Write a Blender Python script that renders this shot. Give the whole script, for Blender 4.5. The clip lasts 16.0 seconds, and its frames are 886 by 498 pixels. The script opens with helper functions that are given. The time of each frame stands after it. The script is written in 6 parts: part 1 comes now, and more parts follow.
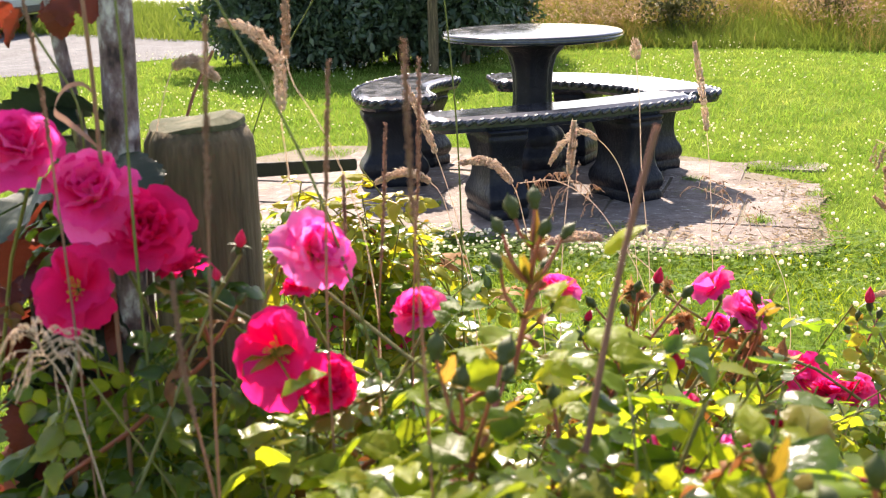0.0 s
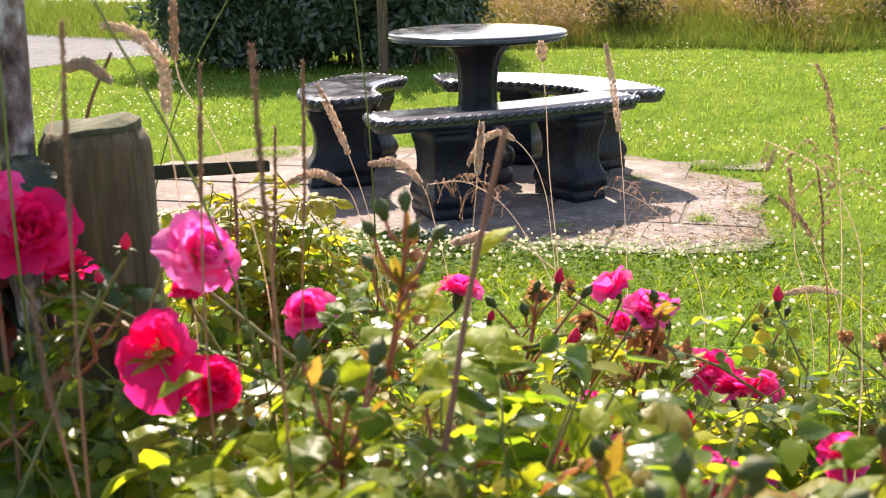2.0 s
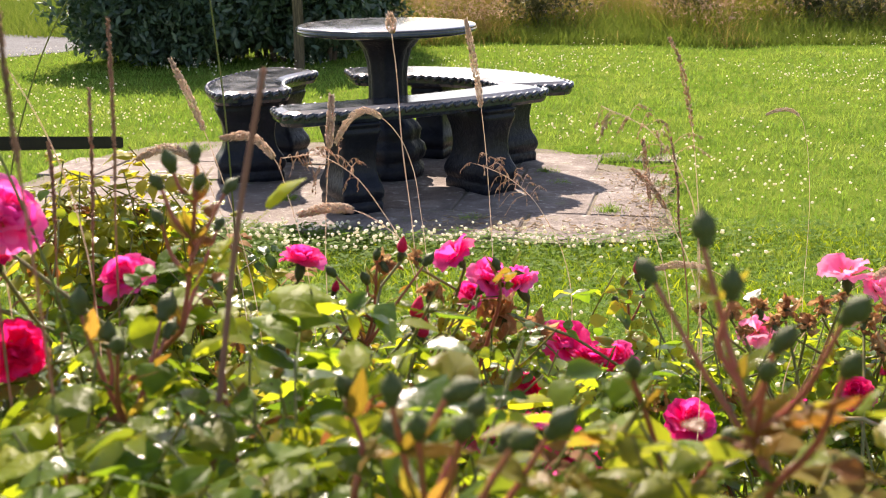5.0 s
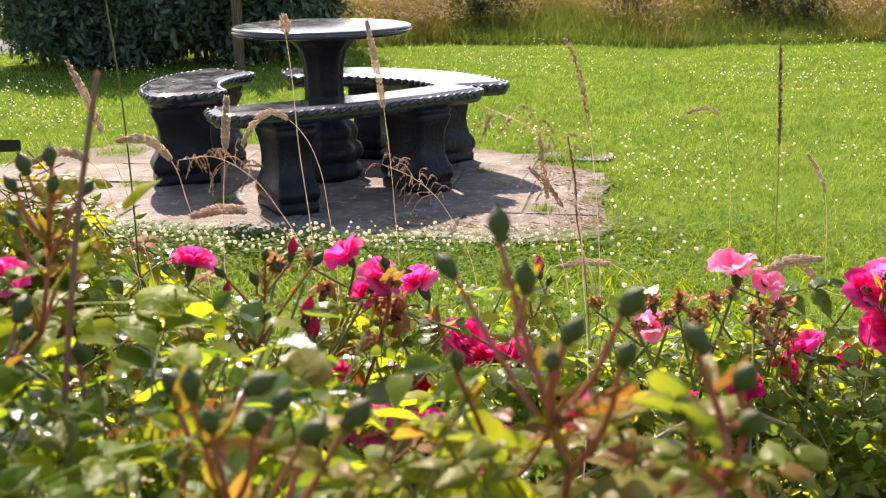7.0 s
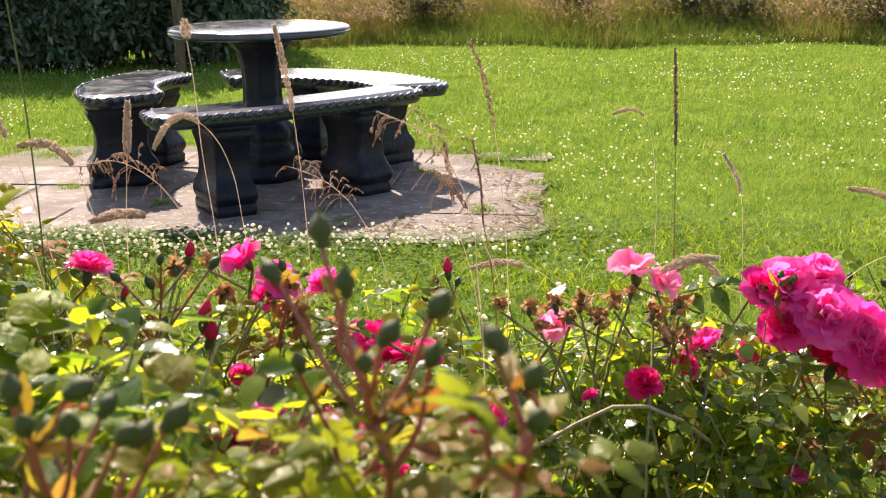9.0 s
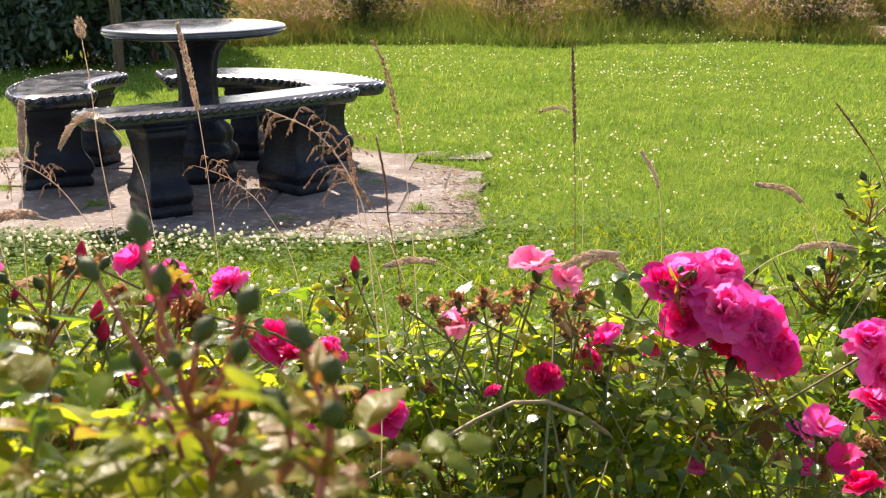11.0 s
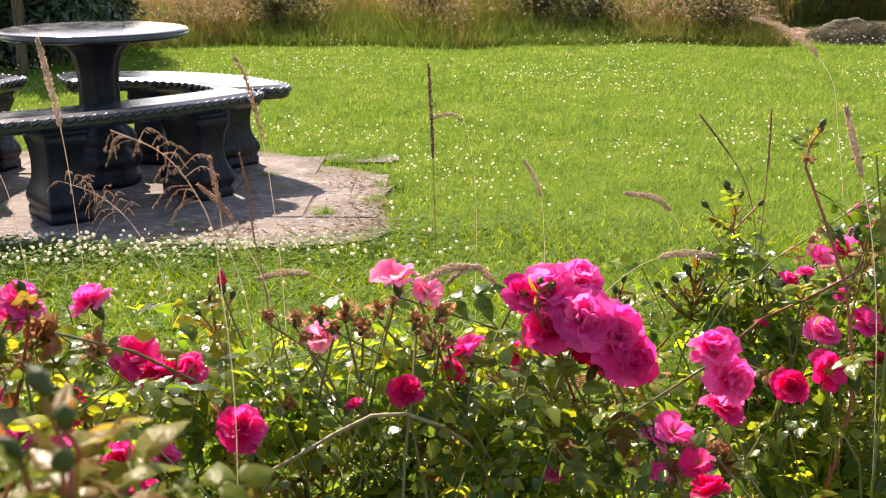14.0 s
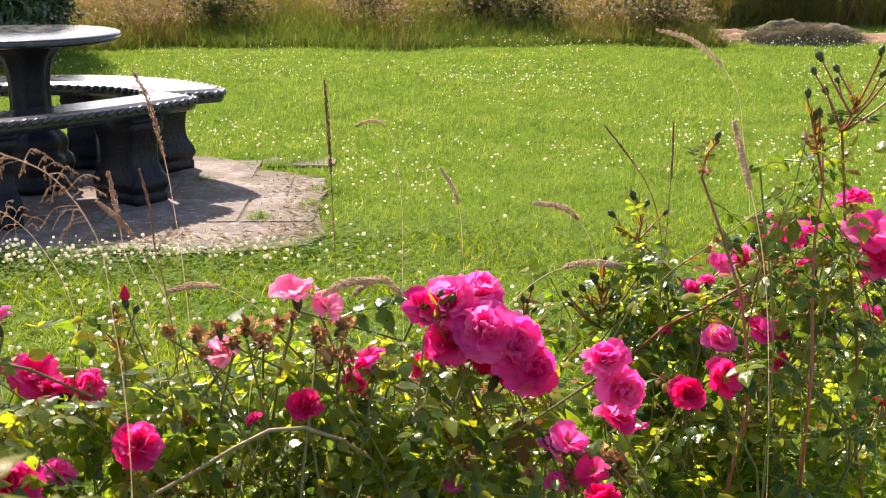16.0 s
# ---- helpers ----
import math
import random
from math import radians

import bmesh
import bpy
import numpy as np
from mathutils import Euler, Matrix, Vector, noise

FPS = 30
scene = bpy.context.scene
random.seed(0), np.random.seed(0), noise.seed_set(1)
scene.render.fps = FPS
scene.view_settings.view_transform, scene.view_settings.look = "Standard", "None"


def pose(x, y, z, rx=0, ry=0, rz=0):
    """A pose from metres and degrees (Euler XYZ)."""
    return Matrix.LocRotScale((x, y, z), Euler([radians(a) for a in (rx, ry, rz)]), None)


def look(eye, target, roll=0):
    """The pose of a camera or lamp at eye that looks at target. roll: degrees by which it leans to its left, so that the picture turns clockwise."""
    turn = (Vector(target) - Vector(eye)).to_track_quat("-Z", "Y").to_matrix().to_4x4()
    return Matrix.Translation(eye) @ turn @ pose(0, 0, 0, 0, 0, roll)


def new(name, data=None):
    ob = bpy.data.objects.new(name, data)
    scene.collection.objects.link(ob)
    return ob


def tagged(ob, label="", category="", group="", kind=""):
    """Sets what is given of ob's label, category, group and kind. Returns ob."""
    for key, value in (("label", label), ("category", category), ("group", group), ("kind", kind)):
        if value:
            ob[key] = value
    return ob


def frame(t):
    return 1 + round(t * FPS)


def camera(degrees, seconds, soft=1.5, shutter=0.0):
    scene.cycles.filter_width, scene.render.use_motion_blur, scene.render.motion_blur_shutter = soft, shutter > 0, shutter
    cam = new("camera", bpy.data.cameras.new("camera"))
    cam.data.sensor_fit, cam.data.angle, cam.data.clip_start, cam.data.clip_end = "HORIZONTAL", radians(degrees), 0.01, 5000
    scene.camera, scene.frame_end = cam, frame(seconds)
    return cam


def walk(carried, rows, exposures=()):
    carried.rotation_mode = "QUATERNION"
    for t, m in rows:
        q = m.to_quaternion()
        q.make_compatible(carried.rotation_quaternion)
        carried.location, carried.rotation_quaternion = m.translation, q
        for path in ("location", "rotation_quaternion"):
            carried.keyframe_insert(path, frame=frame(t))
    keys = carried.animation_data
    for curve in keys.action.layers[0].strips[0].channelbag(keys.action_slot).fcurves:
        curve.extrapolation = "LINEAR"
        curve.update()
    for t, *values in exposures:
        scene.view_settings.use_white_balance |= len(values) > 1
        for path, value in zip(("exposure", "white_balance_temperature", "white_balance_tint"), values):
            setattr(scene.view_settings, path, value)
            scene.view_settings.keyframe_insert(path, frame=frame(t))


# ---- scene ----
cam = camera(41.1, 16.0, soft=0.6)
PATH = [
    (0, (0.343, 0.224, 1.252), (0.055, 2.134, 0.73), -1.4),
    (0.5, (0.355, 0.224, 1.253), (0.084, 2.135, 0.731), -1.3),
    (1, (0.368, 0.224, 1.254), (0.116, 2.137, 0.731), -1.2),
    (1.5, (0.379, 0.224, 1.254), (0.144, 2.14, 0.731), -1.2),
    (2, (0.391, 0.224, 1.254), (0.177, 2.142, 0.73), -1.1),
    (2.5, (0.402, 0.223, 1.252), (0.207, 2.143, 0.727), -1.0),
    (3, (0.418, 0.224, 1.247), (0.245, 2.145, 0.722), -1.0),
    (5.5, (0.477, 0.23, 1.224), (0.408, 2.158, 0.696), -0.8),
    (6, (0.49, 0.227, 1.225), (0.444, 2.155, 0.697), -0.8),
    (6.5, (0.504, 0.223, 1.226), (0.476, 2.152, 0.698), -0.8),
    (7, (0.519, 0.218, 1.227), (0.514, 2.147, 0.699), -0.8),
    (7.5, (0.532, 0.213, 1.228), (0.546, 2.142, 0.699), -0.7),
    (8, (0.546, 0.209, 1.23), (0.582, 2.137, 0.7), -0.7),
    (8.5, (0.555, 0.206, 1.231), (0.612, 2.134, 0.702), -0.6),
    (9, (0.567, 0.204, 1.232), (0.647, 2.132, 0.703), -0.6),
    (11.5, (0.627, 0.195, 1.231), (0.816, 2.114, 0.699), -0.3),
    (12, (0.637, 0.193, 1.235), (0.849, 2.109, 0.702), -0.2),
    (12.5, (0.647, 0.19, 1.238), (0.88, 2.104, 0.705), -0.2),
    (13, (0.657, 0.188, 1.241), (0.913, 2.099, 0.709), -0.1),
    (13.5, (0.667, 0.183, 1.246), (0.945, 2.091, 0.713), -0.1),
    (14, (0.679, 0.179, 1.25), (0.979, 2.084, 0.718), 0.0),
    (14.5, (0.689, 0.176, 1.255), (1.012, 2.076, 0.723), 0.1),
    (15, (0.703, 0.17, 1.259), (1.046, 2.067, 0.726), 0.1),
    (15.5, (0.717, 0.165, 1.263), (1.082, 2.058, 0.731), 0.1),
    (16, (0.73, 0.159, 1.269), (1.117, 2.048, 0.737), 0.2),
]
walk(cam, [(t, look(eye, target, roll)) for t, eye, target, roll in PATH], [(0, 1.82, 7500, 20), (3, 1.55, 7500, 20), (7, 1.42, 7500, 20), (16, 1.36, 7500, 20)])
cam.data.dof.use_dof = True
cam.data.dof.focus_distance = 2.3
cam.data.dof.aperture_fstop = 18

# ---- world and sun ----
SUN_EL, SUN_AZ = 42.0, -16.0
world = bpy.data.worlds.new("sky")
scene.world = world
world.use_nodes = True
wn = world.node_tree.nodes
sky = wn.new("ShaderNodeTexSky")
sky.sky_type = "NISHITA"
sky.sun_disc = False
sky.sun_elevation = radians(SUN_EL)
sky.sun_rotation = radians(SUN_AZ)
wn["Background"].inputs["Strength"].default_value = 0.11
world.node_tree.links.new(sky.outputs[0], wn["Background"].inputs["Color"])
sun = new("sun", bpy.data.lights.new("sun", "SUN"))
sun.data.energy = 4.6
sun.data.angle = radians(0.6)
sun.data.color = (1.0, 0.95, 0.86)
sd = Vector((math.sin(radians(SUN_AZ)) * math.cos(radians(SUN_EL)), math.cos(radians(SUN_AZ)) * math.cos(radians(SUN_EL)), math.sin(radians(SUN_EL))))
sun.matrix_world = look(sd * 50, (0, 0, 0))


# ---- materials ----
def material(name):
    m = bpy.data.materials.new(name)
    m.use_nodes = True
    return m, m.node_tree.nodes, m.node_tree.links, m.node_tree.nodes["Principled BSDF"]


def ramp(nodes, stops):
    r = nodes.new("ShaderNodeValToRGB")
    els = r.color_ramp.elements
    while len(els) < len(stops):
        els.new(0.5)
    for e, (p, c) in zip(els, stops):
        e.position, e.color = p, (*c, 1)
    return r


def noise_tex(nodes, links, scale, detail=5, rough=0.6, stretch=None):
    tc = nodes.new("ShaderNodeTexCoord")
    n = nodes.new("ShaderNodeTexNoise")
    n.inputs["Scale"].default_value = scale
    n.inputs["Detail"].default_value = detail
    n.inputs["Roughness"].default_value = rough
    src = tc.outputs["Object"]
    if stretch:
        mp = nodes.new("ShaderNodeMapping")
        mp.inputs["Scale"].default_value = stretch
        links.new(src, mp.inputs["Vector"])
        src = mp.outputs["Vector"]
    links.new(src, n.inputs["Vector"])
    return n


def surface(name, stops, scale=8, rough=0.7, bump=0.3, bump_scale=60, stretch=None, coat=0.0, dist=0.01, spec=0.5):
    """A solid surface: a coloured noise at two scales with fine relief."""
    m, n, l, b = material(name)
    a = noise_tex(n, l, scale, 6, 0.65, stretch)
    r = ramp(n, stops)
    l.new(a.outputs["Fac"], r.inputs["Fac"])
    f = noise_tex(n, l, bump_scale, 4, 0.6, stretch)
    mix = n.new("ShaderNodeMixRGB")
    mix.blend_type = "MULTIPLY"
    mix.inputs["Fac"].default_value = 0.5
    g = ramp(n, [(0.3, (0.6, 0.6, 0.6)), (0.7, (1, 1, 1))])
    l.new(f.outputs["Fac"], g.inputs["Fac"])
    l.new(r.outputs["Color"], mix.inputs["Color1"])
    l.new(g.outputs["Color"], mix.inputs["Color2"])
    l.new(mix.outputs["Color"], b.inputs["Base Color"])
    b.inputs["Roughness"].default_value = rough
    b.inputs["Coat Weight"].default_value = coat
    b.inputs["Specular IOR Level"].default_value = spec
    bp = n.new("ShaderNodeBump")
    bp.inputs["Strength"].default_value = bump
    bp.inputs["Distance"].default_value = dist
    l.new(f.outputs["Fac"], bp.inputs["Height"])
    l.new(bp.outputs["Normal"], b.inputs["Normal"])
    return m


def stained(m, scale, low, high):
    """Makes the gloss of a painted surface uneven."""
    n, l = m.node_tree.nodes, m.node_tree.links
    a = noise_tex(n, l, scale, 5, 0.65)
    r = ramp(n, [(0.35, (low, low, low)), (0.65, (high, high, high))])
    l.new(a.outputs["Fac"], r.inputs["Fac"])
    b = next(k for k in n if k.type == "BSDF_PRINCIPLED")
    l.new(r.outputs["Color"], b.inputs["Roughness"])


def blotched(m, scale, start, colour, amount):
    """Lays blotches of another colour over a surface."""
    n, l = m.node_tree.nodes, m.node_tree.links
    b = n["Principled BSDF"]
    a = noise_tex(n, l, scale, 4, 0.6)
    r = ramp(n, [(start, (0, 0, 0)), (start + 0.09, (amount, amount, amount))])
    l.new(a.outputs["Fac"], r.inputs["Fac"])
    k = n.new("ShaderNodeMixRGB")
    k.inputs["Color2"].default_value = (*colour, 1)
    l.new(r.outputs["Color"], k.inputs["Fac"])
    l.new(b.inputs["Base Color"].links[0].from_socket, k.inputs["Color1"])
    l.new(k.outputs["Color"], b.inputs["Base Color"])


def leafy(name, stops, rough=0.5, trans=0.4, glow=(1.0, 1.0, 1.0), spec=0.4, island=True, patch=3.0, patch_amt=0.35, spots=None, vein=0.0):
    """Thin living tissue: colour varies by piece and in patches, and light passes through."""
    m, n, l, b = material(name)
    r = ramp(n, stops)
    if island:
        src = n.new("ShaderNodeNewGeometry").outputs["Random Per Island"]
    else:
        src = n.new("ShaderNodeObjectInfo").outputs["Random"]
    p = noise_tex(n, l, patch, 3, 0.6)
    mx = n.new("ShaderNodeMath")
    mx.operation = "MULTIPLY_ADD"
    mx.inputs[1].default_value = 1 - patch_amt
    sc = n.new("ShaderNodeMath")
    sc.operation = "MULTIPLY_ADD"
    sc.inputs[1].default_value = patch_amt * 2
    sc.inputs[2].default_value = -patch_amt * 0.5
    l.new(p.outputs["Fac"], sc.inputs[0])
    l.new(src, mx.inputs[0])
    l.new(sc.outputs[0], mx.inputs[2])
    l.new(mx.outputs[0], r.inputs["Fac"])
    col = r.outputs["Color"]
    if spots:
        s = noise_tex(n, l, spots[0], 2, 0.5)
        g = ramp(n, [(spots[1], (0, 0, 0)), (spots[1] + 0.04, (1, 1, 1))])
        l.new(s.outputs["Fac"], g.inputs["Fac"])
        k = n.new("ShaderNodeMixRGB")
        k.inputs["Color2"].default_value = (*spots[2], 1)
        l.new(g.outputs["Color"], k.inputs["Fac"])
        l.new(col, k.inputs["Color1"])
        col = k.outputs["Color"]
    l.new(col, b.inputs["Base Color"])
    b.inputs["Roughness"].default_value = rough
    b.inputs["Specular IOR Level"].default_value = spec
    t = n.new("ShaderNodeBsdfTranslucent")
    tint = n.new("ShaderNodeMixRGB")
    tint.blend_type = "MULTIPLY"
    tint.inputs["Fac"].default_value = 1.0
    tint.inputs["Color2"].default_value = (*glow, 1)
    l.new(col, tint.inputs["Color1"])
    l.new(tint.outputs["Color"], t.inputs["Color"])
    mix = n.new("ShaderNodeMixShader")
    mix.inputs["Fac"].default_value = trans
    l.new(b.outputs[0], mix.inputs[1])
    l.new(t.outputs[0], mix.inputs[2])
    l.new(mix.outputs[0], n["Material Output"].inputs["Surface"])
    if vein:
        f = noise_tex(n, l, 220, 3, 0.6)
        bp = n.new("ShaderNodeBump")
        bp.inputs["Strength"].default_value = vein
        bp.inputs["Distance"].default_value = 0.002
        l.new(f.outputs["Fac"], bp.inputs["Height"])
        l.new(bp.outputs["Normal"], b.inputs["Normal"])
    return m


# pedestal and feet: the black paint with the shade of upright sides in its colour
M_PAINT = surface("shaded_black_gloss_paint", [(0.3, (0.006, 0.007, 0.012)), (0.6, (0.012, 0.014, 0.022)), (0.74, (0.03, 0.034, 0.046))], 14, 0.34, 0.7, 45, coat=0.0, dist=0.008, spec=0.2)
# tops: the same paint, worn, with pale sky sheen mixed into its colour
M_TOP = surface("skylit_worn_black_paint", [(0.3, (0.012, 0.015, 0.023)), (0.55, (0.022, 0.027, 0.038)), (0.68, (0.04, 0.046, 0.06)), (0.8, (0.08, 0.088, 0.10))], 13, 0.3, 0.22, 60, coat=0.0, dist=0.0015, spec=0.6)
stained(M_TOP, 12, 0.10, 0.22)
M_ROPE = surface("glossy_black_rope_rim", [(0.3, (0.010, 0.012, 0.018)), (0.6, (0.03, 0.034, 0.045)), (0.75, (0.12, 0.125, 0.14))], 60, 0.22, 0.3, 70, coat=0.0, dist=0.003, spec=0.8)
M_STONE = surface("weathered_flagstone", [(0.3, (0.098, 0.074, 0.062)), (0.45, (0.158, 0.122, 0.104)), (0.58, (0.212, 0.174, 0.152)), (0.72, (0.30, 0.265, 0.235))], 6.5, 0.85, 0.9, 45, dist=0.012)
blotched(M_STONE, 2.3, 0.50, (0.10, 0.07, 0.055), 0.65)
blotched(M_STONE, 26, 0.60, (0.40, 0.37, 0.33), 0.7)
blotched(M_STONE, 9, 0.60, (0.15, 0.15, 0.07), 0.5)
M_JOINT = surface("sandy_joint_soil", [(0.3, (0.10, 0.085, 0.05)), (0.7, (0.19, 0.155, 0.11))], 14, 0.95, 0.6, 90)
M_SOIL = surface("grassy_soil", [(0.3, (0.07, 0.112, 0.017)), (0.5, (0.107, 0.16, 0.024)), (0.7, (0.155, 0.197, 0.036))], 4.0, 0.95, 0.6, 50, spec=0.0)
M_GRAVEL = surface("grey_gravel", [(0.3, (0.052, 0.056, 0.064)), (0.5, (0.085, 0.09, 0.102)), (0.7, (0.135, 0.14, 0.155))], 5.0, 0.9, 0.9, 45, dist=0.02)
blotched(M_GRAVEL, 1.6, 0.48, (0.06, 0.062, 0.066), 0.6)
blotched(M_GRAVEL, 14, 0.58, (0.19, 0.19, 0.2), 0.5)
M_PALE = surface("pale_concrete", [(0.3, (0.5, 0.49, 0.47)), (0.7, (0.7, 0.69, 0.67))], 1.0, 0.8, 0.3, 30)
M_GRASS = leafy("lawn_grass", [(0.0, (0.066, 0.150, 0.020)), (0.4, (0.140, 0.262, 0.046)), (0.75, (0.235, 0.332, 0.08)), (1.0, (0.40, 0.41, 0.17))], 0.6, 0.5, (1.3, 1.2, 0.75), spec=0.06, patch=1.6, patch_amt=0.6)

M_LONGGRASS = leafy("long_grass", [(0.0, (0.11, 0.20, 0.016)), (0.5, (0.23, 0.33, 0.026)), (0.85, (0.36, 0.42, 0.045)), (1.0, (0.48, 0.46, 0.16))], 0.45, 0.55, (1.4, 1.25, 0.5), spec=0.25, patch=2.5, patch_amt=0.4)


# ---- mesh helpers ----
def finish(name, me, mat, parent=None, label="", smooth=False):
    me.materials.append(mat)
    if smooth:
        me.polygons.foreach_set("use_smooth", [True] * len(me.polygons))
    ob = new(name, me)
    if parent is not None:
        ob.parent = parent
    if label:
        ob["label"] = label
    return ob


def part(name, bm, mat, parent=None, label="", smooth=False):
    """Links a bmesh as one mesh object under a thing or a part."""
    bmesh.ops.recalc_face_normals(bm, faces=bm.faces)
    me = bpy.data.meshes.new(name)
    bm.to_mesh(me)
    bm.free()
    return finish(name, me, mat, parent, label, smooth)


def arrays(name, verts, faces, mat, parent=None, label="", smooth=False):
    """A mesh from vertex rows and one face array of even width (3 or 4), or a list of such arrays."""
    me = bpy.data.meshes.new(name)
    verts = np.asarray(verts, np.float32)
    faces = faces if isinstance(faces, list) else [faces]
    me.vertices.add(len(verts))
    me.vertices.foreach_set("co", verts.ravel())
    loops = np.concatenate([f.ravel() for f in faces]).astype(np.int32)
    sizes = np.concatenate([np.full(len(f), f.shape[1]) for f in faces])
    starts = np.concatenate([[0], np.cumsum(sizes)[:-1]]).astype(np.int32)
    me.loops.add(len(loops))
    me.loops.foreach_set("vertex_index", loops)
    me.polygons.add(len(sizes))
    me.polygons.foreach_set("loop_start", starts)
    me.update(calc_edges=True)
    me.validate()
    return finish(name, me, mat, parent, label, smooth)


def empty(name, m=None):
    ob = new(name)
    if m is not None:
        ob.matrix_world = m
    return ob


def lathe(profile, n=40, bm=None):
    """Turns (radius, height) pairs round z."""
    bm = bm or bmesh.new()
    rings = []
    for r, z in profile:
        rings.append([bm.verts.new((max(r, 1e-4) * math.cos(2 * math.pi * k / n), max(r, 1e-4) * math.sin(2 * math.pi * k / n), z)) for k in range(n)])
    for a, b in zip(rings, rings[1:]):
        for k in range(n):
            bm.faces.new((a[k], a[(k + 1) % n], b[(k + 1) % n], b[k]))
    bm.faces.new(list(reversed(rings[0])))
    bm.faces.new(rings[-1])
    return bm


def blades(name, xy, z0, height, width, lean, mat, rng, parent=None, segs=2):
    """Grass blades as tapered strips that lean and bend."""
    n = len(xy)
    a = rng.uniform(0, 2 * np.pi, n)
    d = np.stack([np.cos(a), np.sin(a)], 1)
    f = rng.uniform(0, 2 * np.pi, n)
    w = np.stack([np.cos(f), np.sin(f)], 1) * (width / 2)[:, None]
    rows = []
    for k in range(segs + 1):
        u = k / segs
        c = xy + d * (lean * height * u ** 1.7)[:, None]
        z = z0 + height * (u - 0.35 * lean * u * u)
        if k < segs:
            s = (1 - 0.75 * u * u)
            rows.append(np.column_stack([c - w * s, z]))
            rows.append(np.column_stack([c + w * s, z]))
        else:
            rows.append(np.column_stack([c, z]))
    per = len(rows)
    v = np.stack(rows, 1).reshape(-1, 3)
    o = (np.arange(n) * per)[:, None]
    quads = [o + np.array([[2 * k, 2 * k + 1, 2 * k + 3, 2 * k + 2]]) for k in range(segs - 1)]
    tri = o + np.array([[2 * segs - 2, 2 * segs - 1, 2 * segs]])
    faces = ([np.concatenate(quads)] if quads else []) + [tri]
    return arrays(name, v, faces, mat, parent)


# ---- ground ----
PATIO = Vector((-0.31, 5.94))
TILT = radians(-9)


def patio_edge(ang, wobble=1.0):
    """Radius of the paved area at angles round its middle, from its long axis: a worn, round-cornered oblong."""
    r = ((np.abs(np.cos(ang)) / 1.60) ** 6 + (np.abs(np.sin(ang)) / 1.03) ** 6) ** (-1 / 6)
    r = r * (1 - 0.20 * np.exp(-((ang - 0.52) / 0.24) ** 2) + 0.07 * np.exp(-((ang + 0.57) / 0.25) ** 2) - 0.09 * np.exp(-((ang - 2.65) / 0.35) ** 2))
    return r * (1 + wobble * (0.014 * np.sin(5 * ang + 1) + 0.016 * np.sin(11 * ang) + 0.008 * np.sin(23 * ang)))


def patio_point(ang, r):
    return PATIO.x + r * math.cos(ang + TILT), PATIO.y + r * math.sin(ang + TILT)


def in_patio(x, y, grow=0.0):
    dx, dy = x - PATIO.x, y - PATIO.y
    ang = np.arctan2(dy, dx) - TILT
    ang = np.where(ang > np.pi, ang - 2 * np.pi, ang)
    slab = (np.abs(x - 1.23) < 0.19 + grow) & (np.abs(y - 6.53) < 0.10 + grow)
    return (np.hypot(dx, dy) < patio_edge(ang) + grow) | slab


DRIVE = [(-20, 8.6), (-9, 9.6), (-6.2, 10.0), (-5.1, 10.9), (-4.6, 11.9), (-4.0, 12.6), (-3.0, 13.1), (-1.5, 13.4), (-1.5, 14.0), (-3.4, 14.0), (-4.7, 14.3), (-5.8, 14.9), (-7.6, 15.9), (-12, 18), (-20, 20)]


def in_drive(x, y):
    """Whether points lie on the gravel."""
    odd = np.zeros(len(x), bool)
    for (ax, ay), (bx, by) in zip(DRIVE, DRIVE[1:] + DRIVE[:1]):
        cross = (ay > y) != (by > y)
        odd ^= cross & (x < (bx - ax) * (y - ay) / ((by - ay) or 1e-9) + ax)
    return odd


def build_ground():
    bm = bmesh.new()
    xs = [-400, -120, -40, -20, -14, -10, -7, -4, -2, 0, 2, 4, 7, 10, 14, 20, 40, 120, 400]
    ys = [-400, -120, -40, -15, -5, 0, 2, 4, 6, 8, 10, 12, 14, 17, 21, 26, 40, 120, 400]
    grid = [[bm.verts.new((x, y, 0)) for x in xs] for y in ys]
    for a, b in zip(grid, grid[1:]):
        for i in range(len(xs) - 1):
            bm.faces.new((a[i], a[i + 1], b[i + 1], b[i]))
    g = part("ground", bm, M_SOIL)
    tagged(g, "green grassy ground of an open garden", "ground", kind="structure")
    bm = bmesh.new()
    bm.faces.new([bm.verts.new((x, y, 0.006)) for x, y in DRIVE])
    d = part("road", bm, M_GRAVEL)
    tagged(d, "grey gravel drive beside the lawn", "drive", kind="structure")
    bm = bmesh.new()
    ring = [(-30, 21.5), (-3, 21.2), (-3, 34), (-30, 34)]
    bm.faces.new([bm.verts.new((x, y, 0.006)) for x, y in ring])
    d = part("pavement", bm, M_PALE)
    tagged(d, "pale sunlit concrete yard beyond the verge", "yard", kind="structure")


build_ground()


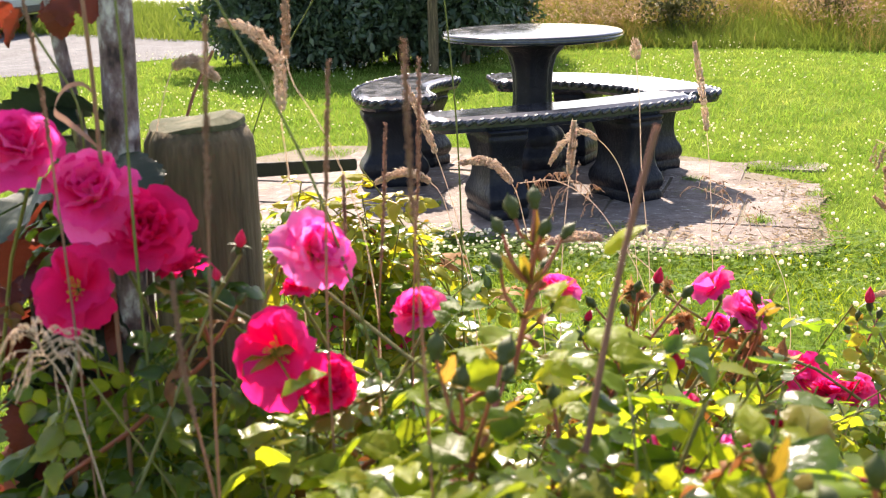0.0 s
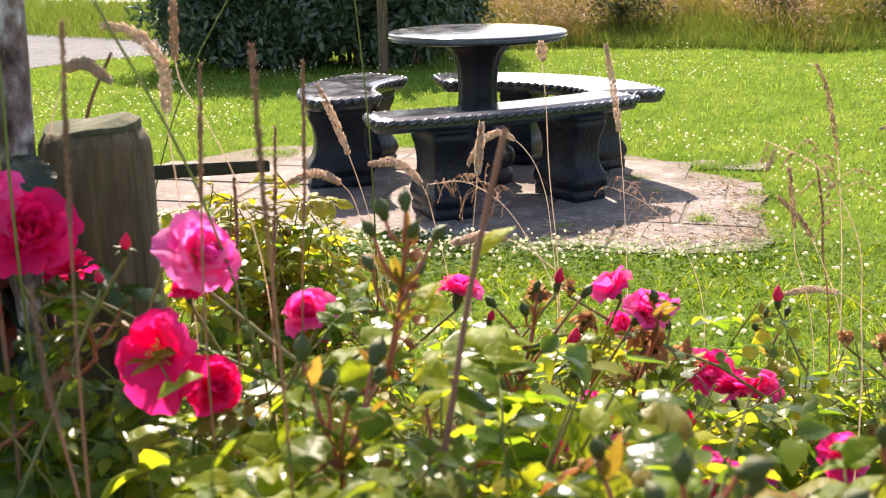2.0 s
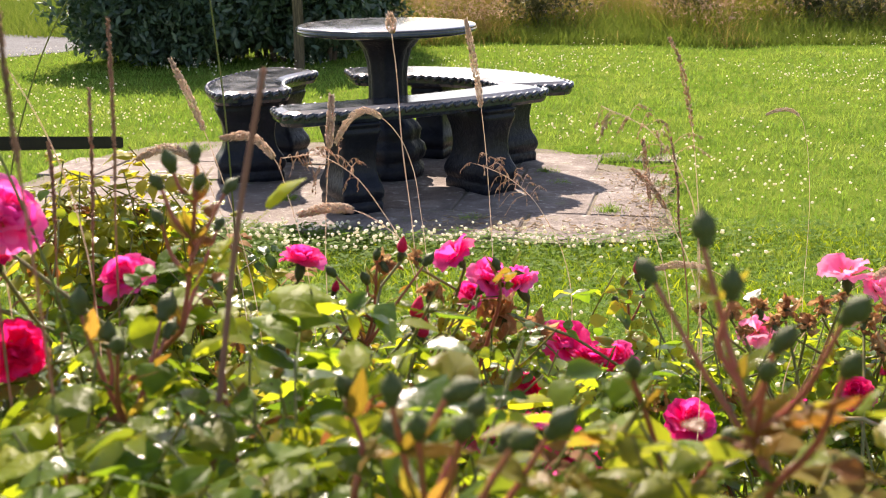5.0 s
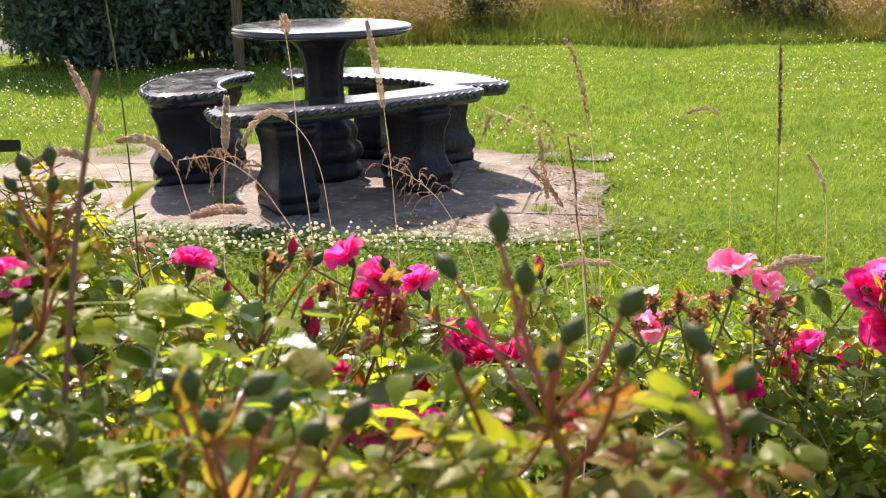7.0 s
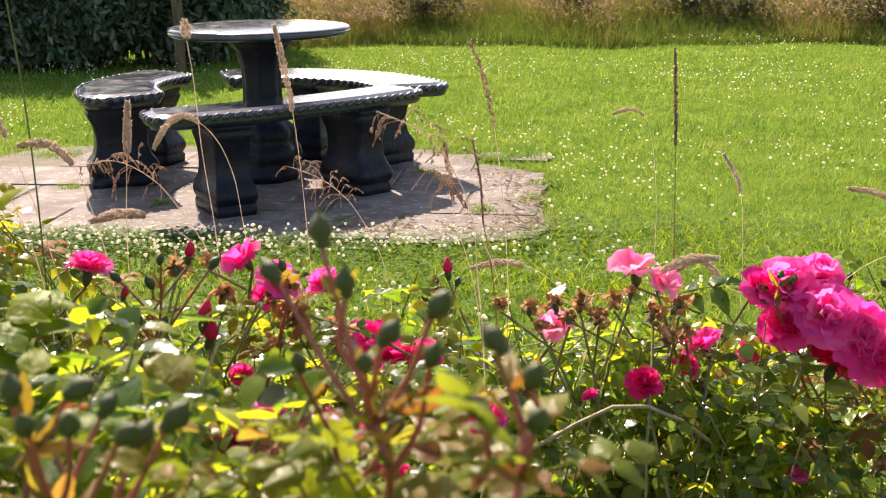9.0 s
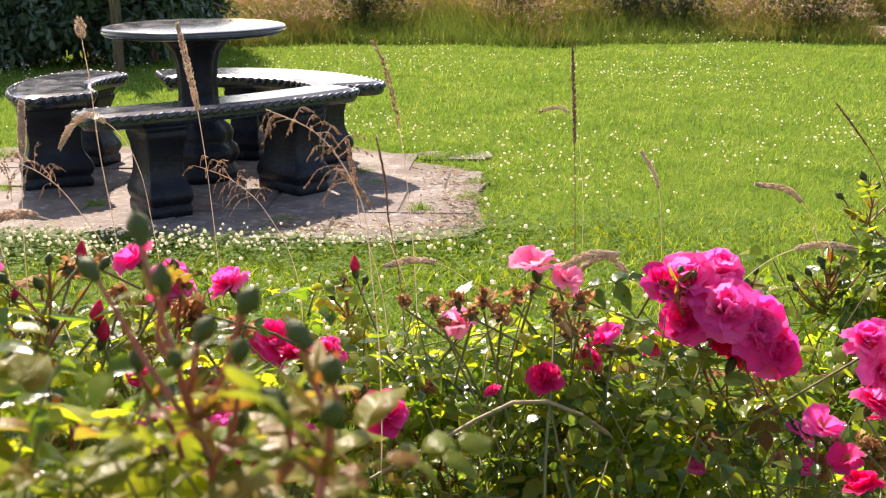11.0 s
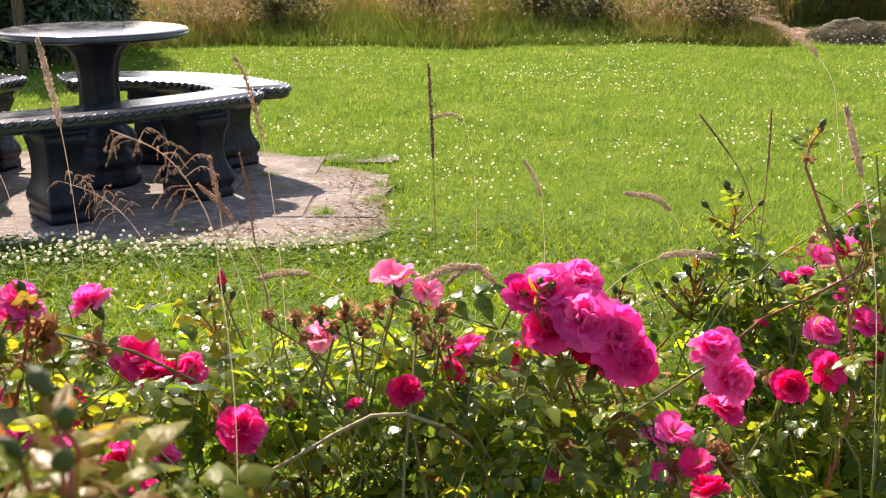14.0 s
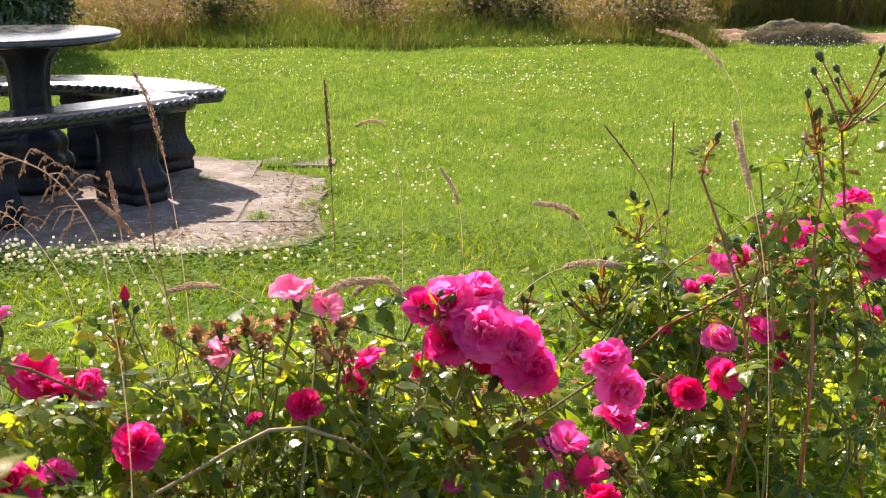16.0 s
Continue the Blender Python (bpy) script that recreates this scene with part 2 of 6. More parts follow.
def build_lawn():
    rng = np.random.default_rng(3)
    n = 310000
    y = np.exp(rng.uniform(np.log(1.7), np.log(14.5), n))
    x = rng.uniform(0.4 - 0.64 * y - 0.3, 0.8 + 0.70 * y + 0.3)
    keep = ~in_patio(x, y, -0.06) & ~in_drive(x, y)
    x, y = x[keep], y[keep]
    near = np.clip(y / 5.5, 0.7, 1.9)
    h = rng.uniform(0.025, 0.062, len(x)) * rng.uniform(0.7, 1.2, len(x)) * (1 + 0.25 * np.sin(x * 1.9 + np.sin(y * 1.3)) * np.sin(y * 2.3 + 1))
    w = rng.uniform(0.0025, 0.0045, len(x)) * near
    ob = blades("grass", np.column_stack([x, y]), np.zeros(len(x)), h, w, rng.uniform(0.3, 1.5, len(x)), M_GRASS, rng)
    tagged(ob, "short sunlit green lawn grass", "grass", kind="stuff")
    # the rest of the lawn round about, thinner
    n = 120000
    y = rng.uniform(-5.0, 13.0, n)
    x = rng.uniform(-8.0, 10.0, n)
    k = ~((y > 1.7) & (x > 0.1 - 0.64 * y) & (x < 1.1 + 0.70 * y)) & ~in_patio(x, y, -0.06) & ~in_drive(x, y) & ((y < 11.5) | (x < 8))
    x, y = x[k], y[k]
    ob = blades("outer_grass", np.column_stack([x, y]), np.zeros(len(x)), rng.uniform(0.03, 0.075, len(x)), rng.uniform(0.006, 0.012, len(x)), rng.uniform(0.3, 1.6, len(x)), M_GRASS, rng)
    tagged(ob, "green lawn grass around the rose bed", "grass", kind="stuff")
    # longer, looser grass between the roses and the paving
    n = 34000
    y = rng.uniform(1.75, 5.0, n)
    x = rng.uniform(0.4 - 0.62 * y - 0.2, 0.7 + 0.62 * y)
    tuft = np.sin(x * 7 + 2 * np.sin(y * 3)) + np.sin(y * 9 + x * 2)
    k = ~in_patio(x, y, 0.02) & (tuft > rng.uniform(-2.4, 1.6, n))
    x, y, tuft = x[k], y[k], tuft[k]
    n = len(x)
    h = rng.uniform(0.035, 0.075, n) * (1 + 0.22 * tuft)
    ob = blades("long_grass", np.column_stack([x, y]), np.zeros(n), h, rng.uniform(0.003, 0.0055, n), rng.uniform(0.4, 1.5, n), M_LONGGRASS, rng, segs=3)
    tagged(ob, "longer yellow-green grass beside the rose bed", "grass", kind="stuff")


build_lawn()


# ---- paving ----
def clip_poly(poly, inside):
    """Keeps the part of a polygon that lies inside a convex ring."""
    out = poly
    for (ax, ay), (bx, by) in zip(inside, inside[1:] + inside[:1]):
        cur, out = out, []
        side = [(bx - ax) * (py - ay) - (by - ay) * (px - ax) for px, py in cur]
        for k in range(len(cur)):
            p, q, sp, sq = cur[k], cur[(k + 1) % len(cur)], side[k], side[(k + 1) % len(cur)]
            if sp >= 0:
                out.append(p)
            if sp * sq < 0:
                u = sp / (sp - sq)
                out.append((p[0] + u * (q[0] - p[0]), p[1] + u * (q[1] - p[1])))
        if len(out) < 3:
            return []
    return out


def build_patio():
    rnd = random.Random(5)
    bm = bmesh.new()
    ring = []
    for k in range(72):
        a = -math.pi + 2 * math.pi * k / 72
        ring.append(patio_point(a, float(patio_edge(a))))
    low = [bm.verts.new((x, y, 0.002)) for x, y in ring]
    top = [bm.verts.new((x, y, 0.0155)) for x, y in ring]
    bm.faces.new(top)
    for k in range(72):
        bm.faces.new((low[k], low[(k + 1) % 72], top[(k + 1) % 72], top[k]))
    bed = part("patio", bm, M_JOINT)
    tagged(bed, "worn flagstone patio with sandy weedy joints in the lawn", "patio", kind="structure")
    smooth_ring = []
    for k in range(40):
        a = -math.pi + 2 * math.pi * k / 40
        r = ((abs(math.cos(a)) / 1.60) ** 6 + (abs(math.sin(a)) / 1.025) ** 6) ** (-1 / 6)
        smooth_ring.append(patio_point(a, r))
    y = PATIO.y - 1.1
    while y < PATIO.y + 1.1:
        h = rnd.choice([0.38, 0.46, 0.54])
        x = PATIO.x - 1.9 - rnd.uniform(0, 0.4)
        while x < PATIO.x + 1.9:
            w = rnd.uniform(0.38, 0.82)
            j = lambda: rnd.uniform(-0.008, 0.008)
            g = 0.004
            quad = [(x + g + j(), y + g + j()), (x + w - g + j(), y + g + j()), (x + w - g + j(), y + h - g + j()), (x + g + j(), y + h - g + j())]
            c, n = math.cos(TILT), math.sin(TILT)
            quad = [(PATIO.x + (px - PATIO.x) * c - (py - PATIO.y) * n, PATIO.y + (px - PATIO.x) * n + (py - PATIO.y) * c) for px, py in quad]
            poly = clip_poly(quad, smooth_ring)
            if poly and not in_patio(np.array([sum(p[0] for p in poly) / len(poly)]), np.array([sum(p[1] for p in poly) / len(poly)]), -0.08)[0]:
                poly = []
            if len(poly) >= 3:
                cx, cy = sum(p[0] for p in poly) / len(poly), sum(p[1] for p in poly) / len(poly)
                bm = bmesh.new()
                t = 0.020 + rnd.uniform(-0.003, 0.004)
                tx, ty = rnd.uniform(-0.008, 0.008), rnd.uniform(-0.008, 0.008)
                a = [bm.verts.new((px, py, 0.004)) for px, py in poly]
                b = [bm.verts.new((px, py, t - 0.005)) for px, py in poly]
                c = [bm.verts.new((px + (cx - px) * 0.02, py + (cy - py) * 0.02, t + (px - cx) * tx + (py - cy) * ty)) for px, py in poly]
                n = len(poly)
                for lo, hi in ((a, b), (b, c)):
                    for k in range(n):
                        bm.faces.new((lo[k], lo[(k + 1) % n], hi[(k + 1) % n], hi[k]))
                bm.faces.new(c)
                part("flagstone", bm, M_STONE, bed)
            x += w
        y += h
    # one flagstone apart from the rest, in the grass
    bm = bmesh.new()
    bmesh.ops.create_cube(bm, size=1, matrix=Matrix.Translation((1.23, 6.53, 0.005)) @ Matrix.Rotation(TILT, 4, "Z") @ Matrix.Diagonal((0.40, 0.22, 0.016, 1)))
    bmesh.ops.bevel(bm, geom=[e for e in bm.edges if abs(e.verts[0].co.z - e.verts[1].co.z) > 0.01], offset=0.04, segments=3, affect="EDGES")
    part("flagstone", bm, M_STONE, bed)


build_patio()


# ---- garden table and benches ----
def build_table():
    m = pose(-0.072, 6.06, 0.018)
    t = empty("garden_table", m)
    tagged(t, "round black-painted cast stone table on a turned pedestal", "table")
    bm = lathe([(0.30, 0.710), (0.408, 0.710), (0.428, 0.713), (0.441, 0.722), (0.442, 0.732), (0.436, 0.736), (0.440, 0.741), (0.434, 0.748), (0.418, 0.751), (0.0, 0.752)], 72)
    part("tabletop", bm, M_TOP, t, "worn glossy black round top", True)
    bm = lathe([(0.165, 0), (0.172, 0.02), (0.170, 0.06), (0.150, 0.075), (0.168, 0.10), (0.176, 0.13), (0.168, 0.165), (0.145, 0.185), (0.150, 0.21), (0.155, 0.235), (0.140, 0.265), (0.110, 0.29), (0.098, 0.33), (0.092, 0.42), (0.092, 0.50), (0.098, 0.57), (0.115, 0.63), (0.15, 0.672), (0.165, 0.682), (0.168, 0.711)], 48)
    for v in bm.verts:
        a = math.atan2(v.co.y, v.co.x)
        r = math.hypot(v.co.x, v.co.y)
        if 0.08 < v.co.z < 0.68 and r > 0.01:
            k = 1 + 0.05 * math.cos(8 * a)
            v.co.x *= k
            v.co.y *= k
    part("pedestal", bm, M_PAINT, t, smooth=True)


def build_bench(name, cx, cy, mid, top, half=46.0, ri=0.625, ro=1.0, feet=(-26, 26), label=""):
    """A curved slab seat with a ropework rim on two scrolled feet. mid: the degrees at which its middle lies from its centre of curvature."""
    b = empty(name, pose(cx, cy, 0.018, 0, 0, mid))
    tagged(b, label or "curved black-painted cast stone bench with rope-moulded rim", "bench", "benches round the table")
    th, z1 = 0.068, top - 0.018
    prof = [(0.0, z1 - th), (-0.012, z1 - th + 0.004), (-0.022, z1 - th + 0.02), (-0.022, z1 - 0.022), (-0.012, z1 - 0.012), (0.004, z1 - 0.006), (0.02, z1)]
    rm, corner = (ri + ro) / 2, 0.085
    reach = radians(half) * rm + 0.042

    def plan(inset):
        """Half of the slab's outline, on the side of its centre of curvature: a bent band with rounded corners."""
        c, e, low = corner - inset, reach - inset, ri + inset
        turn = [radians(180 + 15 * k) for k in range(7)]
        pts = [(-e, rm)] + [(-e + c + c * math.cos(a), low + c + c * math.sin(a)) for a in turn]
        pts += [((-e + c) * (1 - k / 20) + (e - c) * k / 20, low) for k in range(1, 20)]
        return pts + [(e - c - c * math.cos(a), low + c + c * math.sin(a)) for a in reversed(turn)] + [(e, rm)]

    def bent(p, z):
        return Vector((p[1] * math.cos(p[0] / rm), p[1] * math.sin(p[0] / rm), z))

    def loop(inset):
        near = plan(inset)
        return near + [(p[0], 2 * rm - p[1]) for p in reversed(near[1:-1])]

    bm = bmesh.new()
    rings = [[bm.verts.new(bent(p, z)) for p in loop(d + 0.022)] for d, z in prof]
    m = len(rings[0])
    for p, q in zip(rings, rings[1:]):
        for i in range(m):
            bm.faces.new((p[i], p[(i + 1) % m], q[(i + 1) % m], q[i]))
    half_loop = (m + 2) // 2
    for ring in (rings[0], rings[-1]):
        for i in range(half_loop - 1):
            quad = [ring[i], ring[i + 1], ring[-i - 1], ring[-i]] if i else [ring[0], ring[1], ring[-1]]
            if i == half_loop - 2:
                quad = [ring[i], ring[i + 1], ring[-i]]
            bm.faces.new(quad)
    bmesh.ops.recalc_face_normals(bm, faces=bm.faces[:])
    part("seat", bm, M_TOP, b, "worn glossy black slab seat")
    # ropework: slanted beads all along the rim
    zr = z1 - 0.021
    rim = np.array([bent(p, zr) for p in loop(0.0)] + [bent(loop(0.0)[0], zr)])
    run = np.concatenate([[0], np.cumsum(np.linalg.norm(np.diff(rim, axis=0), axis=1))])
    count = int(run[-1] / 0.050)
    bm = bmesh.new()
    for k in range(count):
        p, q = (Vector([np.interp((k + u) / count * run[-1], run, rim[:, axis]) for axis in range(3)]) for u in (0.3, 0.7))
        tang = (q - p).normalized()
        base = Matrix.Translation((p + q) / 2) @ Matrix((tang, Vector((-tang.y, tang.x, 0)), Vector((0, 0, 1)))).transposed().to_4x4()
        bmesh.ops.create_icosphere(bm, subdivisions=2, radius=1.0, matrix=base @ Matrix.Rotation(radians(28), 4, "Y") @ Matrix.Diagonal((0.0265, 0.0125, 0.0135, 1)))
    part("rope_moulding", bm, M_ROPE, b, "raised ropework rim", True)
    # feet: radial slabs with a waisted, scrolled outline
    hz = z1 - th
    key = [(0.158, 0.0), (0.160, 0.04), (0.150, 0.052), (0.166, 0.072), (0.170, 0.095), (0.158, 0.125), (0.134, 0.155), (0.122, 0.20), (0.122, 0.25), (0.132, 0.30), (0.150, 0.335), (0.158, 0.36), (0.150, 0.375), (0.160, 0.385), (0.162, hz)]
    out_prof = [tuple(p) for p in np.column_stack([np.interp(np.linspace(0, 1, 30), np.linspace(0, 1, 15), [p[k] for p in key]) for k in (0, 1)])]
    for f in feet:
        bm = bmesh.new()
        a = radians(f)
        cols = []
        for depth, sh in ((-0.075, 0.90), (-0.072, 0.955), (-0.064, 0.99), (-0.055, 1.0), (0.055, 1.0), (0.064, 0.99), (0.072, 0.955), (0.075, 0.90)):
            l = [bm.verts.new((rm - w * sh, depth * (1 + 0.35 * (w - 0.118) / 0.06), z)) for w, z in out_prof]
            r = [bm.verts.new((rm + w * sh, depth * (1 + 0.35 * (w - 0.118) / 0.06), z)) for w, z in out_prof]
            cols.append((l, r))
        k = len(out_prof)
        for (l, r), (l2, r2) in zip(cols, cols[1:]):
            for i in range(k - 1):
                bm.faces.new((l[i], l[i + 1], l2[i + 1], l2[i]))
                bm.faces.new((r[i], r2[i], r2[i + 1], r[i + 1]))
            bm.faces.new((l[0], l2[0], r2[0], r[0]))
            bm.faces.new((l[-1], r[-1], r2[-1], l2[-1]))
        for l, r in (cols[0], cols[-1]):
            for i in range(k - 1):
                bm.faces.new((l[i], r[i], r[i + 1], l[i + 1]))
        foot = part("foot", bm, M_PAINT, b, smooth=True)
        foot.matrix_basis = Matrix.Rotation(a, 4, "Z")
    return b


build_table()
build_bench("garden_bench", -1.579, 8.073, -56.3, 0.481, 11.9, 2.915, 3.2, feet=(-6.5, 6.3))
build_bench("garden_bench", -0.117, 5.862, 59.2, 0.475, 43.6, 0.627, 1.005, feet=(-18.4, 12.6))
build_bench("garden_bench", -0.023, 6.218, 177.2, 0.485, 34.0, 0.59, 0.965, feet=(-21, 21))


# ---- plant helpers ----
def tube(points, radii, sides=6):
    """A tapered tube along points: vertices and quads."""
    p = np.asarray(points, float)
    r = np.broadcast_to(np.asarray(radii, float), (len(p),)) if np.ndim(radii) == 0 else np.asarray(radii, float)
    t = np.gradient(p, axis=0)
    t /= np.linalg.norm(t, axis=1)[:, None] + 1e-9
    ref = np.array([0.31, 0.95, 0.05]) if abs(t[:, 2]).mean() > 0.5 else np.array([0.0, 0.1, 1.0])
    u = np.cross(t, ref)
    u /= np.linalg.norm(u, axis=1)[:, None] + 1e-9
    w = np.cross(t, u)
    a = np.linspace(0, 2 * np.pi, sides, endpoint=False)
    v = p[:, None] + r[:, None, None] * (np.cos(a)[None, :, None] * u[:, None] + np.sin(a)[None, :, None] * w[:, None])
    n = len(p)
    q = []
    for i in range(n - 1):
        for k in range(sides):
            q.append((i * sides + k, i * sides + (k + 1) % sides, (i + 1) * sides + (k + 1) % sides, (i + 1) * sides + k))
    return v.reshape(-1, 3), np.array(q)


def merge(pieces):
    """Joins (vertices, faces) pairs whose faces are all of one width."""
    vs, fs, o = [], [], 0
    for v, f in pieces:
        vs.append(v)
        fs.append(np.asarray(f) + o)
        o += len(v)
    return np.concatenate(vs), np.concatenate(fs)


def bezier(p, n):
    """Points along a smooth curve through the given ones."""
    p = np.asarray(p, float)
    if len(p) == 2:
        return p[0] + np.linspace(0, 1, n)[:, None] * (p[1] - p[0])
    d = np.concatenate([[0], np.cumsum(np.linalg.norm(np.diff(p, axis=0), axis=1) + 1e-6)])
    g = np.gradient(p, d, axis=0)
    t = np.linspace(0, d[-1], n)
    k = np.clip(np.searchsorted(d, t, side="right") - 1, 0, len(p) - 2)
    h = (d[k + 1] - d[k])[:, None]
    u = ((t - d[k])[:, None]) / h
    return (2 * u ** 3 - 3 * u ** 2 + 1) * p[k] + (u ** 3 - 2 * u ** 2 + u) * h * g[k] + (3 * u ** 2 - 2 * u ** 3) * p[k + 1] + (u ** 3 - u ** 2) * h * g[k + 1]


def leaflet(length, width, fold, curl, droop, teeth=5, domed=True):
    """One toothed leaflet along +x, folded at the midrib and domed on each side: vertices and triangles."""
    n = teeth * 2
    v = []
    for i, x in enumerate(np.linspace(0, 1, n + 1)):
        w = width * 0.5 * (math.sin(math.pi * x ** 0.74) ** 0.8 * (1.08 - 0.3 * x ** 3) if 0 < x < 1 else 0.0)
        full = w
        if i % 2 == 0 and 0 < i < n:
            w *= 0.88
        z = -droop * length * x * x
        ripple = 0.05 * full * (1 if i % 4 < 2 else -1)
        v.append((length * x, 0, z))
        for s in (1, -1):
            v.append((length * x + 0.012 * length, s * w * 0.55, z + 0.62 * fold * full + 0.10 * full + ripple))
            v.append((length * x + 0.02 * length, s * w, z + fold * full - curl * full - 0.12 * full))
    f = []
    if not domed:
        v = [p for k, p in enumerate(v) if k % 5 in (0, 2, 4)]
        for i in range(n):
            a, b = 3 * i, 3 * i + 3
            f += [(a, b, b + 1), (a, b + 1, a + 1), (a, a + 2, b + 2), (a, b + 2, b)]
        return np.array(v, float), np.array(f)
    for i in range(n):
        a, b = 5 * i, 5 * i + 5
        f += [(a, b, b + 1), (a, b + 1, a + 1), (a + 1, b + 1, b + 2), (a + 1, b + 2, a + 2), (a, a + 3, b + 3), (a, b + 3, b), (a + 3, a + 4, b + 4), (a + 3, b + 4, b + 3)]
    return np.array(v, float), np.array(f)


def rot(v, rx=0, ry=0, rz=0, at=(0, 0, 0)):
    m = np.array(Euler((radians(rx), radians(ry), radians(rz))).to_matrix())
    return v @ m.T + np.array(at)


LOWER = {}


def leaf_mesh(name, rng, size, mat, count=5):
    """A rose leaf: a stalk with paired leaflets and one at its tip."""
    pieces, plain = [], []
    L = size * 2.3
    stalk = np.array([(0, 0, 0), (L * 0.5, 0, 0.004), (L, 0, -0.004)])
    tv, tq = tube(bezier(stalk, 4), [0.0009, 0.0009, 0.0007, 0.0005], 3)
    tri = np.concatenate([tq[:, [0, 1, 2]], tq[:, [0, 2, 3]]])
    pieces.append((tv, tri))
    spots = [(1.0, 0, 1.05)]
    for k in range(count // 2):
        for s in (1, -1):
            spots.append((0.42 + 0.36 * k, s, 0.74 + 0.2 * k))
    for u, s, sc in spots:
        ln = size * sc * rng.uniform(0.85, 1.15)
        form = (ln, ln * rng.uniform(0.62, 0.76), rng.uniform(0.15, 0.75), rng.uniform(-0.1, 0.6), rng.uniform(-0.1, 0.5))
        turn = (rng.uniform(-25, 25), rng.uniform(-22, 18), s * rng.uniform(52, 75) + rng.uniform(-8, 8), (L * u, 0, 0.0))
        v, f = leaflet(*form, 4)
        pieces.append((rot(v, *turn), f))
        v, f = leaflet(*form, 3, False)
        plain.append((rot(v, *turn), f))
    LOWER[name + str(len(LOWER))] = merge(plain)
    v, f = merge(pieces)
    me = bpy.data.meshes.new(name)
    me.from_pydata(v.tolist(), [], f.tolist())
    me.materials.append(mat)
    me["plain"] = name + str(len(LOWER) - 1)
    me.polygons.foreach_set("use_smooth", [True] * len(me.polygons))
    return me


def petal_mesh(name, rng, cup, reflex, mat):
    """A broad wavy petal along +x, cupped upwards, rolled back at the rim."""
    nu, nv = 7, 9
    v = []
    ph = rng.uniform(0, 6.28)
    for i in range(nu):
        u = i / (nu - 1)
        for j in range(nv):
            s = -1 + 2 * j / (nv - 1)
            w = 0.68 * (u ** 0.55) * (1 - 0.18 * u ** 5)
            x = u * (1 - 0.24 * s * s * u) - 0.05 * u ** 4 * math.exp(-(s * 3.5) ** 2) + 0.04 * u ** 5 * math.sin(8 * s + ph)
            z = cup * (0.55 * u * u + 0.55 * (s * w) ** 2 * 2) - reflex * max(0, u - 0.6) ** 2 * 3
            z += 0.055 * u * u * math.sin(4.5 * s + ph) + 0.06 * u ** 3 * math.sin(9 * s + 2 * ph + 2 * u)
            v.append((x, s * w, z))
    f = []
    for i in range(nu - 1):
        for j in range(nv - 1):
            a = i * nv + j
            f.append((a, a + nv, a + nv + 1, a + 1))
    me = bpy.data.meshes.new(name)
    me.from_pydata(v, [], f)
    me.materials.append(mat)
    me.polygons.foreach_set("use_smooth", [True] * len(me.polygons))
    return me


def petal_mat(name, dark, mid, light):
    m = leafy(name, [(0.0, dark), (0.5, mid), (1.0, light)], 0.6, 0.55, (1.45, 1.08, 1.25), spec=0.12, island=False, patch=25, patch_amt=0.25, vein=0.12)
    return m


GREENS = [(0.0, (0.020, 0.052, 0.014)), (0.25, (0.048, 0.100, 0.018)), (0.5, (0.095, 0.155, 0.024)), (0.72, (0.175, 0.225, 0.032)), (0.92, (0.24, 0.235, 0.040)), (1.0, (0.25, 0.165, 0.045))]
M_LEAF = leafy("rose_leaf", GREENS, 0.22, 0.5, (2.3, 2.0, 0.8), spec=0.4, island=False, patch=30, vein=0.35)
M_LEAF_BROAD = leafy("broad_rose_leaf", [(0.0, (0.022, 0.06, 0.013)), (0.25, (0.08, 0.145, 0.022)), (0.55, (0.17, 0.23, 0.03)), (0.85, (0.25, 0.285, 0.036)), (1.0, (0.29, 0.26, 0.045))], 0.42, 0.57, (2.4, 2.1, 0.7), spec=0.14, island=False, patch=30, vein=0.5)
M_LEAF_WARM = leafy("olive_young_leaf", [(0.0, (0.07, 0.115, 0.02)), (0.4, (0.135, 0.17, 0.028)), (0.75, (0.19, 0.18, 0.04)), (1.0, (0.24, 0.11, 0.05))], 0.36, 0.52, (1.9, 1.75, 0.8), spec=0.16, island=False, patch=40, vein=0.4)
M_LEAF_SPOT = leafy("spotted_rose_leaf", GREENS[:4] + [(0.85, (0.23, 0.22, 0.035)), (1.0, (0.30, 0.18, 0.045))], 0.22, 0.52, (2.5, 2.05, 0.8), spec=0.4, island=False, patch=30, vein=0.35, spots=(170, 0.64, (0.02, 0.012, 0.006)))
M_LEAF_JOINED = leafy("rose_foliage", GREENS, 0.2, 0.6, (3.0, 2.55, 0.8), spec=0.5, patch=30, vein=0.35, spots=(170, 0.7, (0.02, 0.012, 0.006)))
M_STEM = surface("green_rose_stem", [(0.3, (0.12, 0.14, 0.035)), (0.7, (0.23, 0.19, 0.06))], 30, 0.5, 0.2, 200, dist=0.001)
M_REDSTEM = surface("reddish_rose_stem", [(0.3, (0.25, 0.10, 0.045)), (0.6, (0.40, 0.085, 0.06)), (0.8, (0.28, 0.18, 0.055))], 25, 0.45, 0.2, 200, dist=0.001)
M_BUD = surface("green_bud", [(0.3, (0.035, 0.055, 0.018)), (0.55, (0.07, 0.09, 0.025)), (0.75, (0.13, 0.10, 0.03))], 120, 0.5, 0.3, 400, dist=0.0006, spec=0.25)
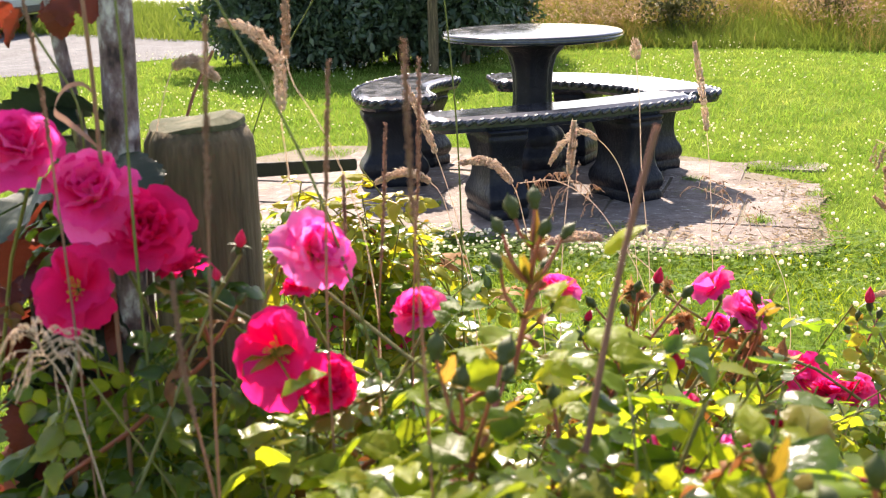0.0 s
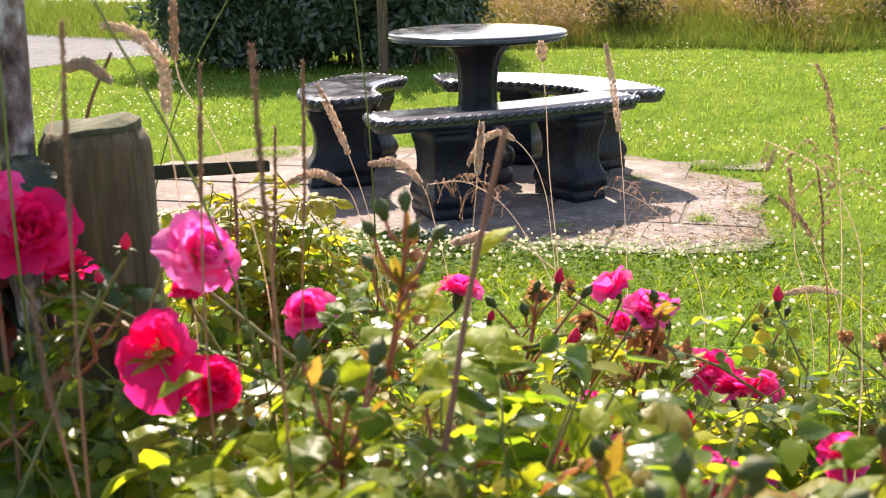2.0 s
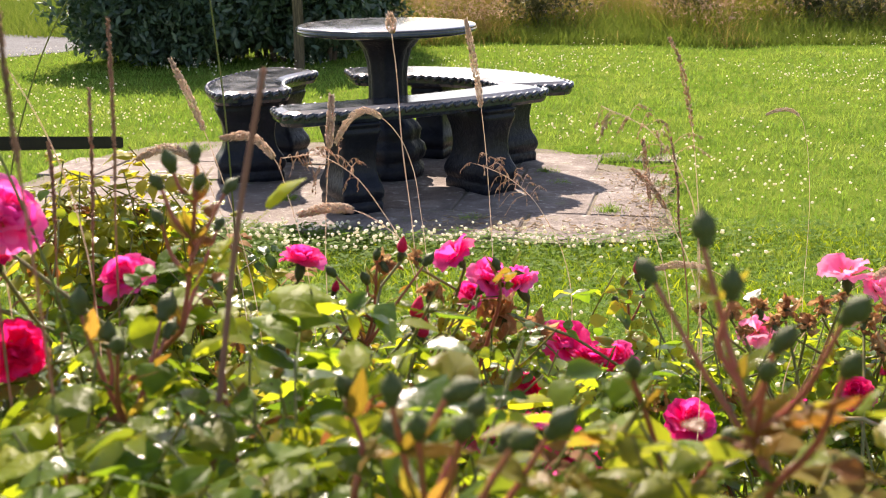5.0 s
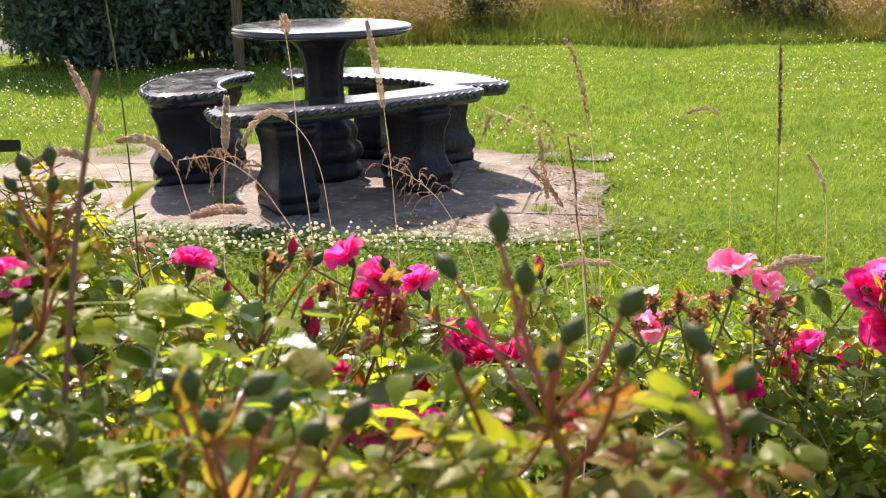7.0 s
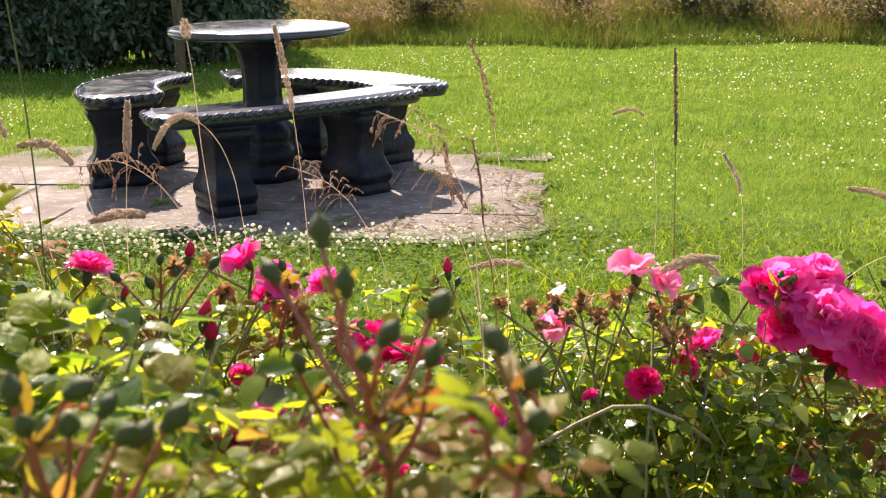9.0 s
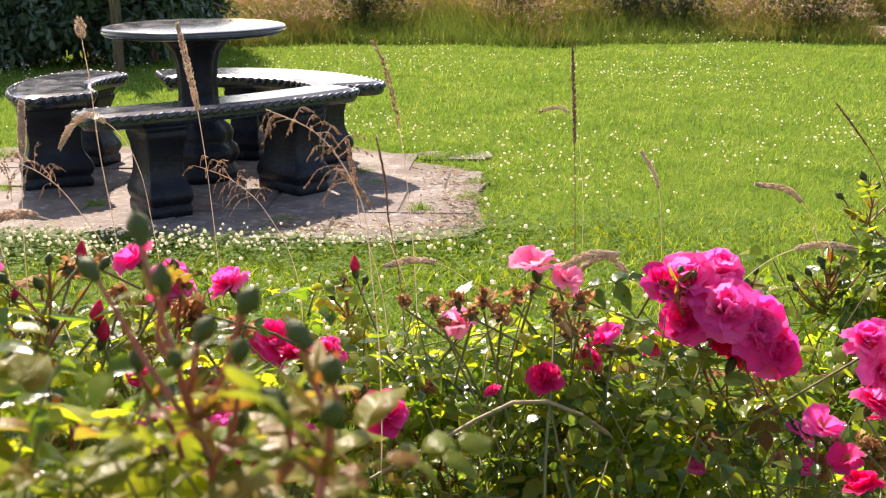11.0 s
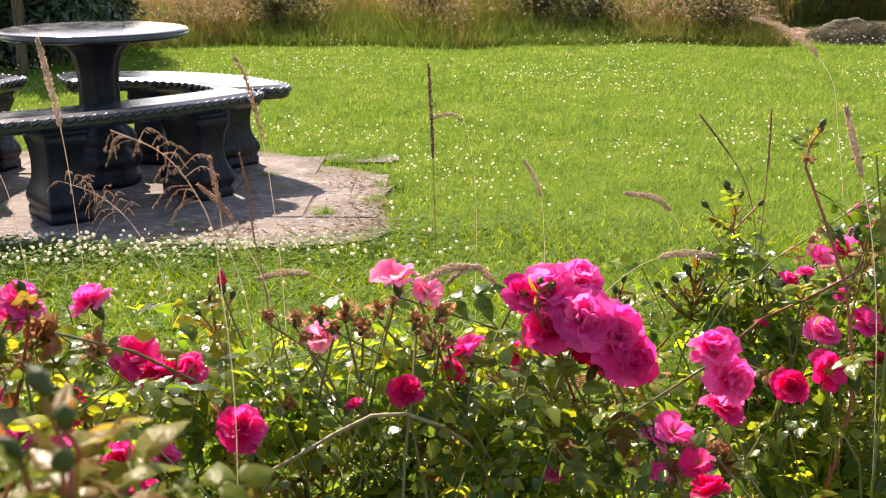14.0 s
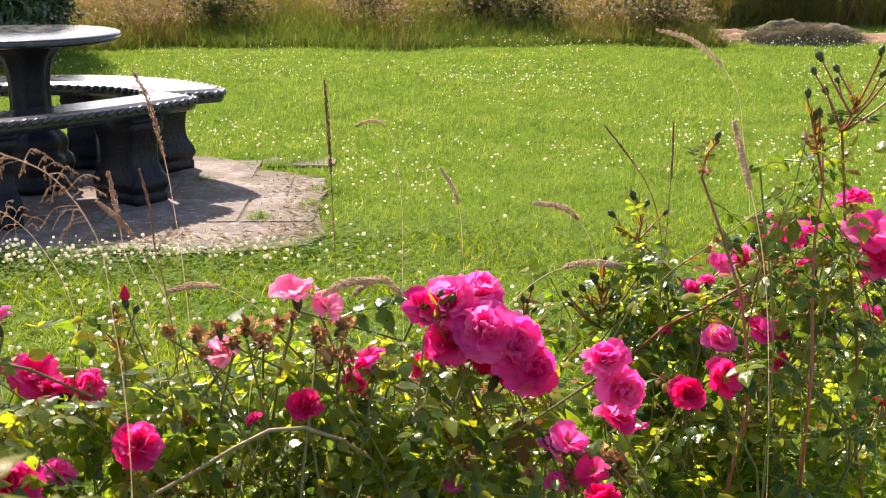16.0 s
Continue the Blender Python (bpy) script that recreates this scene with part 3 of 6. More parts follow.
M_PETAL = {
    "r": petal_mat("crimson_petal", (0.58, 0.010, 0.10), (0.72, 0.018, 0.17), (0.80, 0.05, 0.27)),
    "m": petal_mat("magenta_petal", (0.62, 0.019, 0.19), (0.76, 0.05, 0.31), (0.845, 0.165, 0.48)),
    "p": petal_mat("rose_pink_petal", (0.67, 0.05, 0.32), (0.80, 0.13, 0.455), (0.87, 0.31, 0.61)),
    "q": petal_mat("pale_pink_petal", (0.78, 0.22, 0.42), (0.84, 0.36, 0.55), (0.88, 0.52, 0.68)),
}
M_STAMEN = surface("yellow_stamen", [(0.3, (0.55, 0.28, 0.02)), (0.7, (0.75, 0.48, 0.06))], 200, 0.7, 0.3, 600, dist=0.0005)
M_DRY = leafy("withered_petal", [(0.0, (0.13, 0.055, 0.03)), (0.3, (0.38, 0.18, 0.085)), (0.6, (0.52, 0.30, 0.13)), (0.85, (0.62, 0.44, 0.24)), (1.0, (0.66, 0.34, 0.30))], 0.8, 0.5, island=False, patch=150, patch_amt=0.5, spec=0.1)
M_STRAW = leafy("dry_straw", [(0.0, (0.56, 0.42, 0.32)), (0.5, (0.76, 0.62, 0.51)), (1.0, (0.88, 0.78, 0.68))], 0.8, 0.6, patch=20, spec=0.2)
M_BROWNSTEM = leafy("brown_grass_stem", [(0.0, (0.26, 0.13, 0.095)), (0.5, (0.38, 0.215, 0.15)), (1.0, (0.50, 0.32, 0.23))], 0.7, 0.45, patch=20, spec=0.2)
M_CANE = leafy("dry_mauve_stem", [(0.0, (0.17, 0.075, 0.058)), (1.0, (0.30, 0.15, 0.115))], 0.7, 0.1, patch=20, spec=0.2)
M_GREENSTEM = leafy("green_grass_stem", [(0.0, (0.10, 0.14, 0.03)), (1.0, (0.22, 0.24, 0.06))], 0.5, 0.2, patch=20)

M_REDBUD = leafy("crimson_bud_petal", [(0.0, (0.42, 0.012, 0.055)), (0.6, (0.60, 0.022, 0.10)), (1.0, (0.72, 0.07, 0.17))], 0.5, 0.25, (1.3, 0.9, 0.9), spec=0.2, island=False, patch=2.5, patch_amt=0.6, vein=0.3)
M_YOUNG = leafy("reddish_young_leaf", [(0.0, (0.16, 0.05, 0.03)), (0.4, (0.22, 0.11, 0.035)), (0.7, (0.20, 0.17, 0.03)), (1.0, (0.26, 0.17, 0.05))], 0.36, 0.48, (1.5, 1.25, 0.7), spec=0.18, island=False, patch=40, vein=0.25)
M_BROWNLEAF = leafy("withered_leaf", [(0.0, (0.10, 0.045, 0.022)), (0.5, (0.25, 0.12, 0.05)), (1.0, (0.42, 0.26, 0.11))], 0.7, 0.35, (1.4, 1.1, 0.8), spec=0.15, island=False, patch=40, vein=0.3)
prng = np.random.default_rng(11)
LEAVES = [leaf_mesh("leaf", prng, s, M_LEAF, c) for s, c in ((0.022, 5), (0.026, 5), (0.030, 5), (0.034, 5), (0.020, 7), (0.028, 7), (0.024, 5), (0.036, 3))]
LEAVES_SPOT = [leaf_mesh("leaf", prng, s, M_LEAF_SPOT, c) for s, c in ((0.020, 5), (0.024, 5), (0.028, 5), (0.022, 7), (0.018, 5), (0.026, 3))]
BROAD = [leaf_mesh("leaf", prng, s, M_LEAF_BROAD, c) for s, c in ((0.033, 3), (0.036, 5), (0.042, 3), (0.030, 5))]
WARM = [leaf_mesh("leaf", prng, s, M_LEAF_WARM, c) for s, c in ((0.024, 3), (0.028, 5), (0.032, 3), (0.021, 5))]
M_LEAF_YELLOW = leafy("yellow_green_leaf", [(0.0, (0.17, 0.20, 0.025)), (0.5, (0.27, 0.28, 0.035)), (1.0, (0.36, 0.30, 0.05))], 0.35, 0.52, (1.8, 1.6, 0.7), spec=0.3, island=False, patch=40, vein=0.4)
YELLOW = [leaf_mesh("leaf", prng, s, M_LEAF_YELLOW, c) for s, c in ((0.020, 5), (0.024, 5), (0.018, 3))]
YOUNG = [leaf_mesh("leaf", prng, s, M_YOUNG, c) for s, c in ((0.016, 3), (0.020, 5), (0.018, 3))]
BROWN = [leaf_mesh("leaf", prng, s, M_BROWNLEAF, c) for s, c in ((0.020, 5), (0.024, 3), (0.017, 5))]
PETALS = {k: [petal_mesh("petal", prng, c, r, m) for c, r in ((0.25, 0.5), (0.35, 0.35), (0.5, 0.3), (0.7, 0.15), (0.9, 0.05))] for k, m in M_PETAL.items()}


def withered_mesh(rng):
    """A petal that has dried into a crumpled curl."""
    nu, nv = 8, 6
    v = []
    turn, ph = rng.uniform(2.0, 3.6), rng.uniform(0, 6.28)
    for i in range(nu):
        u = i / (nu - 1)
        for j in range(nv):
            w = -1 + 2 * j / (nv - 1)
            a = turn * u * (1 - 0.25 * w * math.sin(ph))
            r = 0.34 + 0.07 * math.sin(8 * u + 3 * w + ph)
            v.append((r * math.sin(a), w * 0.42 * (0.35 + u * (1 - 0.4 * u)) + 0.06 * math.sin(11 * u + ph), r * (1 - math.cos(a)) + 0.09 * math.sin(6 * w + ph + 4 * u)))
    f = [(i * nv + j, (i + 1) * nv + j, (i + 1) * nv + j + 1, i * nv + j + 1) for i in range(nu - 1) for j in range(nv - 1)]
    me = bpy.data.meshes.new("withered_petal")
    me.from_pydata(v, [], f)
    me.materials.append(M_DRY)
    return me


DRY = [withered_mesh(prng) for k in range(4)]


def bud_mesh(mat, tip=True):
    prof = [(0.12, -1.5), (0.35, -1.4), (0.5, -1.1), (0.42, -0.85), (0.62, -0.5), (0.72, 0.0), (0.66, 0.5), (0.46, 0.95), (0.24, 1.25), (0.1, 1.5), (0.03, 1.85)] if tip else [(0.3, -0.6), (0.62, -0.3), (0.8, 0.15), (0.7, 0.75), (0.48, 1.3), (0.22, 1.75), (0.04, 2.05)]
    bm = lathe([(r, z * (0.78 if tip else 1.0)) for r, z in prof], 10)
    for v in bm.verts:
        a = math.atan2(v.co.y, v.co.x)
        k = 1 + 0.09 * math.cos(5 * a + v.co.z * (0.0 if tip else 1.6))
        v.co.x *= k
        v.co.y *= k
    me = bpy.data.meshes.new("bud")
    bm.to_mesh(me)
    bm.free()
    me.materials.append(mat)
    me.polygons.foreach_set("use_smooth", [True] * len(me.polygons))
    return me


def calyx_mesh():
    """A round hip with five pointed sepals."""
    bm = lathe([(0.05, -0.75), (0.16, -0.6), (0.22, -0.35), (0.2, -0.1), (0.16, 0.02)], 8)
    for k in range(5):
        a = 2 * math.pi * k / 5
        d, n = Vector((math.cos(a), math.sin(a), 0)), Vector((-math.sin(a), math.cos(a), 0))
        p = [d * 0.12 + n * 0.10, d * 0.12 - n * 0.10, d * 0.46 - n * 0.07 + Vector((0, 0, -0.08)), d * 0.46 + n * 0.07 + Vector((0, 0, -0.08)), d * 0.78 + Vector((0, 0, -0.26))]
        v = [bm.verts.new(q) for q in p]
        bm.faces.new((v[0], v[1], v[2], v[3]))
        bm.faces.new((v[3], v[2], v[4]))
    me = bpy.data.meshes.new("calyx")
    bm.to_mesh(me)
    bm.free()
    me.materials.append(M_BUD)
    return me


def stamen_mesh(rng):
    pieces = []
    for k in range(26):
        a, r = rng.uniform(0, 6.28), rng.uniform(0.05, 0.24)
        top = np.array((r * math.cos(a) * 1.5, r * math.sin(a) * 1.5, rng.uniform(0.14, 0.24)))
        v, q = tube([(r * 0.4 * math.cos(a), r * 0.4 * math.sin(a), 0.02), top * 0.7, top * 0.9, top], [0.008, 0.008, 0.028, 0.02], 4)
        pieces.append((v, q))
    v, q = merge(pieces)
    me = bpy.data.meshes.new("bloom_middle")
    me.from_pydata(v.tolist(), [], q.tolist())
    me.materials.append(M_STAMEN)
    return me


def bract_mesh(rng, mat):
    v, f = leaflet(1.0, 0.3, 0.5, 0.3, rng.uniform(-0.2, 0.4), 4)
    me = bpy.data.meshes.new("bract")
    me.from_pydata(v.tolist(), [], f.tolist())
    me.materials.append(mat)
    return me


M_BRACT = leafy("pale_bract", [(0.0, (0.16, 0.16, 0.03)), (0.5, (0.24, 0.22, 0.05)), (1.0, (0.30, 0.16, 0.07))], 0.34, 0.5, (1.9, 1.6, 0.8), spec=0.2, island=False, patch=60, vein=0.2)
BRACTS = [bract_mesh(prng, m) for m in (M_BRACT, M_LEAF, M_YOUNG, M_BRACT)]
BUD, REDBUD, CALYX, STAMENS = bud_mesh(M_BUD), bud_mesh(M_REDBUD, False), calyx_mesh(), stamen_mesh(prng)


def child(name, me, parent, m, label=""):
    ob = new(name, me)
    ob.parent = parent
    ob.matrix_basis = m
    if label:
        ob["label"] = label
    return ob


def aim(p, axis, size, spin=0.0):
    q = Vector(axis).normalized().to_track_quat("Z", "Y").to_matrix().to_4x4()
    return Matrix.Translation(p) @ q @ Matrix.Rotation(spin, 4, "Z") @ Matrix.Diagonal((size, size, size, 1))


TONE = {"r": "deep crimson rose bloom", "m": "bright magenta rose bloom", "p": "rose-pink bloom", "q": "pale pink open rose bloom"}


def bloom(bush, p, radius, tone, rng, axis=None, full=None):
    """A half-double rose: a calyx, rings of petals and yellow stamens."""
    if axis is None:
        axis = (rng.uniform(-0.55, 0.55), rng.uniform(-0.75, 0.35), rng.uniform(0.45, 1.0))
    base = child("rose_bloom", CALYX, bush, aim(p, axis, radius, rng.uniform(0, 6.28)), TONE[tone])
    double = rng.random() < 0.7 if full is None else full
    rings = [(6, 80, 1.0, 0), (7, 63, 0.94, 1), (7, 46, 0.84, 2), (6, 30, 0.7, 3), (5, 15, 0.55, 4)] if double else [(5, 76, 1.05, 0), (5, 58, 1.0, 1)]
    for n, tilt, sc, kind in rings:
        off = rng.uniform(0, 6.28)
        for k in range(n):
            a = off + 2 * math.pi * (k + rng.uniform(-0.18, 0.18)) / n
            t = radians(90 - tilt + rng.uniform(-16, 16))
            s = sc * rng.uniform(0.8, 1.12)
            m = Matrix.Rotation(a, 4, "Z") @ Matrix.Translation((0.05, 0, 0.02 * kind)) @ Matrix.Rotation(-t, 4, "Y") @ Matrix.Rotation(rng.uniform(-0.45, 0.45), 4, "X") @ Matrix.Diagonal((s, s * rng.uniform(0.85, 1.1), s, 1))
            child("petal", PETALS[tone][kind], base, m)
    child("bloom_middle", STAMENS, base, Matrix.Translation((0, 0, 0.06)), "yellow stamens")
    return base


def stem_to(bush, root, tip, rng, mat, r0=0.0026, r1=0.0012, bend=0.10):
    """A stem from the ground to a tip, rising steeply and then leaning out."""
    root, tip = np.array((*root, 0.0)) if len(root) == 2 else np.array(root, float), np.array(tip, float)
    j = rng.normal(0, bend, 3) * np.array((1, 1, 0.2))
    a = root + (tip - root) * np.array((0.30, 0.30, 0.42)) + j * 0.6
    b = root + (tip - root) * np.array((0.72, 0.72, 0.78)) + j
    pts = bezier([root, a, b, tip], 14)
    wob = rng.normal(0, 0.003, pts.shape)
    wob[0] = wob[-1] = 0
    pts = pts + wob
    v, q = tube(pts, np.linspace(r0, r1, len(pts)), 6)
    arrays("stem", v, q, mat, bush, smooth=True)
    return pts


LEAF_COUNT = {}
LEAF_REST = {}
FLOWERS = []


def clear_of_flowers(p):
    """Blooms open above the leaves, towards the sun: keep the space in front of them free."""
    for x, y, z, r in FLOWERS:
        u = min(max(((y - p[1]) * 0.6 + (p[2] - z) * 0.8), 0.0), 0.07)
        dx, dy, dz = p[0] - x, p[1] - (y - 0.6 * u), p[2] - (z + 0.8 * u)
        if dx * dx + dy * dy + dz * dz < (r + 0.02) ** 2:
            return False
    return True


def put_leaf(bush, me, m):
    """A leaf of its own up to a number on each bush; past it the leaves are joined."""
    LEAF_COUNT[bush.name] = LEAF_COUNT.get(bush.name, 0) + 1
    if LEAF_COUNT[bush.name] <= 280:
        child("leaf", me, bush, m)
    else:
        LEAF_REST.setdefault(bush.name, []).append((me, m))


def join_leaves(bush, mat):
    pieces = []
    for me, m in LEAF_REST.get(bush.name, []):
        v, f = LOWER[me["plain"]]
        pieces.append((v @ np.array(m.to_3x3()).T + np.array(m.translation), f))
    if pieces:
        v, f = merge(pieces)
        tagged(arrays("foliage", v, f, mat, bush, smooth=True), kind="stuff")


def leaves_on(bush, pts, rng, low, high, step, bank, size=1.0, dry=0.05):
    """Rose leaves set along a stem between two heights, spiralling round it."""
    d = np.concatenate([[0], np.cumsum(np.linalg.norm(np.diff(pts, axis=0), axis=1))])
    s, az = rng.uniform(0, step), rng.uniform(0, 360)
    while s < d[-1]:
        p = np.array([np.interp(s, d, pts[:, k]) for k in range(3)])
        az += 137 + rng.uniform(-25, 25)
        s += step * rng.uniform(0.7, 1.3)
        if not low < p[2] < high or not clear_of_flowers(p):
            continue
        sc = size * rng.uniform(0.75, 1.2)
        m = Matrix.Translation(p) @ Euler((radians(rng.uniform(-30, 30)), radians(rng.uniform(-15, 62)), radians(az))).to_matrix().to_4x4() @ Matrix.Diagonal((sc, sc, sc, 1))
        pick = rng.random()
        kind = YOUNG if pick < 0.12 else BROWN if pick < 0.12 + dry else bank
        put_leaf(bush, kind[rng.integers(len(kind))], m)


def rose_bush(roots, label, seed, blooms=(), buds=(), red_buds=(), fill=(), bank=None, mat=None, size=1.0, spent=(), step=0.035, dry=0.05, more=0):
    """A shrub rose. roots: where its canes leave the ground. blooms: (x, y, z, radius, tone); buds: (x, y, z, radius);
    fill: (count, x0, x1, y0, y1, z0, z1), leafy shoots with tips in that box."""
    rng = np.random.default_rng(seed)
    bank, mat = bank or LEAVES, mat or M_STEM
    bush = empty("rose_bush", pose(roots[0][0], roots[0][1], 0))
    FLOWERS.extend(b[:4] for b in blooms)
    tagged(bush, label, "rose bush", "rose bushes along the bed")
    shift = np.array(bush.matrix_world.translation)
    loc = lambda p: np.array(p[:3], float) - shift
    near = lambda p: np.array(min(roots, key=lambda r: (r[0] - p[0]) ** 2 + (r[1] - p[1]) ** 2))

    def grow(tip, r0=0.0026, r1=0.0012, mt=None):
        r = near(tip) + rng.normal(0, 0.07, 2)
        return stem_to(bush, r - shift[:2], loc(tip), rng, mt or mat, r0, r1)

    for b in blooms:
        p = loc(b)
        base = bloom(bush, p, b[3] * 1.06, b[4], rng, *b[5:])
        ax = base.matrix_basis.to_3x3() @ Vector((0, 0, -0.75))
        pts = grow(np.array(b[:3]) + np.array(ax), 0.0028, 0.0014)
        leaves_on(bush, pts, rng, b[2] - 0.34, b[2] - 0.03, step * 1.3, bank, size)
    # bud stalks join in sprays: one shoot for each few buds
    left = [np.array(b) for b in buds]
    left += [np.array((b[0] + rng.normal(0, 0.014), b[1] + rng.normal(0, 0.014), b[2] - rng.uniform(0.004, 0.03), b[3] * rng.uniform(0.7, 0.9))) for b in buds for k in range(more)]
    while left:
        head = max(left, key=lambda b: b[2])
        spray = [b for b in left if np.linalg.norm(b[:3] - head[:3]) < 0.085]
        left = [b for b in left if not any(b is s for s in spray)]
        mean = np.mean([b[:3] for b in spray], axis=0)
        low = min(b[2] for b in spray)
        fork = np.array((mean[0], mean[1], low - 0.045)) + rng.normal(0, 0.006, 3)
        crown = head[:3] - np.array((0, 0, 1.25 * head[3]))
        pts = grow(fork, 0.0032, 0.0017, M_REDSTEM)
        leaves_on(bush, pts, rng, fork[2] - 0.3, fork[2], step, bank, size)
        spine = bezier([fork, fork + (crown - fork) * 0.5 + rng.normal(0, 0.004, 3), crown], 10)
        v, q = tube(spine - shift, np.linspace(0.0017, 0.0011, 10), 6)
        arrays("stalk", v, q, M_REDSTEM, bush, smooth=True)
        for b in spray:
            out = 0.0 if b is head else float(np.hypot(*(b[:2] - mean[:2])))
            u = np.clip((b[2] - out * 1.1 - 0.016 - fork[2]) / max(crown[2] - fork[2], 0.01), 0, 1)
            k = spine[int(round(u * 9))] if b is not head else spine[7]
            ax = (b[:3] - k) * np.array((1.15, 1.15, 1)) + rng.normal(0, 0.004, 3)
            ax /= np.linalg.norm(ax)
            child("bud", BUD, bush, aim(loc(b), ax, b[3] * 1.1, rng.uniform(0, 6)), "plump green rose bud")
            if b is not head:
                tip = b[:3] - ax * 1.1 * b[3]
                mid = (tip + k) / 2 + np.array((0, 0, -0.004)) + rng.normal(0, 0.002, 3)
                v, q = tube(bezier([k - shift, mid - shift, tip - shift], 7), np.linspace(0.0015, 0.0010, 7), 6)
                arrays("stalk", v, q, M_REDSTEM, bush, smooth=True)
            for j in range(3):
                sc = rng.uniform(0.012, 0.028)
                child("bract", BRACTS[rng.integers(4)], bush, Matrix.Translation(k - shift) @ Euler((rng.uniform(-0.6, 0.6), radians(rng.uniform(-70, -10)), rng.uniform(0, 6.28))).to_matrix().to_4x4() @ Matrix.Diagonal((sc, sc, sc, 1)), "reddish-green bract")
        for k in range(4):
            q = spine[rng.integers(5)] + rng.normal(0, 0.002, 3)
            sc = 0.7 * size
            kind = YOUNG if k % 2 else bank
            child("leaf", kind[rng.integers(len(kind))], bush, Matrix.Translation(q - shift) @ Euler((rng.uniform(-0.5, 0.5), radians(rng.uniform(-50, 10)), rng.uniform(0, 6.28))).to_matrix().to_4x4() @ Matrix.Diagonal((sc, sc, sc, 1)))
    for b in red_buds:
        ax = (rng.uniform(-0.3, 0.3), rng.uniform(-0.3, 0.2), 1)
        base = child("bud", REDBUD, bush, aim(loc(b), ax, b[3] * 0.85, rng.uniform(0, 6)), "opening crimson rose bud")
        child("calyx", CALYX, base, Matrix.Translation((0, 0, -0.35)) @ Matrix.Rotation(0.15, 4, "X") @ Matrix.Diagonal((2.6, 2.6, 2.2, 1)), "green calyx")
        pts = grow(np.array(b[:3]) - np.array((0, 0, b[3] * 1.4)), 0.003, 0.0013)
        leaves_on(bush, pts, rng, b[2] - 0.3, b[2] - 0.03, step * 1.3, bank, size)
    for x, y, z, r in spent:
        p = np.array((x, y, z))
        base = child("spent_bloom", CALYX, bush, aim(loc(p), rng.normal(0, 0.5, 3) + np.array((0, 0, 0.7)), r * 0.82), "withered brown bloom")
        for k in range(13):
            m = Euler((rng.uniform(-2.5, 2.5), rng.uniform(-1.3, 1.3), rng.uniform(0, 6.28))).to_matrix().to_4x4() @ Matrix.Diagonal((rng.uniform(0.6, 1.7), rng.uniform(0.25, 0.9), rng.uniform(0.5, 1.3), 1))
            child("withered_petal", DRY[k % 4], base, m)
        grow(p - np.array((0, 0, r * 0.6)), 0.003, 0.0014)
    for n, x0, x1, y0, y1, z0, z1 in fill:
        for k in range(n):
            tip = np.array((rng.uniform(x0, x1), rng.uniform(y0, y1), rng.uniform(z0, z1)))
            pts = grow(tip, 0.0022, 0.0008, M_STEM)
            leaves_on(bush, pts, rng, tip[2] - 0.34, tip[2] + 0.01, step, bank, size, dry)
            leaves_on(bush, pts, rng, tip[2] - 0.07, tip[2] + 0.01, step * 0.9, bank, size * 0.85, dry)
    join_leaves(bush, M_LEAF_JOINED)
    return bush


# ---- rose bed ----
rose_bush([(0.02, 1.0), (-0.12, 0.98), (0.15, 0.98)], "shrub rose with heavy crimson blooms beside the timber post", 21, blooms=[
    (-0.047, 0.95, 1.118, 0.029, "m", (0.1, -0.6, 0.7), True), (-0.001, 0.95, 1.085, 0.031, "m", (0.1, -0.6, 0.7), True), (0.027, 0.96, 1.058, 0.031, "r", (0.3, -0.6, 0.6), True), (-0.008, 0.93, 1.027, 0.027, "r", (0.1, -0.8, 0.3), False),
    (0.052, 0.97, 1.03, 0.018, "r"), (-0.015, 1.0, 1.045, 0.022, "m"), (0.146, 0.955, 1.047, 0.027, "p", (0.6, -0.4, 0.5), True), (0.133, 0.915, 0.992, 0.030, "r", (-0.25, -0.85, 0.35), False),
    (0.157, 0.925, 0.968, 0.021, "r", (0.5, -0.5, 0.2)), (0.125, 0.99, 1.011, 0.012, "r"), (0.205, 1.02, 0.986, 0.020, "m")],
    buds=[(0.062, 0.93, 1.033, 0.004), (0.10, 0.94, 1.02, 0.004)],
    red_buds=[(0.095, 0.96, 1.053, 0.0057), (0.088, 0.93, 1.038, 0.0045), (0.125, 0.95, 1.05, 0.0045)],
    fill=[(26, -0.26, 0.2, 0.88, 1.06, 0.86, 0.985), (10, -0.02, 0.26, 0.86, 1.02, 0.88, 0.97)], size=0.92)
rose_bush([(0.29, 0.90), (0.25, 0.8)], "tall budding rose shoots with broad glossy leaves", 22, buds=[
    (0.286, 0.86, 1.103, 0.0056), (0.298, 0.87, 1.106, 0.0051), (0.278, 0.86, 1.092, 0.0044), (0.317, 0.87, 1.087, 0.0045), (0.284, 0.84, 1.026, 0.0069), (0.264, 0.80, 1.024, 0.006),
    (0.285, 0.84, 1.013, 0.0051), (0.31, 0.85, 0.996, 0.0052), (0.302, 0.90, 1.058, 0.004), (0.277, 0.86, 1.072, 0.0042), (0.251, 0.80, 1.042, 0.0061), (0.286, 0.75, 1.036, 0.005), (0.305, 0.85, 1.094, 0.0045)],
    fill=[(9, 0.2, 0.36, 0.70, 0.80, 0.95, 1.01), (26, 0.2, 0.44, 0.70, 0.95, 0.92, 1.02)], mat=M_REDSTEM, bank=BROAD)
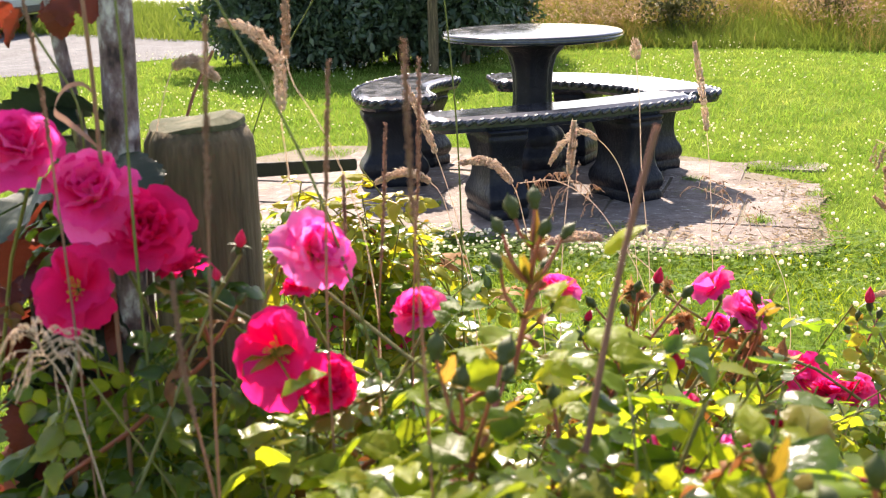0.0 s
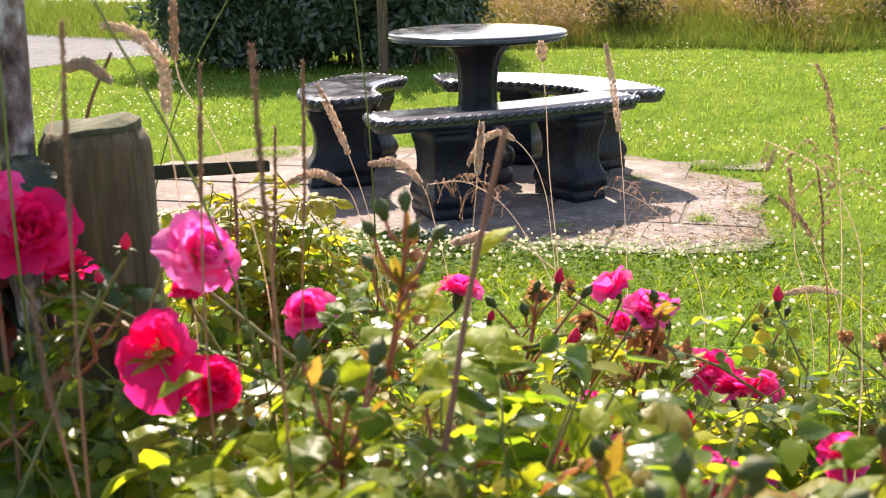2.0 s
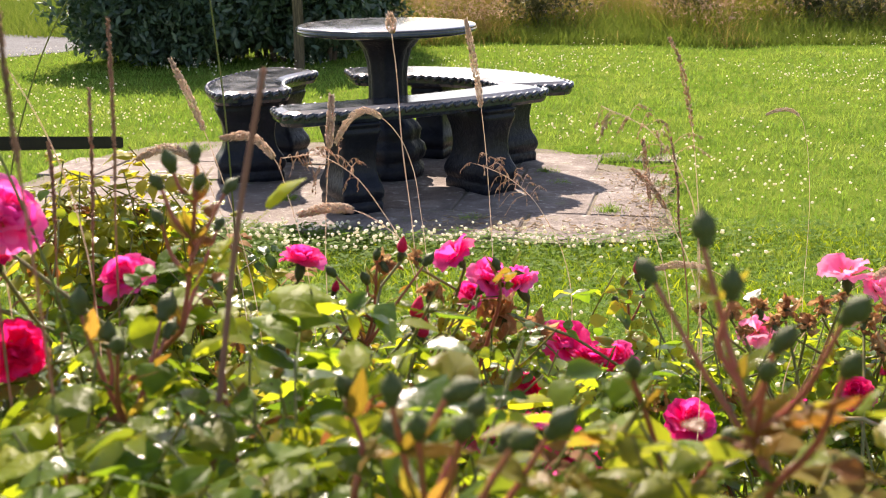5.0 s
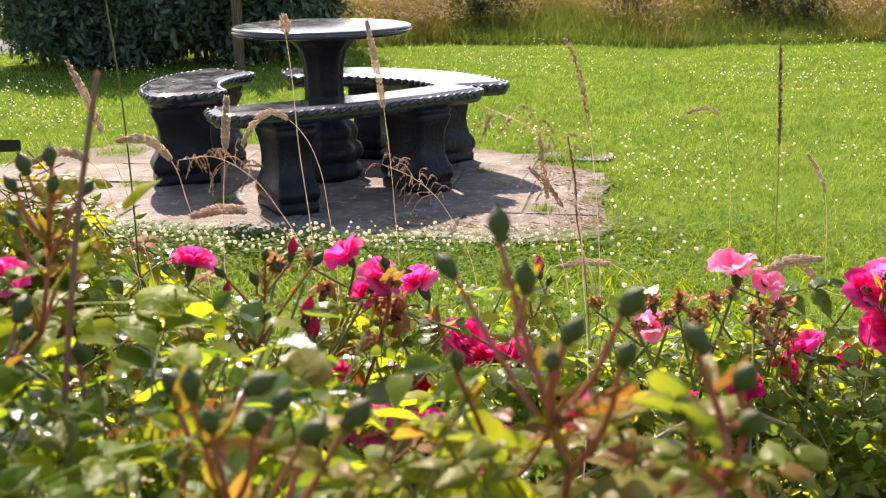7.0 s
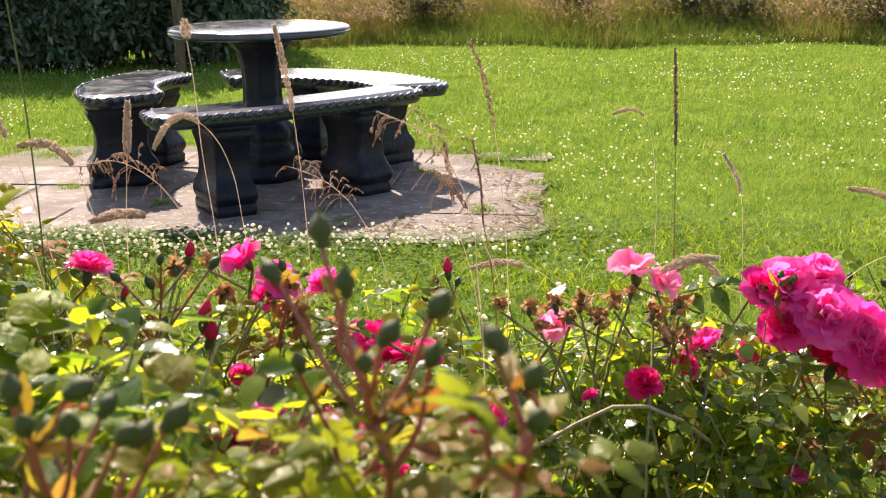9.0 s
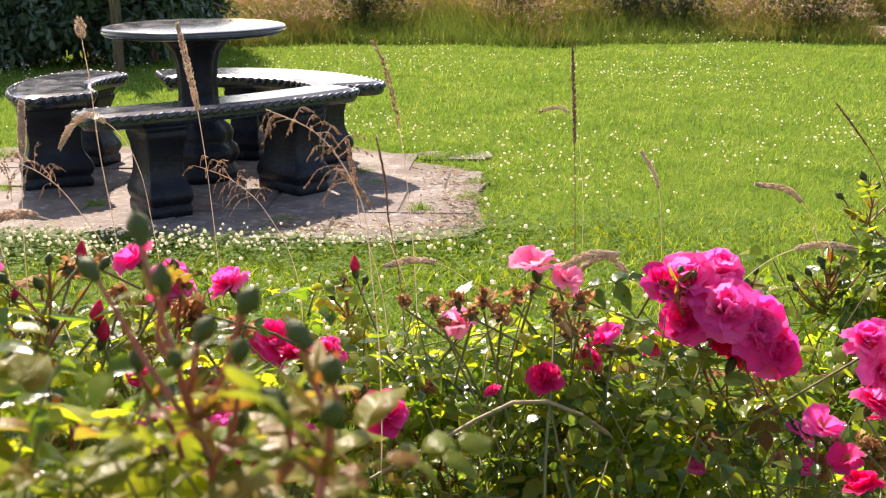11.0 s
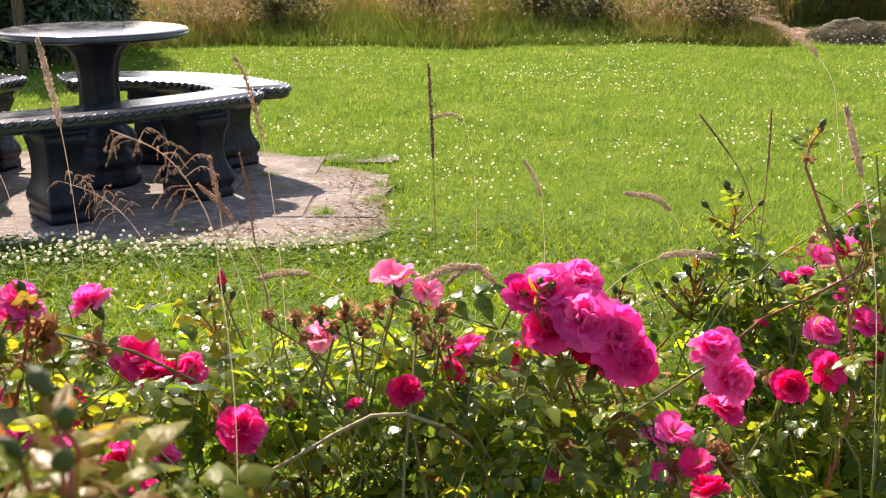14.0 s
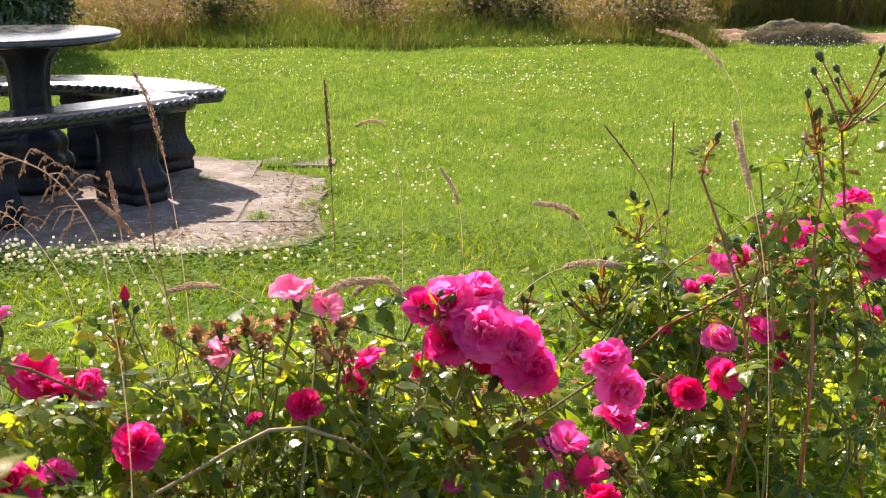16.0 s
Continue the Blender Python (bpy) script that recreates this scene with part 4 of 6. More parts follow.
rose_bush([(0.42, 1.34), (0.5, 1.42), (0.34, 1.25)], "shrub rose in flower with dark buds and withered heads", 23, blooms=[
    (0.292, 1.23, 0.938, 0.020, "m", (0.2, 0.1, 1)), (0.43, 1.24, 0.943, 0.018, "m", (-0.4, -0.1, 0.8)), (0.457, 1.25, 0.916, 0.022, "p", (0.5, -0.2, 0.7)), (0.437, 1.30, 0.885, 0.015, "m"),
    (0.536, 1.42, 0.791, 0.027, "m"), (0.575, 1.43, 0.775, 0.019, "m"), (0.449, 1.20, 0.797, 0.025, "p"), (0.421, 1.20, 0.78, 0.022, "p"), (0.486, 1.25, 0.767, 0.022, "m"), (0.485, 1.32, 0.79, 0.016, "r"),
    (0.49, 1.47, 0.843, 0.026, "p"), (0.53, 1.42, 0.80, 0.018, "m"), (0.494, 1.25, 0.81, 0.015, "r"), (0.383, 1.15, 0.827, 0.013, "m"), (0.413, 1.30, 0.807, 0.012, "m"), (0.50, 1.15, 0.816, 0.020, "m")],
    buds=[(0.323, 1.2, 0.94, 0.0051), (0.352, 1.2, 0.934, 0.0056), (0.363, 1.2, 0.955, 0.0045), (0.406, 1.22, 0.945, 0.0056), (0.314, 1.2, 0.909, 0.0051), (0.34, 1.2, 0.901, 0.0046), (0.362, 1.2, 0.898, 0.0051), (0.285, 1.15, 0.887, 0.006), (0.414, 1.0, 0.90, 0.005), (0.465, 1.23, 0.938, 0.0051)],
    red_buds=[(0.394, 1.223, 0.895, 0.0095), (0.399, 1.22, 0.878, 0.0095), (0.32, 1.24, 0.912, 0.0053), (0.381, 1.24, 0.949, 0.0071)],
    spent=[(0.47, 1.30, 0.868, 0.034), (0.505, 1.36, 0.83, 0.03), (0.36, 1.28, 0.925, 0.022), (0.405, 1.27, 0.90, 0.02), (0.39, 1.28, 0.93, 0.014), (0.45, 1.28, 0.845, 0.018)],
    fill=[(38, 0.18, 0.62, 1.08, 1.45, 0.74, 0.87), (14, 0.26, 0.6, 1.15, 1.36, 0.83, 0.885)], bank=LEAVES_SPOT + WARM, step=0.038, dry=0.2)
rose_bush([(0.50, 0.68), (0.57, 0.64)], "tall rose shoots crowned with sprays of plump green buds", 24, buds=[
    (0.539, 0.639, 1.121, 0.0056), (0.548, 0.63, 1.103, 0.0050), (0.564, 0.617, 1.087, 0.005), (0.582, 0.60, 1.103, 0.0056), (0.60, 0.58, 1.097, 0.005), (0.579, 0.59, 1.088, 0.0047), (0.611, 0.56, 1.091, 0.0051),
    (0.592, 0.56, 1.081, 0.0048), (0.611, 0.55, 1.08, 0.0051), (0.555, 0.60, 1.082, 0.004), (0.519, 0.64, 1.105, 0.0046)],
    fill=[(12, 0.48, 0.64, 0.54, 0.68, 1.0, 1.045), (16, 0.40, 0.66, 0.58, 0.80, 0.95, 1.02)], mat=M_REDSTEM, bank=WARM)
rose_bush([(0.45, 0.66), (0.40, 0.74)], "leafy rose shoots with clustered green buds on red stalks", 25, buds=[
    (0.43, 0.60, 1.075, 0.0051), (0.454, 0.60, 1.075, 0.0055), (0.455, 0.58, 1.07, 0.0053), (0.44, 0.58, 1.07, 0.0045), (0.474, 0.58, 1.066, 0.0048), (0.487, 0.60, 1.063, 0.0058), (0.458, 0.62, 1.06, 0.0044), (0.47, 0.62, 1.048, 0.0051),
    (0.425, 0.65, 1.039, 0.005), (0.403, 0.68, 1.044, 0.0049), (0.523, 0.70, 1.045, 0.0046), (0.565, 0.70, 1.013, 0.0052)],
    fill=[(34, 0.30, 0.54, 0.56, 0.80, 0.96, 1.035)], mat=M_REDSTEM, bank=BROAD + WARM, size=0.85)
rose_bush([(0.76, 1.42), (0.86, 1.45), (0.68, 1.36)], "shrub rose with pale open blooms, brown dead heads and black-spotted leaves", 26, blooms=[
    (0.82, 1.393, 0.878, 0.025, "q", (-0.1, -0.1, 1), False), (0.852, 1.40, 0.86, 0.018, "q", (0.3, -0.4, 0.6), False), (0.738, 1.41, 0.811, 0.020, "q", (-0.3, -0.5, 0.6), False), (0.65, 1.29, 0.761, 0.025, "m", (0.1, -0.6, 0.7)),
    (0.563, 1.40, 0.782, 0.022, "m"), (0.595, 1.42, 0.778, 0.020, "m"), (0.822, 1.34, 0.77, 0.018, "r"), (0.896, 1.39, 0.794, 0.022, "m"), (0.886, 1.42, 0.757, 0.015, "m"), (0.534, 1.25, 0.75, 0.026, "m"), (0.571, 1.28, 0.742, 0.018, "p"), (0.768, 1.35, 0.753, 0.010, "m"), (0.563, 1.2, 0.744, 0.014, "m")],
    red_buds=[(0.628, 1.55, 0.838, 0.0088)], buds=[(0.615, 1.54, 0.822, 0.005), (0.64, 1.55, 0.822, 0.005), (0.60, 1.52, 0.812, 0.005)],
    spent=[(0.71, 1.41, 0.835, 0.018), (0.735, 1.40, 0.842, 0.020), (0.765, 1.41, 0.838, 0.022), (0.80, 1.40, 0.842, 0.020), (0.84, 1.39, 0.832, 0.022), (0.87, 1.40, 0.835, 0.022), (0.68, 1.44, 0.83, 0.015), (0.63, 1.36, 0.755, 0.022), (0.75, 1.39, 0.828, 0.018), (0.782, 1.39, 0.828, 0.020), (0.72, 1.39, 0.822, 0.016), (0.852, 1.37, 0.815, 0.024), (0.874, 1.38, 0.812, 0.018), (0.70, 1.36, 0.76, 0.018), (0.815, 1.39, 0.855, 0.014)],
    fill=[(29, 0.54, 0.97, 1.2, 1.52, 0.66, 0.80), (34, 0.58, 0.97, 1.33, 1.46, 0.77, 0.832), (14, 0.6, 1.0, 1.06, 1.2, 0.64, 0.72)], bank=LEAVES_SPOT + YELLOW, step=0.036, dry=0.24, size=1.05)
rose_bush([(1.05, 1.44), (1.12, 1.34), (0.98, 1.4)], "shrub rose with a dense cluster of bright pink blooms", 27, blooms=[
    (0.965, 1.43, 0.842, 0.022, "m"), (1.0, 1.44, 0.838, 0.034, "p", (-0.2, -0.5, 0.8), True), (1.040, 1.46, 0.842, 0.030, "p", (0.1, -0.3, 0.9), True), (1.035, 1.41, 0.815, 0.036, "p", (0, -0.7, 0.6), True), (1.066, 1.41, 0.798, 0.037, "p", (0.2, -0.7, 0.5), True), (1.085, 1.40, 0.768, 0.035, "m", (0.3, -0.7, 0.4), True), (1.03, 1.45, 0.775, 0.028, "r"), (1.0, 1.43, 0.798, 0.030, "m", (-0.3, -0.7, 0.4), True), (1.055, 1.43, 0.75, 0.026, "r"),
    (0.977, 1.48, 0.752, 0.020, "m"), (1.125, 1.25, 0.831, 0.024, "p", (-0.2, -0.5, 0.8)), (1.138, 1.24, 0.804, 0.027, "p", (0.2, -0.8, 0.3)), (1.141, 1.26, 0.762, 0.021, "m"), (1.087, 1.30, 0.713, 0.018, "p"), (0.977, 1.30, 0.681, 0.011, "p"), (1.112, 1.20, 0.699, 0.021, "r"), (1.125, 1.27, 0.697, 0.018, "m"), (1.086, 1.28, 0.682, 0.015, "p"), (1.095, 1.27, 0.733, 0.022, "p")],
    buds=[(0.985, 1.42, 0.862, 0.005), (1.0, 1.42, 0.855, 0.005)],
    spent=[(1.10, 1.28, 0.685, 0.022), (1.12, 1.29, 0.705, 0.02), (1.06, 1.29, 0.69, 0.018), (1.152, 1.27, 0.704, 0.024), (1.166, 1.27, 0.69, 0.022), (1.14, 1.26, 0.72, 0.018)],
    fill=[(26, 0.9, 1.3, 1.15, 1.55, 0.64, 0.77)], bank=LEAVES + YELLOW, step=0.039, dry=0.22, size=0.98)
rose_bush([(1.42, 1.68), (1.55, 1.7), (1.3, 1.62)], "tall shrub rose with many small pink blooms and bud sprays", 28, blooms=[
    (1.55, 1.70, 0.818, 0.024, "m"), (1.596, 1.72, 0.824, 0.028, "m"), (1.551, 1.75, 0.836, 0.021, "p"), (1.57, 1.50, 0.878, 0.034, "p"),
    (1.59, 1.50, 0.846, 0.028, "m"), (1.632, 1.65, 0.888, 0.024, "m"), (1.507, 1.60, 0.673, 0.017, "m"), (1.265, 1.50, 0.634, 0.013, "p"), (1.709, 1.70, 0.695, 0.022, "m"), (1.596, 1.68, 0.787, 0.019, "m"), (1.412, 1.600, 0.820, 0.017, "p"), (1.438, 1.600, 0.830, 0.016, "m"), (1.368, 1.600, 0.789, 0.013, "m"), (1.469, 1.600, 0.845, 0.021, "m"), (1.516, 1.600, 0.854, 0.019, "m"), (1.565, 1.600, 0.838, 0.016, "m"), (1.631, 1.600, 0.842, 0.028, "p"), (1.649, 1.600, 0.790, 0.027, "m"), (1.345, 1.45, 0.768, 0.022, "p", (0, -0.5, 0.8)), (1.39, 1.43, 0.785, 0.019, "m", (0.2, -0.5, 0.7)), (1.335, 1.41, 0.735, 0.023, "r", (0.1, -0.7, 0.5)), (1.285, 1.40, 0.724, 0.021, "r", (-0.1, -0.7, 0.5)), (1.472, 1.600, 0.667, 0.012, "r"), (1.469, 1.600, 0.586, 0.011, "r"), (1.674, 1.600, 0.595, 0.012, "r"), (1.337, 1.600, 0.730, 0.009, "m"), (1.446, 1.600, 0.767, 0.011, "p"), (1.504, 1.600, 0.719, 0.017, "m"), (1.582, 1.600, 0.753, 0.012, "p"), (1.393, 1.600, 0.797, 0.013, "p"), (1.534, 1.600, 0.813, 0.011, "p")],
    buds=[(1.349, 1.5, 1.018, 0.0051), (1.414, 1.5, 0.901, 0.0054), (1.338, 1.75, 0.888, 0.0064), (1.36, 1.75, 0.875, 0.0054), (1.265, 1.7, 0.783, 0.0064), (1.249, 1.7, 0.767, 0.0058), (1.224, 1.7, 0.76, 0.0058), (1.281, 1.7, 0.807, 0.0052),
          (1.284, 1.68, 0.779, 0.0052), (1.369, 1.68, 0.766, 0.0053), (1.156, 1.68, 0.762, 0.0050), (1.168, 1.68, 0.778, 0.0050), (1.30, 1.7, 0.80, 0.0048), (1.325, 1.7, 0.79, 0.0048)],
    fill=[(11, 1.2, 1.8, 1.72, 1.98, 0.54, 0.76), (5, 1.25, 1.6, 1.5, 1.65, 0.46, 0.56), (9, 1.5, 1.95, 1.7, 1.9, 0.70, 0.87), (8, 1.3, 1.4, 1.68, 1.76, 0.76, 0.85), (8, 1.4, 1.95, 1.55, 1.75, 0.44, 0.66), (12, 1.2, 1.42, 1.66, 1.76, 0.68, 0.78), (22, 1.2, 1.75, 1.42, 1.6, 0.50, 0.70)], step=0.034, size=0.88, more=1)
rose_bush([(1.50, 1.52), (1.58, 1.5)], "upright rose shoots with fine pointed buds", 29, buds=[
    (1.476, 1.5, 1.113, 0.0065), (1.5, 1.5, 1.098, 0.0054), (1.465, 1.5, 1.068, 0.0053), (1.488, 1.5, 1.071, 0.0054), (1.483, 1.5, 1.043, 0.0054), (1.489, 1.5, 1.021, 0.0048), (1.529, 1.45, 1.124, 0.0052), (1.535, 1.45, 1.097, 0.0053)],
    fill=[(11, 1.44, 1.6, 1.44, 1.56, 0.84, 1.03)], step=0.04, size=0.8, more=1)
rose_bush([(0.06, 1.52), (0.0, 1.45)], "small rose bush with magenta blooms and yellowing shoots behind the post", 30, blooms=[
    (0.086, 1.50, 0.794, 0.030, "m"), (0.043, 1.55, 0.829, 0.019, "m"), (0.025, 1.45, 0.827, 0.016, "m")],
    fill=[(16, -0.02, 0.26, 1.3, 1.6, 0.72, 0.84), (10, 0.02, 0.14, 1.38, 1.5, 0.86, 0.99)], bank=LEAVES_SPOT)
rose_bush([(0.04, 1.47), (0.08, 1.5)], "young yellow-green rose shoots beside the timber post", 31, fill=[(12, -0.01, 0.085, 1.42, 1.52, 0.945, 1.0), (8, 0.0, 0.12, 1.4, 1.52, 0.88, 0.95)], bank=YELLOW, step=0.028, size=1.05, dry=0.08)
M_OLDCANE = surface("tan_cane_bark", [(0.3, (0.16, 0.12, 0.05)), (0.5, (0.28, 0.21, 0.10)), (0.7, (0.40, 0.32, 0.18))], 40, 0.6, 0.4, 200, dist=0.001)
# arching old cane across the spotted bush
cane = empty("fallen_cane", pose(0.86, 1.30, 0))
tagged(cane, "bare arching tan rose cane among the leaves", "cane")
v, q = tube(bezier([(0.03, 0.06, 0.0), (0.05, 0.05, 0.45), (0.02, 0.02, 0.72), (-0.06, 0.0, 0.765), (-0.16, -0.03, 0.735), (-0.27, -0.06, 0.69)], 26), np.linspace(0.0036, 0.0018, 26), 7)
arrays("bark", v, q, M_OLDCANE, cane, smooth=True)


# ---- tall grass stalks ----
M_PANICLE = leafy("rusty_panicle", [(0.0, (0.40, 0.24, 0.15)), (0.5, (0.56, 0.38, 0.27)), (1.0, (0.70, 0.54, 0.42))], 0.7, 0.5, patch=20, spec=0.2)


def grass_stalk(kind, points, seed, head=0.085):
    """One tall grass: a stem from the ground, and its seed head."""
    rng = np.random.default_rng(seed)
    p = np.array(points, float)
    foot = p[0] + np.array((rng.uniform(-0.03, 0.03), rng.uniform(0.0, 0.06), 0))
    if kind == "cane":
        foot = p[0] - (p[-1] - p[0]) * p[0][2] / (p[-1][2] - p[0][2]) * np.array((0.6, 1, 1))
    foot[2] = 0.0
    dark = kind in ("spike", "cane", "dark")
    ob = empty("grass_stalk", pose(*foot))
    words = {"tuft": "thin grass stalk with a small pale tufted tip", "spike": "tall brown grass stalk with a narrow dry spike", "dark": "straight dock stem with a dark reddish-brown seed spike", "brush": "thin tan grass stalk with a long loose brush of seeds", "head": "tall dry grass stalk with a plump straw seed head", "arch": "tall grass stalk with a drooping straw seed head",
             "panicle": "dry grass stalk with a loose drooping panicle", "stem": "tall bare green grass stem", "cane": "straight dry reddish dock stem"}
    tagged(ob, words[kind], "grass", "tall grass stalks in the rose bed")
    mid = p[0] * 0.5 + foot * 0.5
    path = bezier(np.vstack([foot, mid, p]) - foot, 120)
    thick = {"spike": 0.0010, "dark": 0.0006, "cane": 0.0022, "stem": 0.0013}.get(kind, 0.0006)
    v, q = tube(path, np.linspace(thick * 1.3, thick * 0.7, len(path)), 6)
    arrays("stem", v, q, M_CANE if kind in ("cane", "dark") else M_BROWNSTEM if dark else (M_GREENSTEM if kind == "stem" else M_STRAW), ob, smooth=True)
    if kind in ("stem", "cane"):
        if kind == "stem":
            b0 = path[30]
            blade = bezier([b0, b0 + np.array((0.05, 0.0, 0.12)), b0 + np.array((0.11, 0.02, 0.16)), b0 + np.array((0.17, 0.03, 0.08))], 12)
            w = np.sin(np.linspace(0.25, 1, 12) * math.pi)[:, None] * np.array((0.0, 0.003, 0.0015))
            vv = np.concatenate([blade - w, blade + w])
            arrays("blade", vv, np.array([(i, i + 1, 13 + i, 12 + i) for i in range(11)]), M_GREENSTEM, ob)
        return ob
    reach = np.linalg.norm(np.diff(p, axis=0), axis=1).sum() * {"tuft": 0.12, "head": 0.62, "arch": 0.62, "spike": 0.85, "dark": 0.64, "brush": 0.6, "panicle": 0.72}[kind]
    left = np.concatenate([np.cumsum(np.linalg.norm(np.diff(path, axis=0), axis=1)[::-1])[::-1], [0]])
    top = path[left <= max(min(reach, 0.11 if kind in ("spike", "dark", "brush", "panicle") else head), 0.02)]
    seg = bezier(top, 60)
    t = np.gradient(seg, axis=0)
    t /= np.linalg.norm(t, axis=1)[:, None] + 1e-9
    pieces = []

    def spikelet(c, d, side, L, w):
        d = d / np.linalg.norm(d)
        s2 = np.cross(d, side)
        m = c + d * L / 2
        vv = np.array([c, m + s2 * w, m + side * w, m - s2 * w, m - side * w, c + d * L])
        pieces.append((vv, np.array([(0, 1, 2), (0, 2, 3), (0, 3, 4), (0, 4, 1), (5, 2, 1), (5, 3, 2), (5, 4, 3), (5, 1, 4)])))

    if kind == "panicle":
        for k in range(26):
            i = int(59 * (0.05 + 0.95 * k / 25))
            out = rng.normal(0, 1, 3) * np.array((1, 0.6, 0.35))
            out -= t[i] * out.dot(t[i]) * 0.7
            out /= np.linalg.norm(out)
            L = rng.uniform(0.018, 0.045) * (1 - 0.4 * k / 25)
            br = bezier([seg[i], seg[i] + out * L * 0.6 + np.array((0, 0, 0.004)), seg[i] + out * L - np.array((0, 0, L * 0.2))], 8)
            tv, tq = tube(br, 0.00035, 3)
            pieces.append((tv, np.concatenate([tq[:, [0, 1, 2]], tq[:, [0, 2, 3]]])))
            for m in range(9):
                j = rng.integers(3, 8)
                side = rng.normal(0, 1, 3)
                side /= np.linalg.norm(side)
                spikelet(br[j], (br[-1] - br[-3]) / np.linalg.norm(br[-1] - br[-3]) + side * 0.4 + np.array((0, 0, -0.4)), side, rng.uniform(0.0035, 0.0065), 0.0008)
    else:
        n = {"tuft": 160, "spike": 320, "dark": 420, "brush": 260, "head": 620, "arch": 620}[kind]
        wide = {"tuft": 0.0045, "spike": 0.0006, "dark": 0.0014, "brush": 0.0022, "head": 0.0034, "arch": 0.0042}[kind]
        for k in range(n):
            u = rng.uniform(0, 1)
            i = min(int(u * 59), 58)
            taper = math.sin(math.pi * min(1, 0.12 + 0.86 * u)) ** 0.6
            side = rng.normal(0, 1, 3)
            side -= t[i] * side.dot(t[i])
            side /= np.linalg.norm(side) + 1e-9
            c = seg[i] + side * wide * taper * rng.uniform(0.3, 1)
            L = rng.uniform(0.003, 0.0058) * (0.7 if kind in ("spike", "dark") else 1.0)
            spikelet(c, t[i] * 0.9 + side * 0.4, side, L, 0.0006 if dark else 0.0007)
    v, f = merge(pieces)
    arrays("seed_head", v, f, M_CANE if kind == "dark" else M_BROWNSTEM if dark else M_PANICLE if kind in ("panicle", "brush") and seed != 143 else M_STRAW, ob)
    return ob


grass_stalk("head", [(0.458, 1.62, 0.88), (0.452, 1.62, 0.97), (0.445, 1.62, 1.034), (0.437, 1.62, 1.081), (0.43, 1.62, 1.12)], 110, 0.11)
grass_stalk("brush", [(0.692, 1.55, 0.936), (0.685, 1.55, 0.996), (0.675, 1.55, 1.048), (0.665, 1.55, 1.084), (0.655, 1.55, 1.103)], 118)
grass_stalk("dark", [(0.866, 1.42, 0.918), (0.864, 1.42, 0.989), (0.862, 1.42, 1.046), (0.859, 1.42, 1.107)], 113)
grass_stalk("head", [(1.195, 2.25, 0.696), (1.192, 2.25, 0.736), (1.179, 2.25, 0.792), (1.153, 2.25, 0.834)], 115)
grass_stalk("arch", [(1.201, 3.0, 0.649), (1.188, 3.0, 0.736), (1.171, 3.0, 0.785), (1.147, 3.0, 0.801), (1.119, 3.0, 0.8), (1.094, 3.0, 0.791)], 114)
grass_stalk("arch", [(1.594, 1.9, 0.85), (1.577, 1.9, 0.943), (1.561, 1.9, 1.015), (1.542, 1.9, 1.043), (1.514, 1.9, 1.072), (1.47, 1.9, 1.099), (1.422, 1.9, 1.111)], 117, 0.14)
grass_stalk("arch", [(0.367, 1.72, 0.863), (0.357, 1.72, 0.927), (0.34, 1.72, 0.968), (0.319, 1.72, 0.991), (0.298, 1.72, 1.0), (0.28, 1.72, 0.991), (0.259, 1.72, 0.959)], 109)
grass_stalk("tuft", [(0.377, 1.42, 0.93), (0.369, 1.42, 1.008), (0.364, 1.42, 1.094), (0.361, 1.42, 1.122), (0.36, 1.42, 1.141)], 111)
grass_stalk("stem", [(0.172, 1.5, 0.84), (0.172, 1.5, 0.931), (0.168, 1.5, 1.063), (0.161, 1.5, 1.153), (0.158, 1.5, 1.188)], 106)
grass_stalk("brush", [(0.643, 1.5, 0.882), (0.636, 1.5, 0.902), (0.631, 1.5, 0.948), (0.623, 1.5, 0.999)], 141)
grass_stalk("spike", [(0.673, 1.52, 0.876), (0.669, 1.52, 0.897), (0.665, 1.52, 0.95), (0.656, 1.52, 0.999)], 148)
grass_stalk("brush", [(0.669, 1.48, 0.881), (0.66, 1.48, 0.9), (0.638, 1.48, 0.943), (0.611, 1.48, 0.972)], 149)
grass_stalk("panicle", [(0.531, 1.65, 0.866), (0.507, 1.65, 0.903), (0.476, 1.65, 0.929), (0.442, 1.65, 0.944)], 150)
grass_stalk("arch", [(0.37, 1.3, 0.947), (0.352, 1.3, 0.961), (0.329, 1.3, 0.971), (0.305, 1.3, 0.972), (0.281, 1.3, 0.966)], 151)
grass_stalk("arch", [(1.067, 1.6, 0.775), (0.985, 1.6, 0.789), (0.94, 1.6, 0.828), (0.919, 1.6, 0.818), (0.908, 1.6, 0.807)], 152)
grass_stalk("spike", [(0.253, 0.74, 1.103), (0.251, 0.74, 1.148), (0.25, 0.74, 1.205)], 100)
grass_stalk("spike", [(0.175, 0.88, 1.086), (0.178, 0.88, 1.136), (0.181, 0.88, 1.181)], 101)
grass_stalk("arch", [(0.122, 1.0, 1.063), (0.117, 1.0, 1.123), (0.111, 1.0, 1.18), (0.094, 1.0, 1.192), (0.079, 1.0, 1.195)], 102)
grass_stalk("spike", [(0.138, 0.78, 1.081), (0.142, 0.78, 1.154), (0.146, 0.78, 1.214)], 103)
grass_stalk("stem", [(0.035, 0.93, 1.116), (0.037, 0.93, 1.18), (0.036, 0.93, 1.218)], 104)
grass_stalk("spike", [(0.17, 1.05, 0.991), (0.175, 1.05, 1.052), (0.179, 1.05, 1.118)], 107)
grass_stalk("cane", [(0.334, 0.76, 1.028), (0.346, 0.76, 1.099), (0.361, 0.76, 1.165)], 108)
